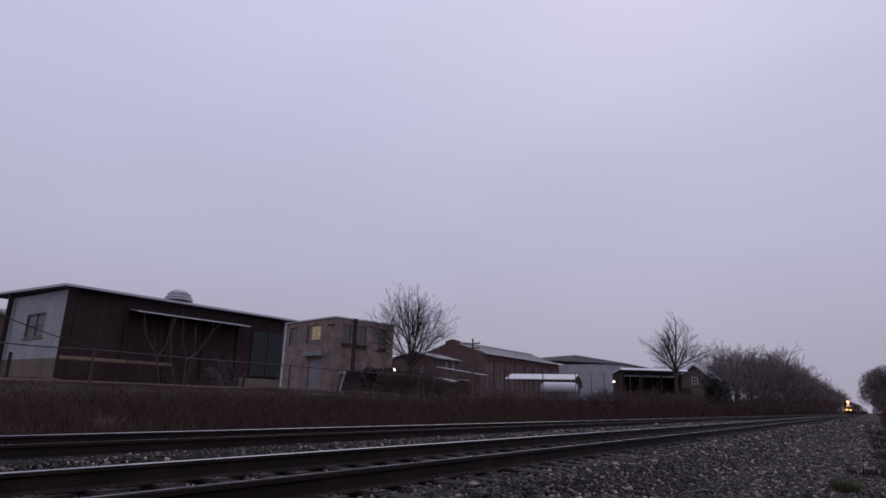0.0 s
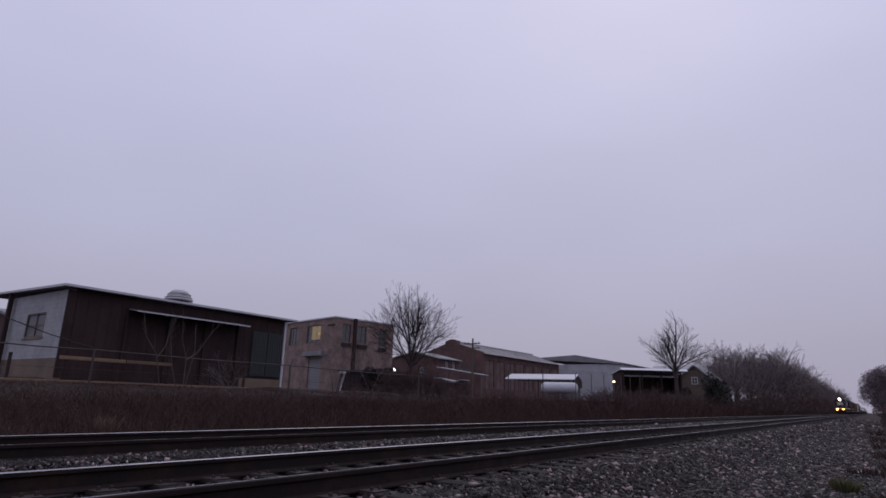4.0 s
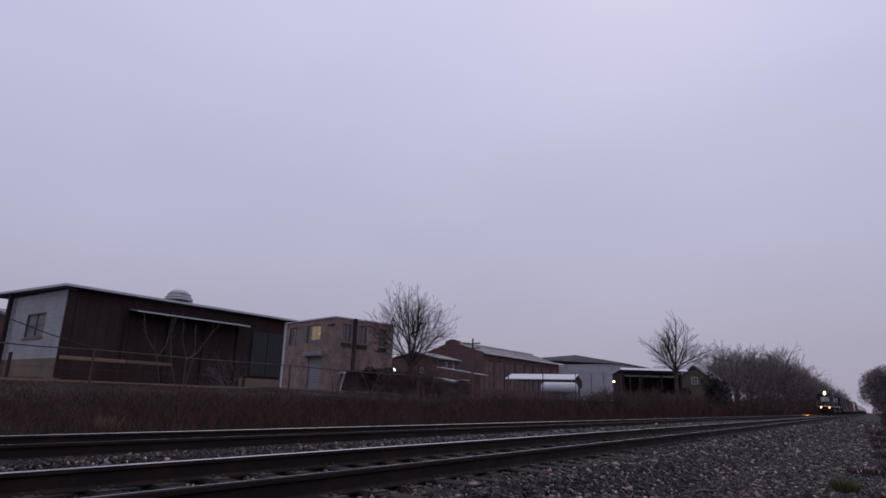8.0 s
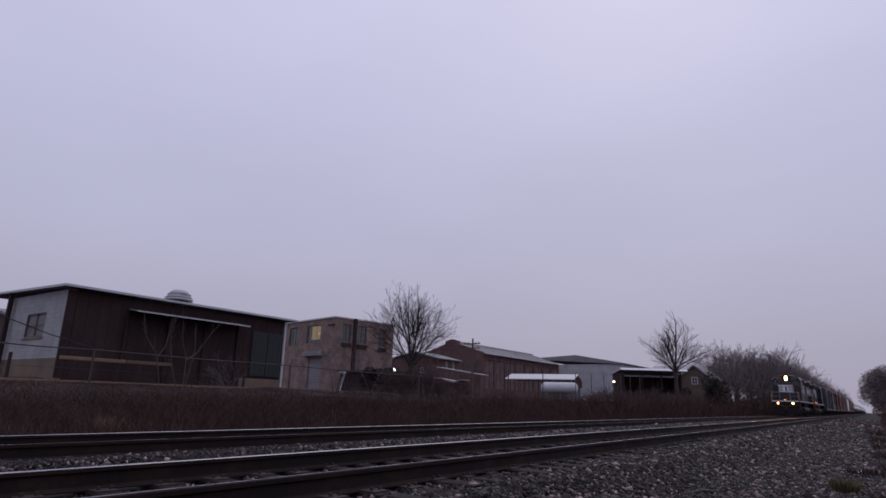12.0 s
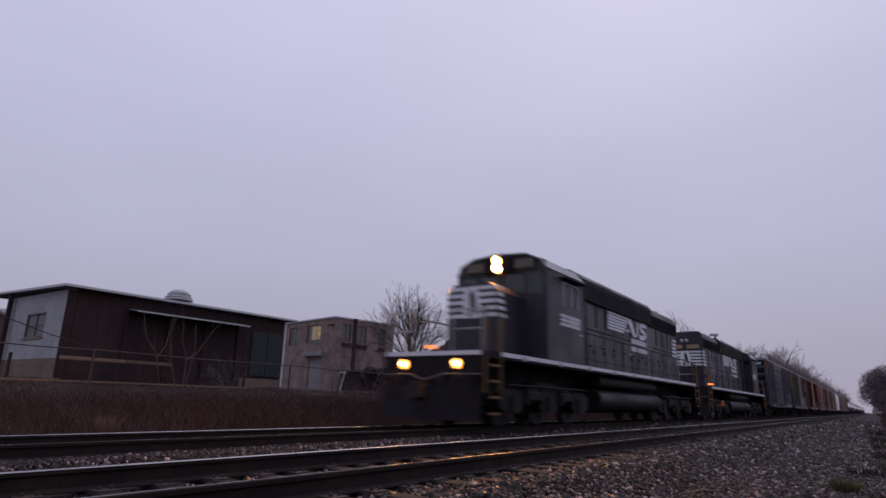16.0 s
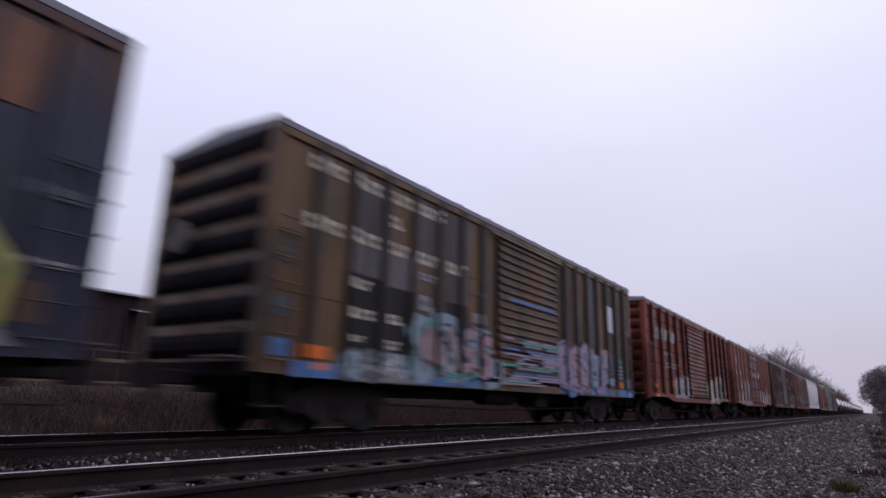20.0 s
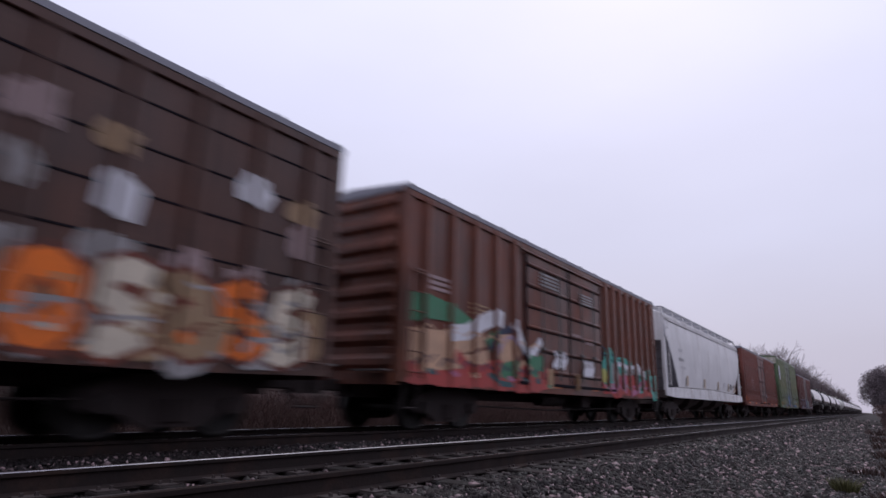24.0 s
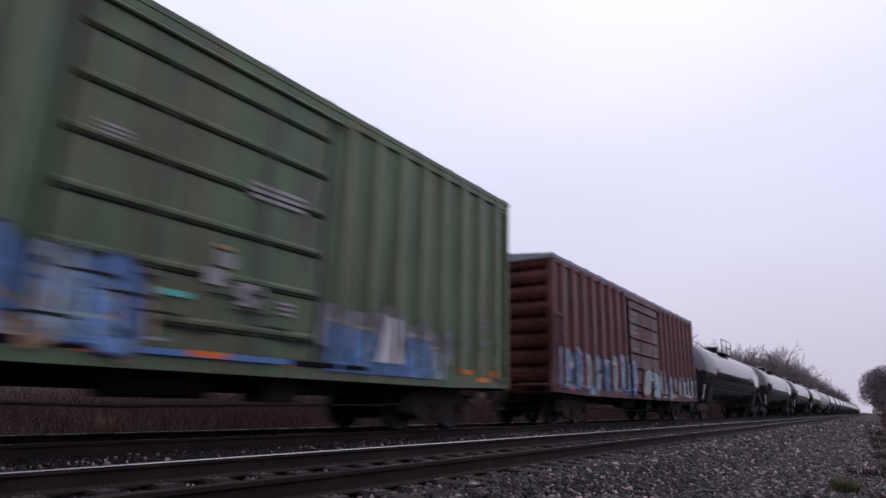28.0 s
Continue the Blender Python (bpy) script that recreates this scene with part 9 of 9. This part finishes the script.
    g.prism([(-0.99, 3.98), (0.99, 3.98), (1.0, 4.50), (0.96, 4.68), (0.88, 4.80), (0.75, 4.87), (-0.75, 4.87), (-0.88, 4.80), (-0.96, 4.68), (-1.0, 4.50)], 4.1, 8.42, "y")
    g.m = [0 if k in (1, 9) else 1 for k in range(len(g.f))]
    part("radiator_housing", g, [M_LOCO_DARK, M_LOCO], hood)
    for s in (-1, 1):
        g = Geo()
        for k in range(22):
            y = 4.3 + k * 0.185
            g.box(*sorted((s * 0.99, s * 1.02)), y, y + 0.05, 4.04, 4.46)
        part("radiator_grille", g, M_LOCO_DARK, hood)
        for k in range(13):
            y = -4.3 + k * 0.98
            g = Geo()
            g.rbox(*sorted((s * 0.92, s * 0.945)), y, y + 0.93, 1.85, 3.0 if k % 4 else 3.9, 0.008, "z")
            d = part("hood_door", g, M_LOCO, hood)
            g = Geo()
            g.box(*sorted((s * 0.945, s * 0.97)), y + 0.80, y + 0.85, 2.3, 2.42)
            part("latch", g, M_LOCO_DARK, d)
        g = Geo()
        g.box(*sorted((s * 0.92, s * 0.95)), -4.2, -3.5, 3.1, 4.0)
        part("air_intake", g, M_LOCO_DARK, hood)
        for z in (2.05, 3.08):
            g = Geo()
            g.box(*sorted((s * 0.92, s * 0.9485)), -4.0, 8.3, z, z + 0.022)
            part("hood_seam", g, M_LOCO_DARK, hood)
        for k in range(14):
            g = Geo()
            y = -3.9 + k * 0.9
            g.box(*sorted((s * 0.92, s * 0.9485)), y, y + 0.02, 3.22, 3.98)
            part("panel_joint", g, M_LOCO_DARK, hood)
        for k in range(11):
            g = Geo()
            y = -4.0 + k * 1.13
            g.rbox(*sorted((s * 0.945, s * 0.985)), y, y + 0.18, 2.5, 2.56, 0.01, "y")
            part("door_handle", g, M_LOCO_DARK, hood)
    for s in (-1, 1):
        # Black sheet on the hood: shade of the cab recess painted, not built.
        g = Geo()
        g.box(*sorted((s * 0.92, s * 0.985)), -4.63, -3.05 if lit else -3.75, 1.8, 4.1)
        part("cab_doorway", g, M_BLACK, hood, "black sheet for the shaded recess behind the cab")
        for k, (y, z, w, mm) in enumerate(() if lit else ((5.35, 3.38, 0.3, M_DIM_ROSE_P), (5.3, 3.1, 0.35, M_DIM_P), (5.3, 2.78, 0.35, M_ROSE_P), (5.3, 2.55, 0.4, M_DIM_P), (6.10, 3.74, 0.58, M_DUSTY_P), (5.56, 3.70, 0.40, M_DUSTY_P), (4.97, 3.72, 0.34, M_DIM_ROSE_P), (4.45, 3.72, 0.34, M_DUSTY_P), (-2.9, 3.55, 0.25, M_DIM_ROSE_P))):
            g = Geo()
            g.box(*sorted((s * 0.946, s * 0.952)), y, y + w, z, z + 0.09)
            part("notice", g, mm, hood, "small worn notice plate")
    for y, r in ((3.98, 0.52), (5.42, 0.60), (6.85, 0.60), (-1.9, 0.55), (0.2, 0.55)):
        g = Geo()
        z = 4.86 if y > 4.1 else 4.91
        g.lathe([(z, r), (z + 0.15, r), (z + 0.18, r - 0.06), (z + 0.11, r - 0.08), (z + 0.11, 0.0)], "z", (0, y, 0), 20)
        part("roof_fan", g, M_CAR_ROOF, hood)
    g = Geo()
    g.rbox(-0.3, 0.3, 2.0, 2.8, 4.7, 4.95, 0.04, "z")
    part("exhaust_stack", g, M_LOCO_DARK, hood)
    g = Geo()
    for k in range(3):
        g.tube((0.16 * k - 0.7, 2.3, 5.26), (0.16 * k - 0.7, 2.7 + 0.06 * k, 5.26), 0.04, 0.10, 10)
    g.box(-0.6, -0.48, 2.35, 2.45, 4.8, 5.26)
    part("horn", g, M_GREY_PAINT, hood, "pale grey air horn")
    # rear face of the long hood
    g = Geo()
    for k in range(5):
        z = 2.95 + k * 0.18
        for a, b in ((-0.86, -0.24), (0.24, 0.86)):
            g.box(a, b, 8.4, 8.406, z, z + 0.10)
        for s in (-1, 1):
            g.box(*sorted((s * 0.92, s * 0.9475)), 7.62 + 0.04 * k, 8.39, z, z + 0.10)
    g.face([(0.26, 8.407, 2.92), (-0.26, 8.407, 2.92), (-0.28, 8.407, 3.4), (-0.2, 8.407, 3.78), (0.24, 8.407, 3.78), (0.3, 8.407, 3.3)])
    part("rear_stripes", g, M_WHITE, hood, "white stripes on the hood end")
    g = Geo()
    g.face([(0.12, 8.41, 2.98), (0.02, 8.41, 2.98), (0.0, 8.41, 3.25), (-0.1, 8.41, 3.02), (-0.16, 8.41, 3.06), (-0.1, 8.41, 3.5), (-0.02, 8.41, 3.7), (0.08, 8.41, 3.56), (0.04, 8.41, 3.32)])
    part("rear_emblem", g, M_BLACK_P, hood, "dark plain emblem shape")
    for s in (-1, 1):
        g = Geo()
        g.box(*sorted((s * 0.12, s * 0.78)), 8.4, 8.47, 3.9, 4.12)
        part("number_board", g, M_BOARD_TAN, hood, "faded number board")
    g = Geo()
    for s in (-1, 1):
        g.lathe([(8.40, 0.10), (8.47, 0.10), (8.47, 0.0)], "y", (s * 0.13, 0, 4.36), 14)
    part("rear_headlight", g, M_PALE_P, hood, "unlit paired lamp lenses")
    # under the frame
    g = Geo()
    oval = []
    for k in range(28):
        c, n = math.cos(2 * math.pi * k / 28), math.sin(2 * math.pi * k / 28)
        oval.append((math.copysign(abs(c) ** 0.55, c) * 1.38, 0.75 + math.copysign(abs(n) ** 0.7, n) * 0.42))
    g.prism(oval, -3.1, 3.6, "y", 0, True)
    part("fuel_tank", g, M_TANK_GRIMY, car, "black rounded fuel tank")
    for s in (-1, 1):
        g = Geo()
        g.tube((s * 1.15, -2.9, 1.36), (s * 1.15, 3.3, 1.36), 0.17, n=14)
        part("air_reservoir", g, M_GRIME, car)
    for y in (-6.6, 6.6):
        truck(car, y, (-2.05, 0.0, 2.05), 0.51, loco_frame_mesh())
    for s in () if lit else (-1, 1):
        # Flat black sheet on the cab side gives the doorway's shade by colour.
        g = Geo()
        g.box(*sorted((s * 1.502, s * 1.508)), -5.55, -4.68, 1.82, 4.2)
        part("open_doorway", g, M_BLACK, cab, "black sheet for the shade of a doorway behind the cab window")
        g = Geo()
        g.rbox(*sorted((s * 1.22, s * 1.36)), 5.84, 6.34, 0.74, 1.06, 0.03, "y")
        part("sand_trap", g, M_SAND_BOX, car, "rusty ochre box on the truck")
    # ends: pilots, steps, couplers, railings
    for e in (-1, 1):
        o = 0.3 if e < 0 else 0.0
        g = Geo()
        g.box(-1.45, 1.45, *sorted((e * (10.02 + o), e * (10.2 + o))), 1.05, 1.74)
        pil = part("pilot", g, M_LOCO_DARK, car)
        g = Geo()
        for s in (-1, 1):
            g = Geo()
            pts = [(0.0, e * (10.75 + o)), (s * 1.4, e * (10.35 + o)), (s * 1.4, e * (10.25 + o)), (0.0, e * (10.6 + o))]
            lo = [(x, y, 0.18) for x, y in pts]
            hi = [(x, y - e * 0.12, 0.92) for x, y in pts]
            g.grid([lo, hi], 0, False, True)
            g.face(hi)
            part("plow_blade", g, M_LOCO_DARK, pil)
        g = Geo()
        g.box(-1.3, 1.3, *sorted((e * (10.02 + o), e * (10.3 + o))), 0.7, 1.1)
        part("plow_backing", g, M_LOCO_DARK, pil)
        g = Geo()
        g.box(-1.4, 1.4, *sorted((e * (10.2 + o), e * (10.22 + o))), 1.64, 1.74)
        if e < 0:
            part("pilot_stripe", g, M_WHITE, pil, "white stripe across the end")
        for k in range(8):
            x = (-1.15, -0.98, -0.8, -0.42, 0.42, 0.8, 0.98, 1.15)[k]
            g = Geo()
            y0 = e * (10.24 + o)
            g.path([(x, y0, 1.3), (x, y0 + e * 0.16, 1.1), (x + 0.04, y0 + e * 0.2, 0.72), (x + 0.12, y0 + e * 0.12, 0.5)], 0.026, 6)
            part("air_hose", g, M_GRIME, pil)
        g = Geo()
        g.path([(-1.4, e * (10.26 + o), 1.2), (-0.5, e * (10.36 + o), 1.2), (0.0, e * (10.5 + o), 1.06), (0.5, e * (10.36 + o), 1.2), (1.4, e * (10.26 + o), 1.2)], 0.02, 6)
        part("uncoupling_lever", g, M_POST, pil)
        coupler(car, e * (10.1 + o), e)
        for s in (-1, 1):
            g = Geo()
            for k in range(4):
                z = 0.32 + 0.36 * k
                g = Geo()
                g.box(*sorted((s * 1.05, s * 1.48)), *sorted((e * (9.45 + o), e * (10.0 + o))), z, z + 0.04)
                st = part("step", g, M_LOCO_DARK, car)
                g = Geo()
                g.box(*sorted((s * 1.482, s * 1.492)), *sorted((e * (9.5 + o), e * (9.95 + o))), z - 0.01, z + 0.05)
                part("step_edge", g, M_OCHRE, st, "worn yellow-brown step edge")
            for yy in (9.42, 10.12):
                g = Geo()
                g.path([(s * 1.46, e * (yy + o), 0.8), (s * 1.46, e * (yy + o), 1.75), (s * 1.44, e * (yy + o - 0.05), 2.3), (s * 1.38, e * (yy + o - 0.16), 2.8)], 0.034, 6)
                part("grab_rail", g, M_OCHRE, car, "worn yellow-brown grab rail")
            g = Geo()
            g.path([(s * 1.40, e * (10.15 + o), 1.74), (s * 1.40, e * (10.15 + o), 2.72), (s * 0.55, e * (10.15 + o), 2.72), (s * 0.55, e * (10.15 + o), 1.74)], 0.022, 6)
            g.path([(s * 1.40, e * (10.15 + o), 2.25), (s * 0.55, e * (10.15 + o), 2.25)], 0.018, 6)
            part("end_railing", g, M_PALE_P if lit else M_LOCO_DARK, car)
            if lit and e < 0:
                g = Geo()
                g.lathe([(-10.60, 0.0), (-10.60, 0.055)], "y", (s * 0.78, 0, 1.44), 16)
                lens = part("ditch_light", g, M_DITCH, car, "glowing orange ditch light")
                g = Geo()
                g.lathe([(-10.60, 0.055), (-10.60, 0.10), (-10.57, 0.12)], "y", (s * 0.78, 0, 1.44), 16)
                part("lens_rim", g, M_GLARE_RIM, lens, "lens rim that glows amber for the lamp's glare")
                g = Geo()
                g.lathe([(-10.57, 0.12), (-10.5, 0.14), (-10.45, 0.14)], "y", (s * 0.78, 0, 1.44), 16)
                part("lamp_housing", g, M_LOCO_DARK, car)
        g = Geo()
        mid = 0.0 if e < 0 else -1.59
        g.rbox(mid - 0.14, mid + 0.14, *sorted((e * (10.2 + o), e * (10.24 + o))), 1.80, 1.88, 0.01, "x")
        part("step_light", g, M_MARKER, car, "small orange step light")
    for s in (-1, 1):
        g = Geo()
        g.tube((s * 1.42, -4.4, 2.78), (s * 1.42, 9.4, 2.78), 0.02, n=6)
        part("handrail", g, M_LOCO_DARK, car)
        for k in range(9):
            y = -4.4 + k * 1.72
            g = Geo()
            g.tube((s * 1.42, y, 1.74), (s * 1.42, y, 2.8), 0.018, n=6)
            part("stanchion", g, M_LOCO_DARK, car)
        g = Geo()
        g.path([(s * 1.42, -9.6, 1.74), (s * 1.42, -9.6, 2.75), (s * 1.42, -7.6, 2.75), (s * 1.42, -7.25, 3.0)], 0.02, 6)
        part("front_handrail", g, M_LOCO_DARK, car)
    # marks on the seen side: y is along the train from the cab end
    p = Paint([(-11, 11, 0.949)], side=view)
    lead = -1.05 if view > 0 else 2.75   # where the striped panel begins, seen from the side
    d = 1 if view > 0 else -1
    for k in range(6):
        z = 3.32 + k * 0.115
        a = lead + d * 0.02 * k
        b = lead + d * (1.75 + 0.12 * k)
        pts = [(a, z), (b, z), (b + d * 0.10, z + 0.085), (a + d * 0.02, z + 0.085)]
        p.poly(pts, M_WHITE, 0)
    q = lead + d * 2.3
    p.poly([(q - d * 0.1, 3.98), (q + d * 0.42, 3.98), (q + d * 0.98, 3.30), (q + d * 0.55, 3.30)], M_WHITE)
    p.poly([(q + d * 1.02, 3.34), (q + d * 1.2, 3.34), (q + d * 1.36, 3.96), (q + d * 1.12, 3.96)], M_WHITE)
    p.poly([(q - d * 0.35, 3.42), (q + d * 0.2, 3.42), (q + d * 0.05, 3.55)], M_WHITE)
    p.stroke([(q + d * a, z) for a, z in ((2.36, 3.90), (1.80, 3.91), (1.52, 3.82), (1.60, 3.70), (2.05, 3.61), (2.28, 3.50), (2.10, 3.38), (1.42, 3.36))], 0.20, 0.20, M_WHITE)
    for z, a, b in ((3.02, 0.35, 2.3), (2.72, 0.3, 2.35)):
        y = q + d * a
        n = 7
        w = (b - a) / n
        for k in range(n):
            y0, y1 = y + d * k * w, y + d * (k * w + w * 0.82)
            p.rect(min(y0, y1), max(y0, y1), z, z + 0.2, M_WHITE)
    p.rect(min(q, q + d * 0.5), max(q, q + d * 0.5), 2.55, 2.6, M_GREY_PAINT)
    p.done(hood)
    p = Paint([(-11, 11, 1.503)], side=view)
    # running number as plain blocks, one for each figure
    for k in range(4):
        y = -6.35 + k * 0.36
        p.mark("lettering")
        p.depth += 1
        p.rect(y, y + 0.30, 2.78, 2.86, M_WHITE, 0.0, 4)
        p.rect(y, y + 0.30, 3.04, 3.12, M_WHITE, 0.0, 4)
        p.rect(y + 0.02, y + 0.28, 2.92, 2.99, M_WHITE, 0.0, 4)
        p.rect(y + (0.2 if k < 2 else 0.0), y + (0.30 if k < 2 else 0.1), 2.86, 3.04, M_WHITE, 0.0, 5)
        if k > 1:
            p.rect(y + 0.2, y + 0.30, 2.86, 3.04, M_WHITE, 0.0, 6)
        p.depth -= 1
    p.rect(-5.05, -4.75, 2.60, 2.66, M_PALE_P)
    p.done(cab)
    return car


# ---- assembly ----
build_ground()
build_ballast()
build_shade_wall()
build_warehouse()
build_fence()
build_brick_block()
build_factory()
build_yard()
build_plants()

TRAIN = []   # (car, place of its centre along the line at 16 s, turn)


def add_car(car, y, rz=0.0):
    TRAIN.append((car, y, rz))


lead = locomotive("black six-axle diesel locomotive with white stripes and blazing headlights", 1, True)
add_car(lead, 22.05)
second = locomotive("black six-axle diesel locomotive running long hood first", -1, False)
add_car(second, 44.6, 180.0)
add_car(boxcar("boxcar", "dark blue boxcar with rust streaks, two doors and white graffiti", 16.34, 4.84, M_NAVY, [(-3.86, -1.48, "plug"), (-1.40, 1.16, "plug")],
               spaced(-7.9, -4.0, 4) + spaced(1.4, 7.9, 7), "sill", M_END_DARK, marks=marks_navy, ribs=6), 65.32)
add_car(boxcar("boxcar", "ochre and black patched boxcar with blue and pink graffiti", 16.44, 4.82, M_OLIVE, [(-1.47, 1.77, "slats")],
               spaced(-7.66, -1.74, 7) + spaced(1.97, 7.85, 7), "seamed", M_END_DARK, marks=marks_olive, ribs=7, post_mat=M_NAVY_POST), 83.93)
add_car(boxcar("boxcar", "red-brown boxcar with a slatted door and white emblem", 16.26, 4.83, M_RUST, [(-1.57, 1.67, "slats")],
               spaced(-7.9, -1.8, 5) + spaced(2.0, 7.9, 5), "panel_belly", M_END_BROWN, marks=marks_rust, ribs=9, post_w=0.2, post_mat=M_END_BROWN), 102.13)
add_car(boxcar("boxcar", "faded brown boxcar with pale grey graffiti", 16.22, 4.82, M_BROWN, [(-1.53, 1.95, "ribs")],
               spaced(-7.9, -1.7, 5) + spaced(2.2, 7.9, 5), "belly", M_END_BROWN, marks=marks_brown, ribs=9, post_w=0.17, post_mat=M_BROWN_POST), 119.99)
add_car(boxcar("boxcar", "dark brown boxcar covered in white and orange graffiti", 16.07, 4.80, M_DARKBROWN, [(-1.3, 1.7, "slats")],
               spaced(-7.8, -1.5, 6) + spaced(2.0, 7.8, 6), "panels", M_END_BROWN, marks=marks_tagged, ribs=9), 138.1)
add_car(boxcar("boxcar", "dark brown boxcar with teal, red and tan graffiti", 16.3, 4.76, M_DEEPBROWN, [(-3.15, -0.55, "plug"), (-0.45, 1.95, "plug")],
               spaced(-7.9, -3.3, 5) + spaced(2.2, 7.9, 8), "sill", M_DEEPBROWN, marks=marks_colour, ribs=8, post_mat=M_DEEP_POST), 156.05)
add_car(hopper(18.0), 174.6)
add_car(boxcar("boxcar", "maroon boxcar with many ribs and orange reflectors", 16.24, 4.80, M_MAROON, [(-1.67, 1.38, "plain")],
               spaced(-7.9, -1.8, 9) + spaced(1.5, 7.9, 9), "sill", M_END_BROWN, marks=marks_maroon, ribs=9, post_w=0.13, post_mat=M_MAROON_POST), 193.01)
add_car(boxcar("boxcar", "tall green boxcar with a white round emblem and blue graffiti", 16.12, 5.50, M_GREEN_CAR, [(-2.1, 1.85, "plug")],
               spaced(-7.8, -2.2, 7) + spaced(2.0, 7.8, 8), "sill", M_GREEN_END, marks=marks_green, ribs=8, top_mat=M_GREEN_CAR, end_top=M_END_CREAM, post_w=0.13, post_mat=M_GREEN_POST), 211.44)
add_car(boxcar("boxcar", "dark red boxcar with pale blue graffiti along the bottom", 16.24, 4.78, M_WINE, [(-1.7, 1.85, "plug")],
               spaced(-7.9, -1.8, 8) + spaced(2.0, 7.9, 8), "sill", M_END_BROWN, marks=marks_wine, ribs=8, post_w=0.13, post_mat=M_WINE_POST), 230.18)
black_tank = tank_car(M_TANK, "black tank car with a wet shining top")
add_car(black_tank, 250.0)
pale_tank = tank_car(M_TANK_PALE, "pale weathered tank car")
add_car(pale_tank, 250.0 + 4 * 21.9)
for k in range(1, 19):
    if k != 4:
        add_car(copy_thing(black_tank, pose(0, 0, 0)), 250.0 + k * 21.9)

build_ties(build_track(NEAR_X, "near_track", "empty railway track with polished rail heads"), 1)
build_ties(build_track(FAR_X, "far_track", "railway track that carries the freight train"), 2)
build_weeds()


def run(t):
    """How far the train has come since 16 s: steady at first, then slowing a little."""
    q = t - 16.0
    return 17.79 * q - (0.0455 * q * q if q > 0 else 0.0)


def motions():
    times = [0.0, 4.0, 8.0, 12.0, 14.0, 15.0, 16.0, 17.0, 18.0, 19.0, 20.0, 21.0, 22.0, 23.0, 24.0, 25.0, 26.0, 27.0, 28.0]
    for car, y, rz in TRAIN:
        walk(car, [(t, pose(FAR_X, y - run(t), 0, 0, 0, rz)) for t in times])
    # wheels roll on the rail; those of the far tank cars never come near
    for w, a, r in SPIN:
        car = w.parent.parent
        if car.name.startswith("tank_car"):
            continue
        turn = -1 if car is second else 1
        walk(w, [(k / FPS, pose(0, a, r, turn * math.degrees(run(k / FPS) / r), 0, 0)) for k in range(28 * FPS + 1)])


motions()
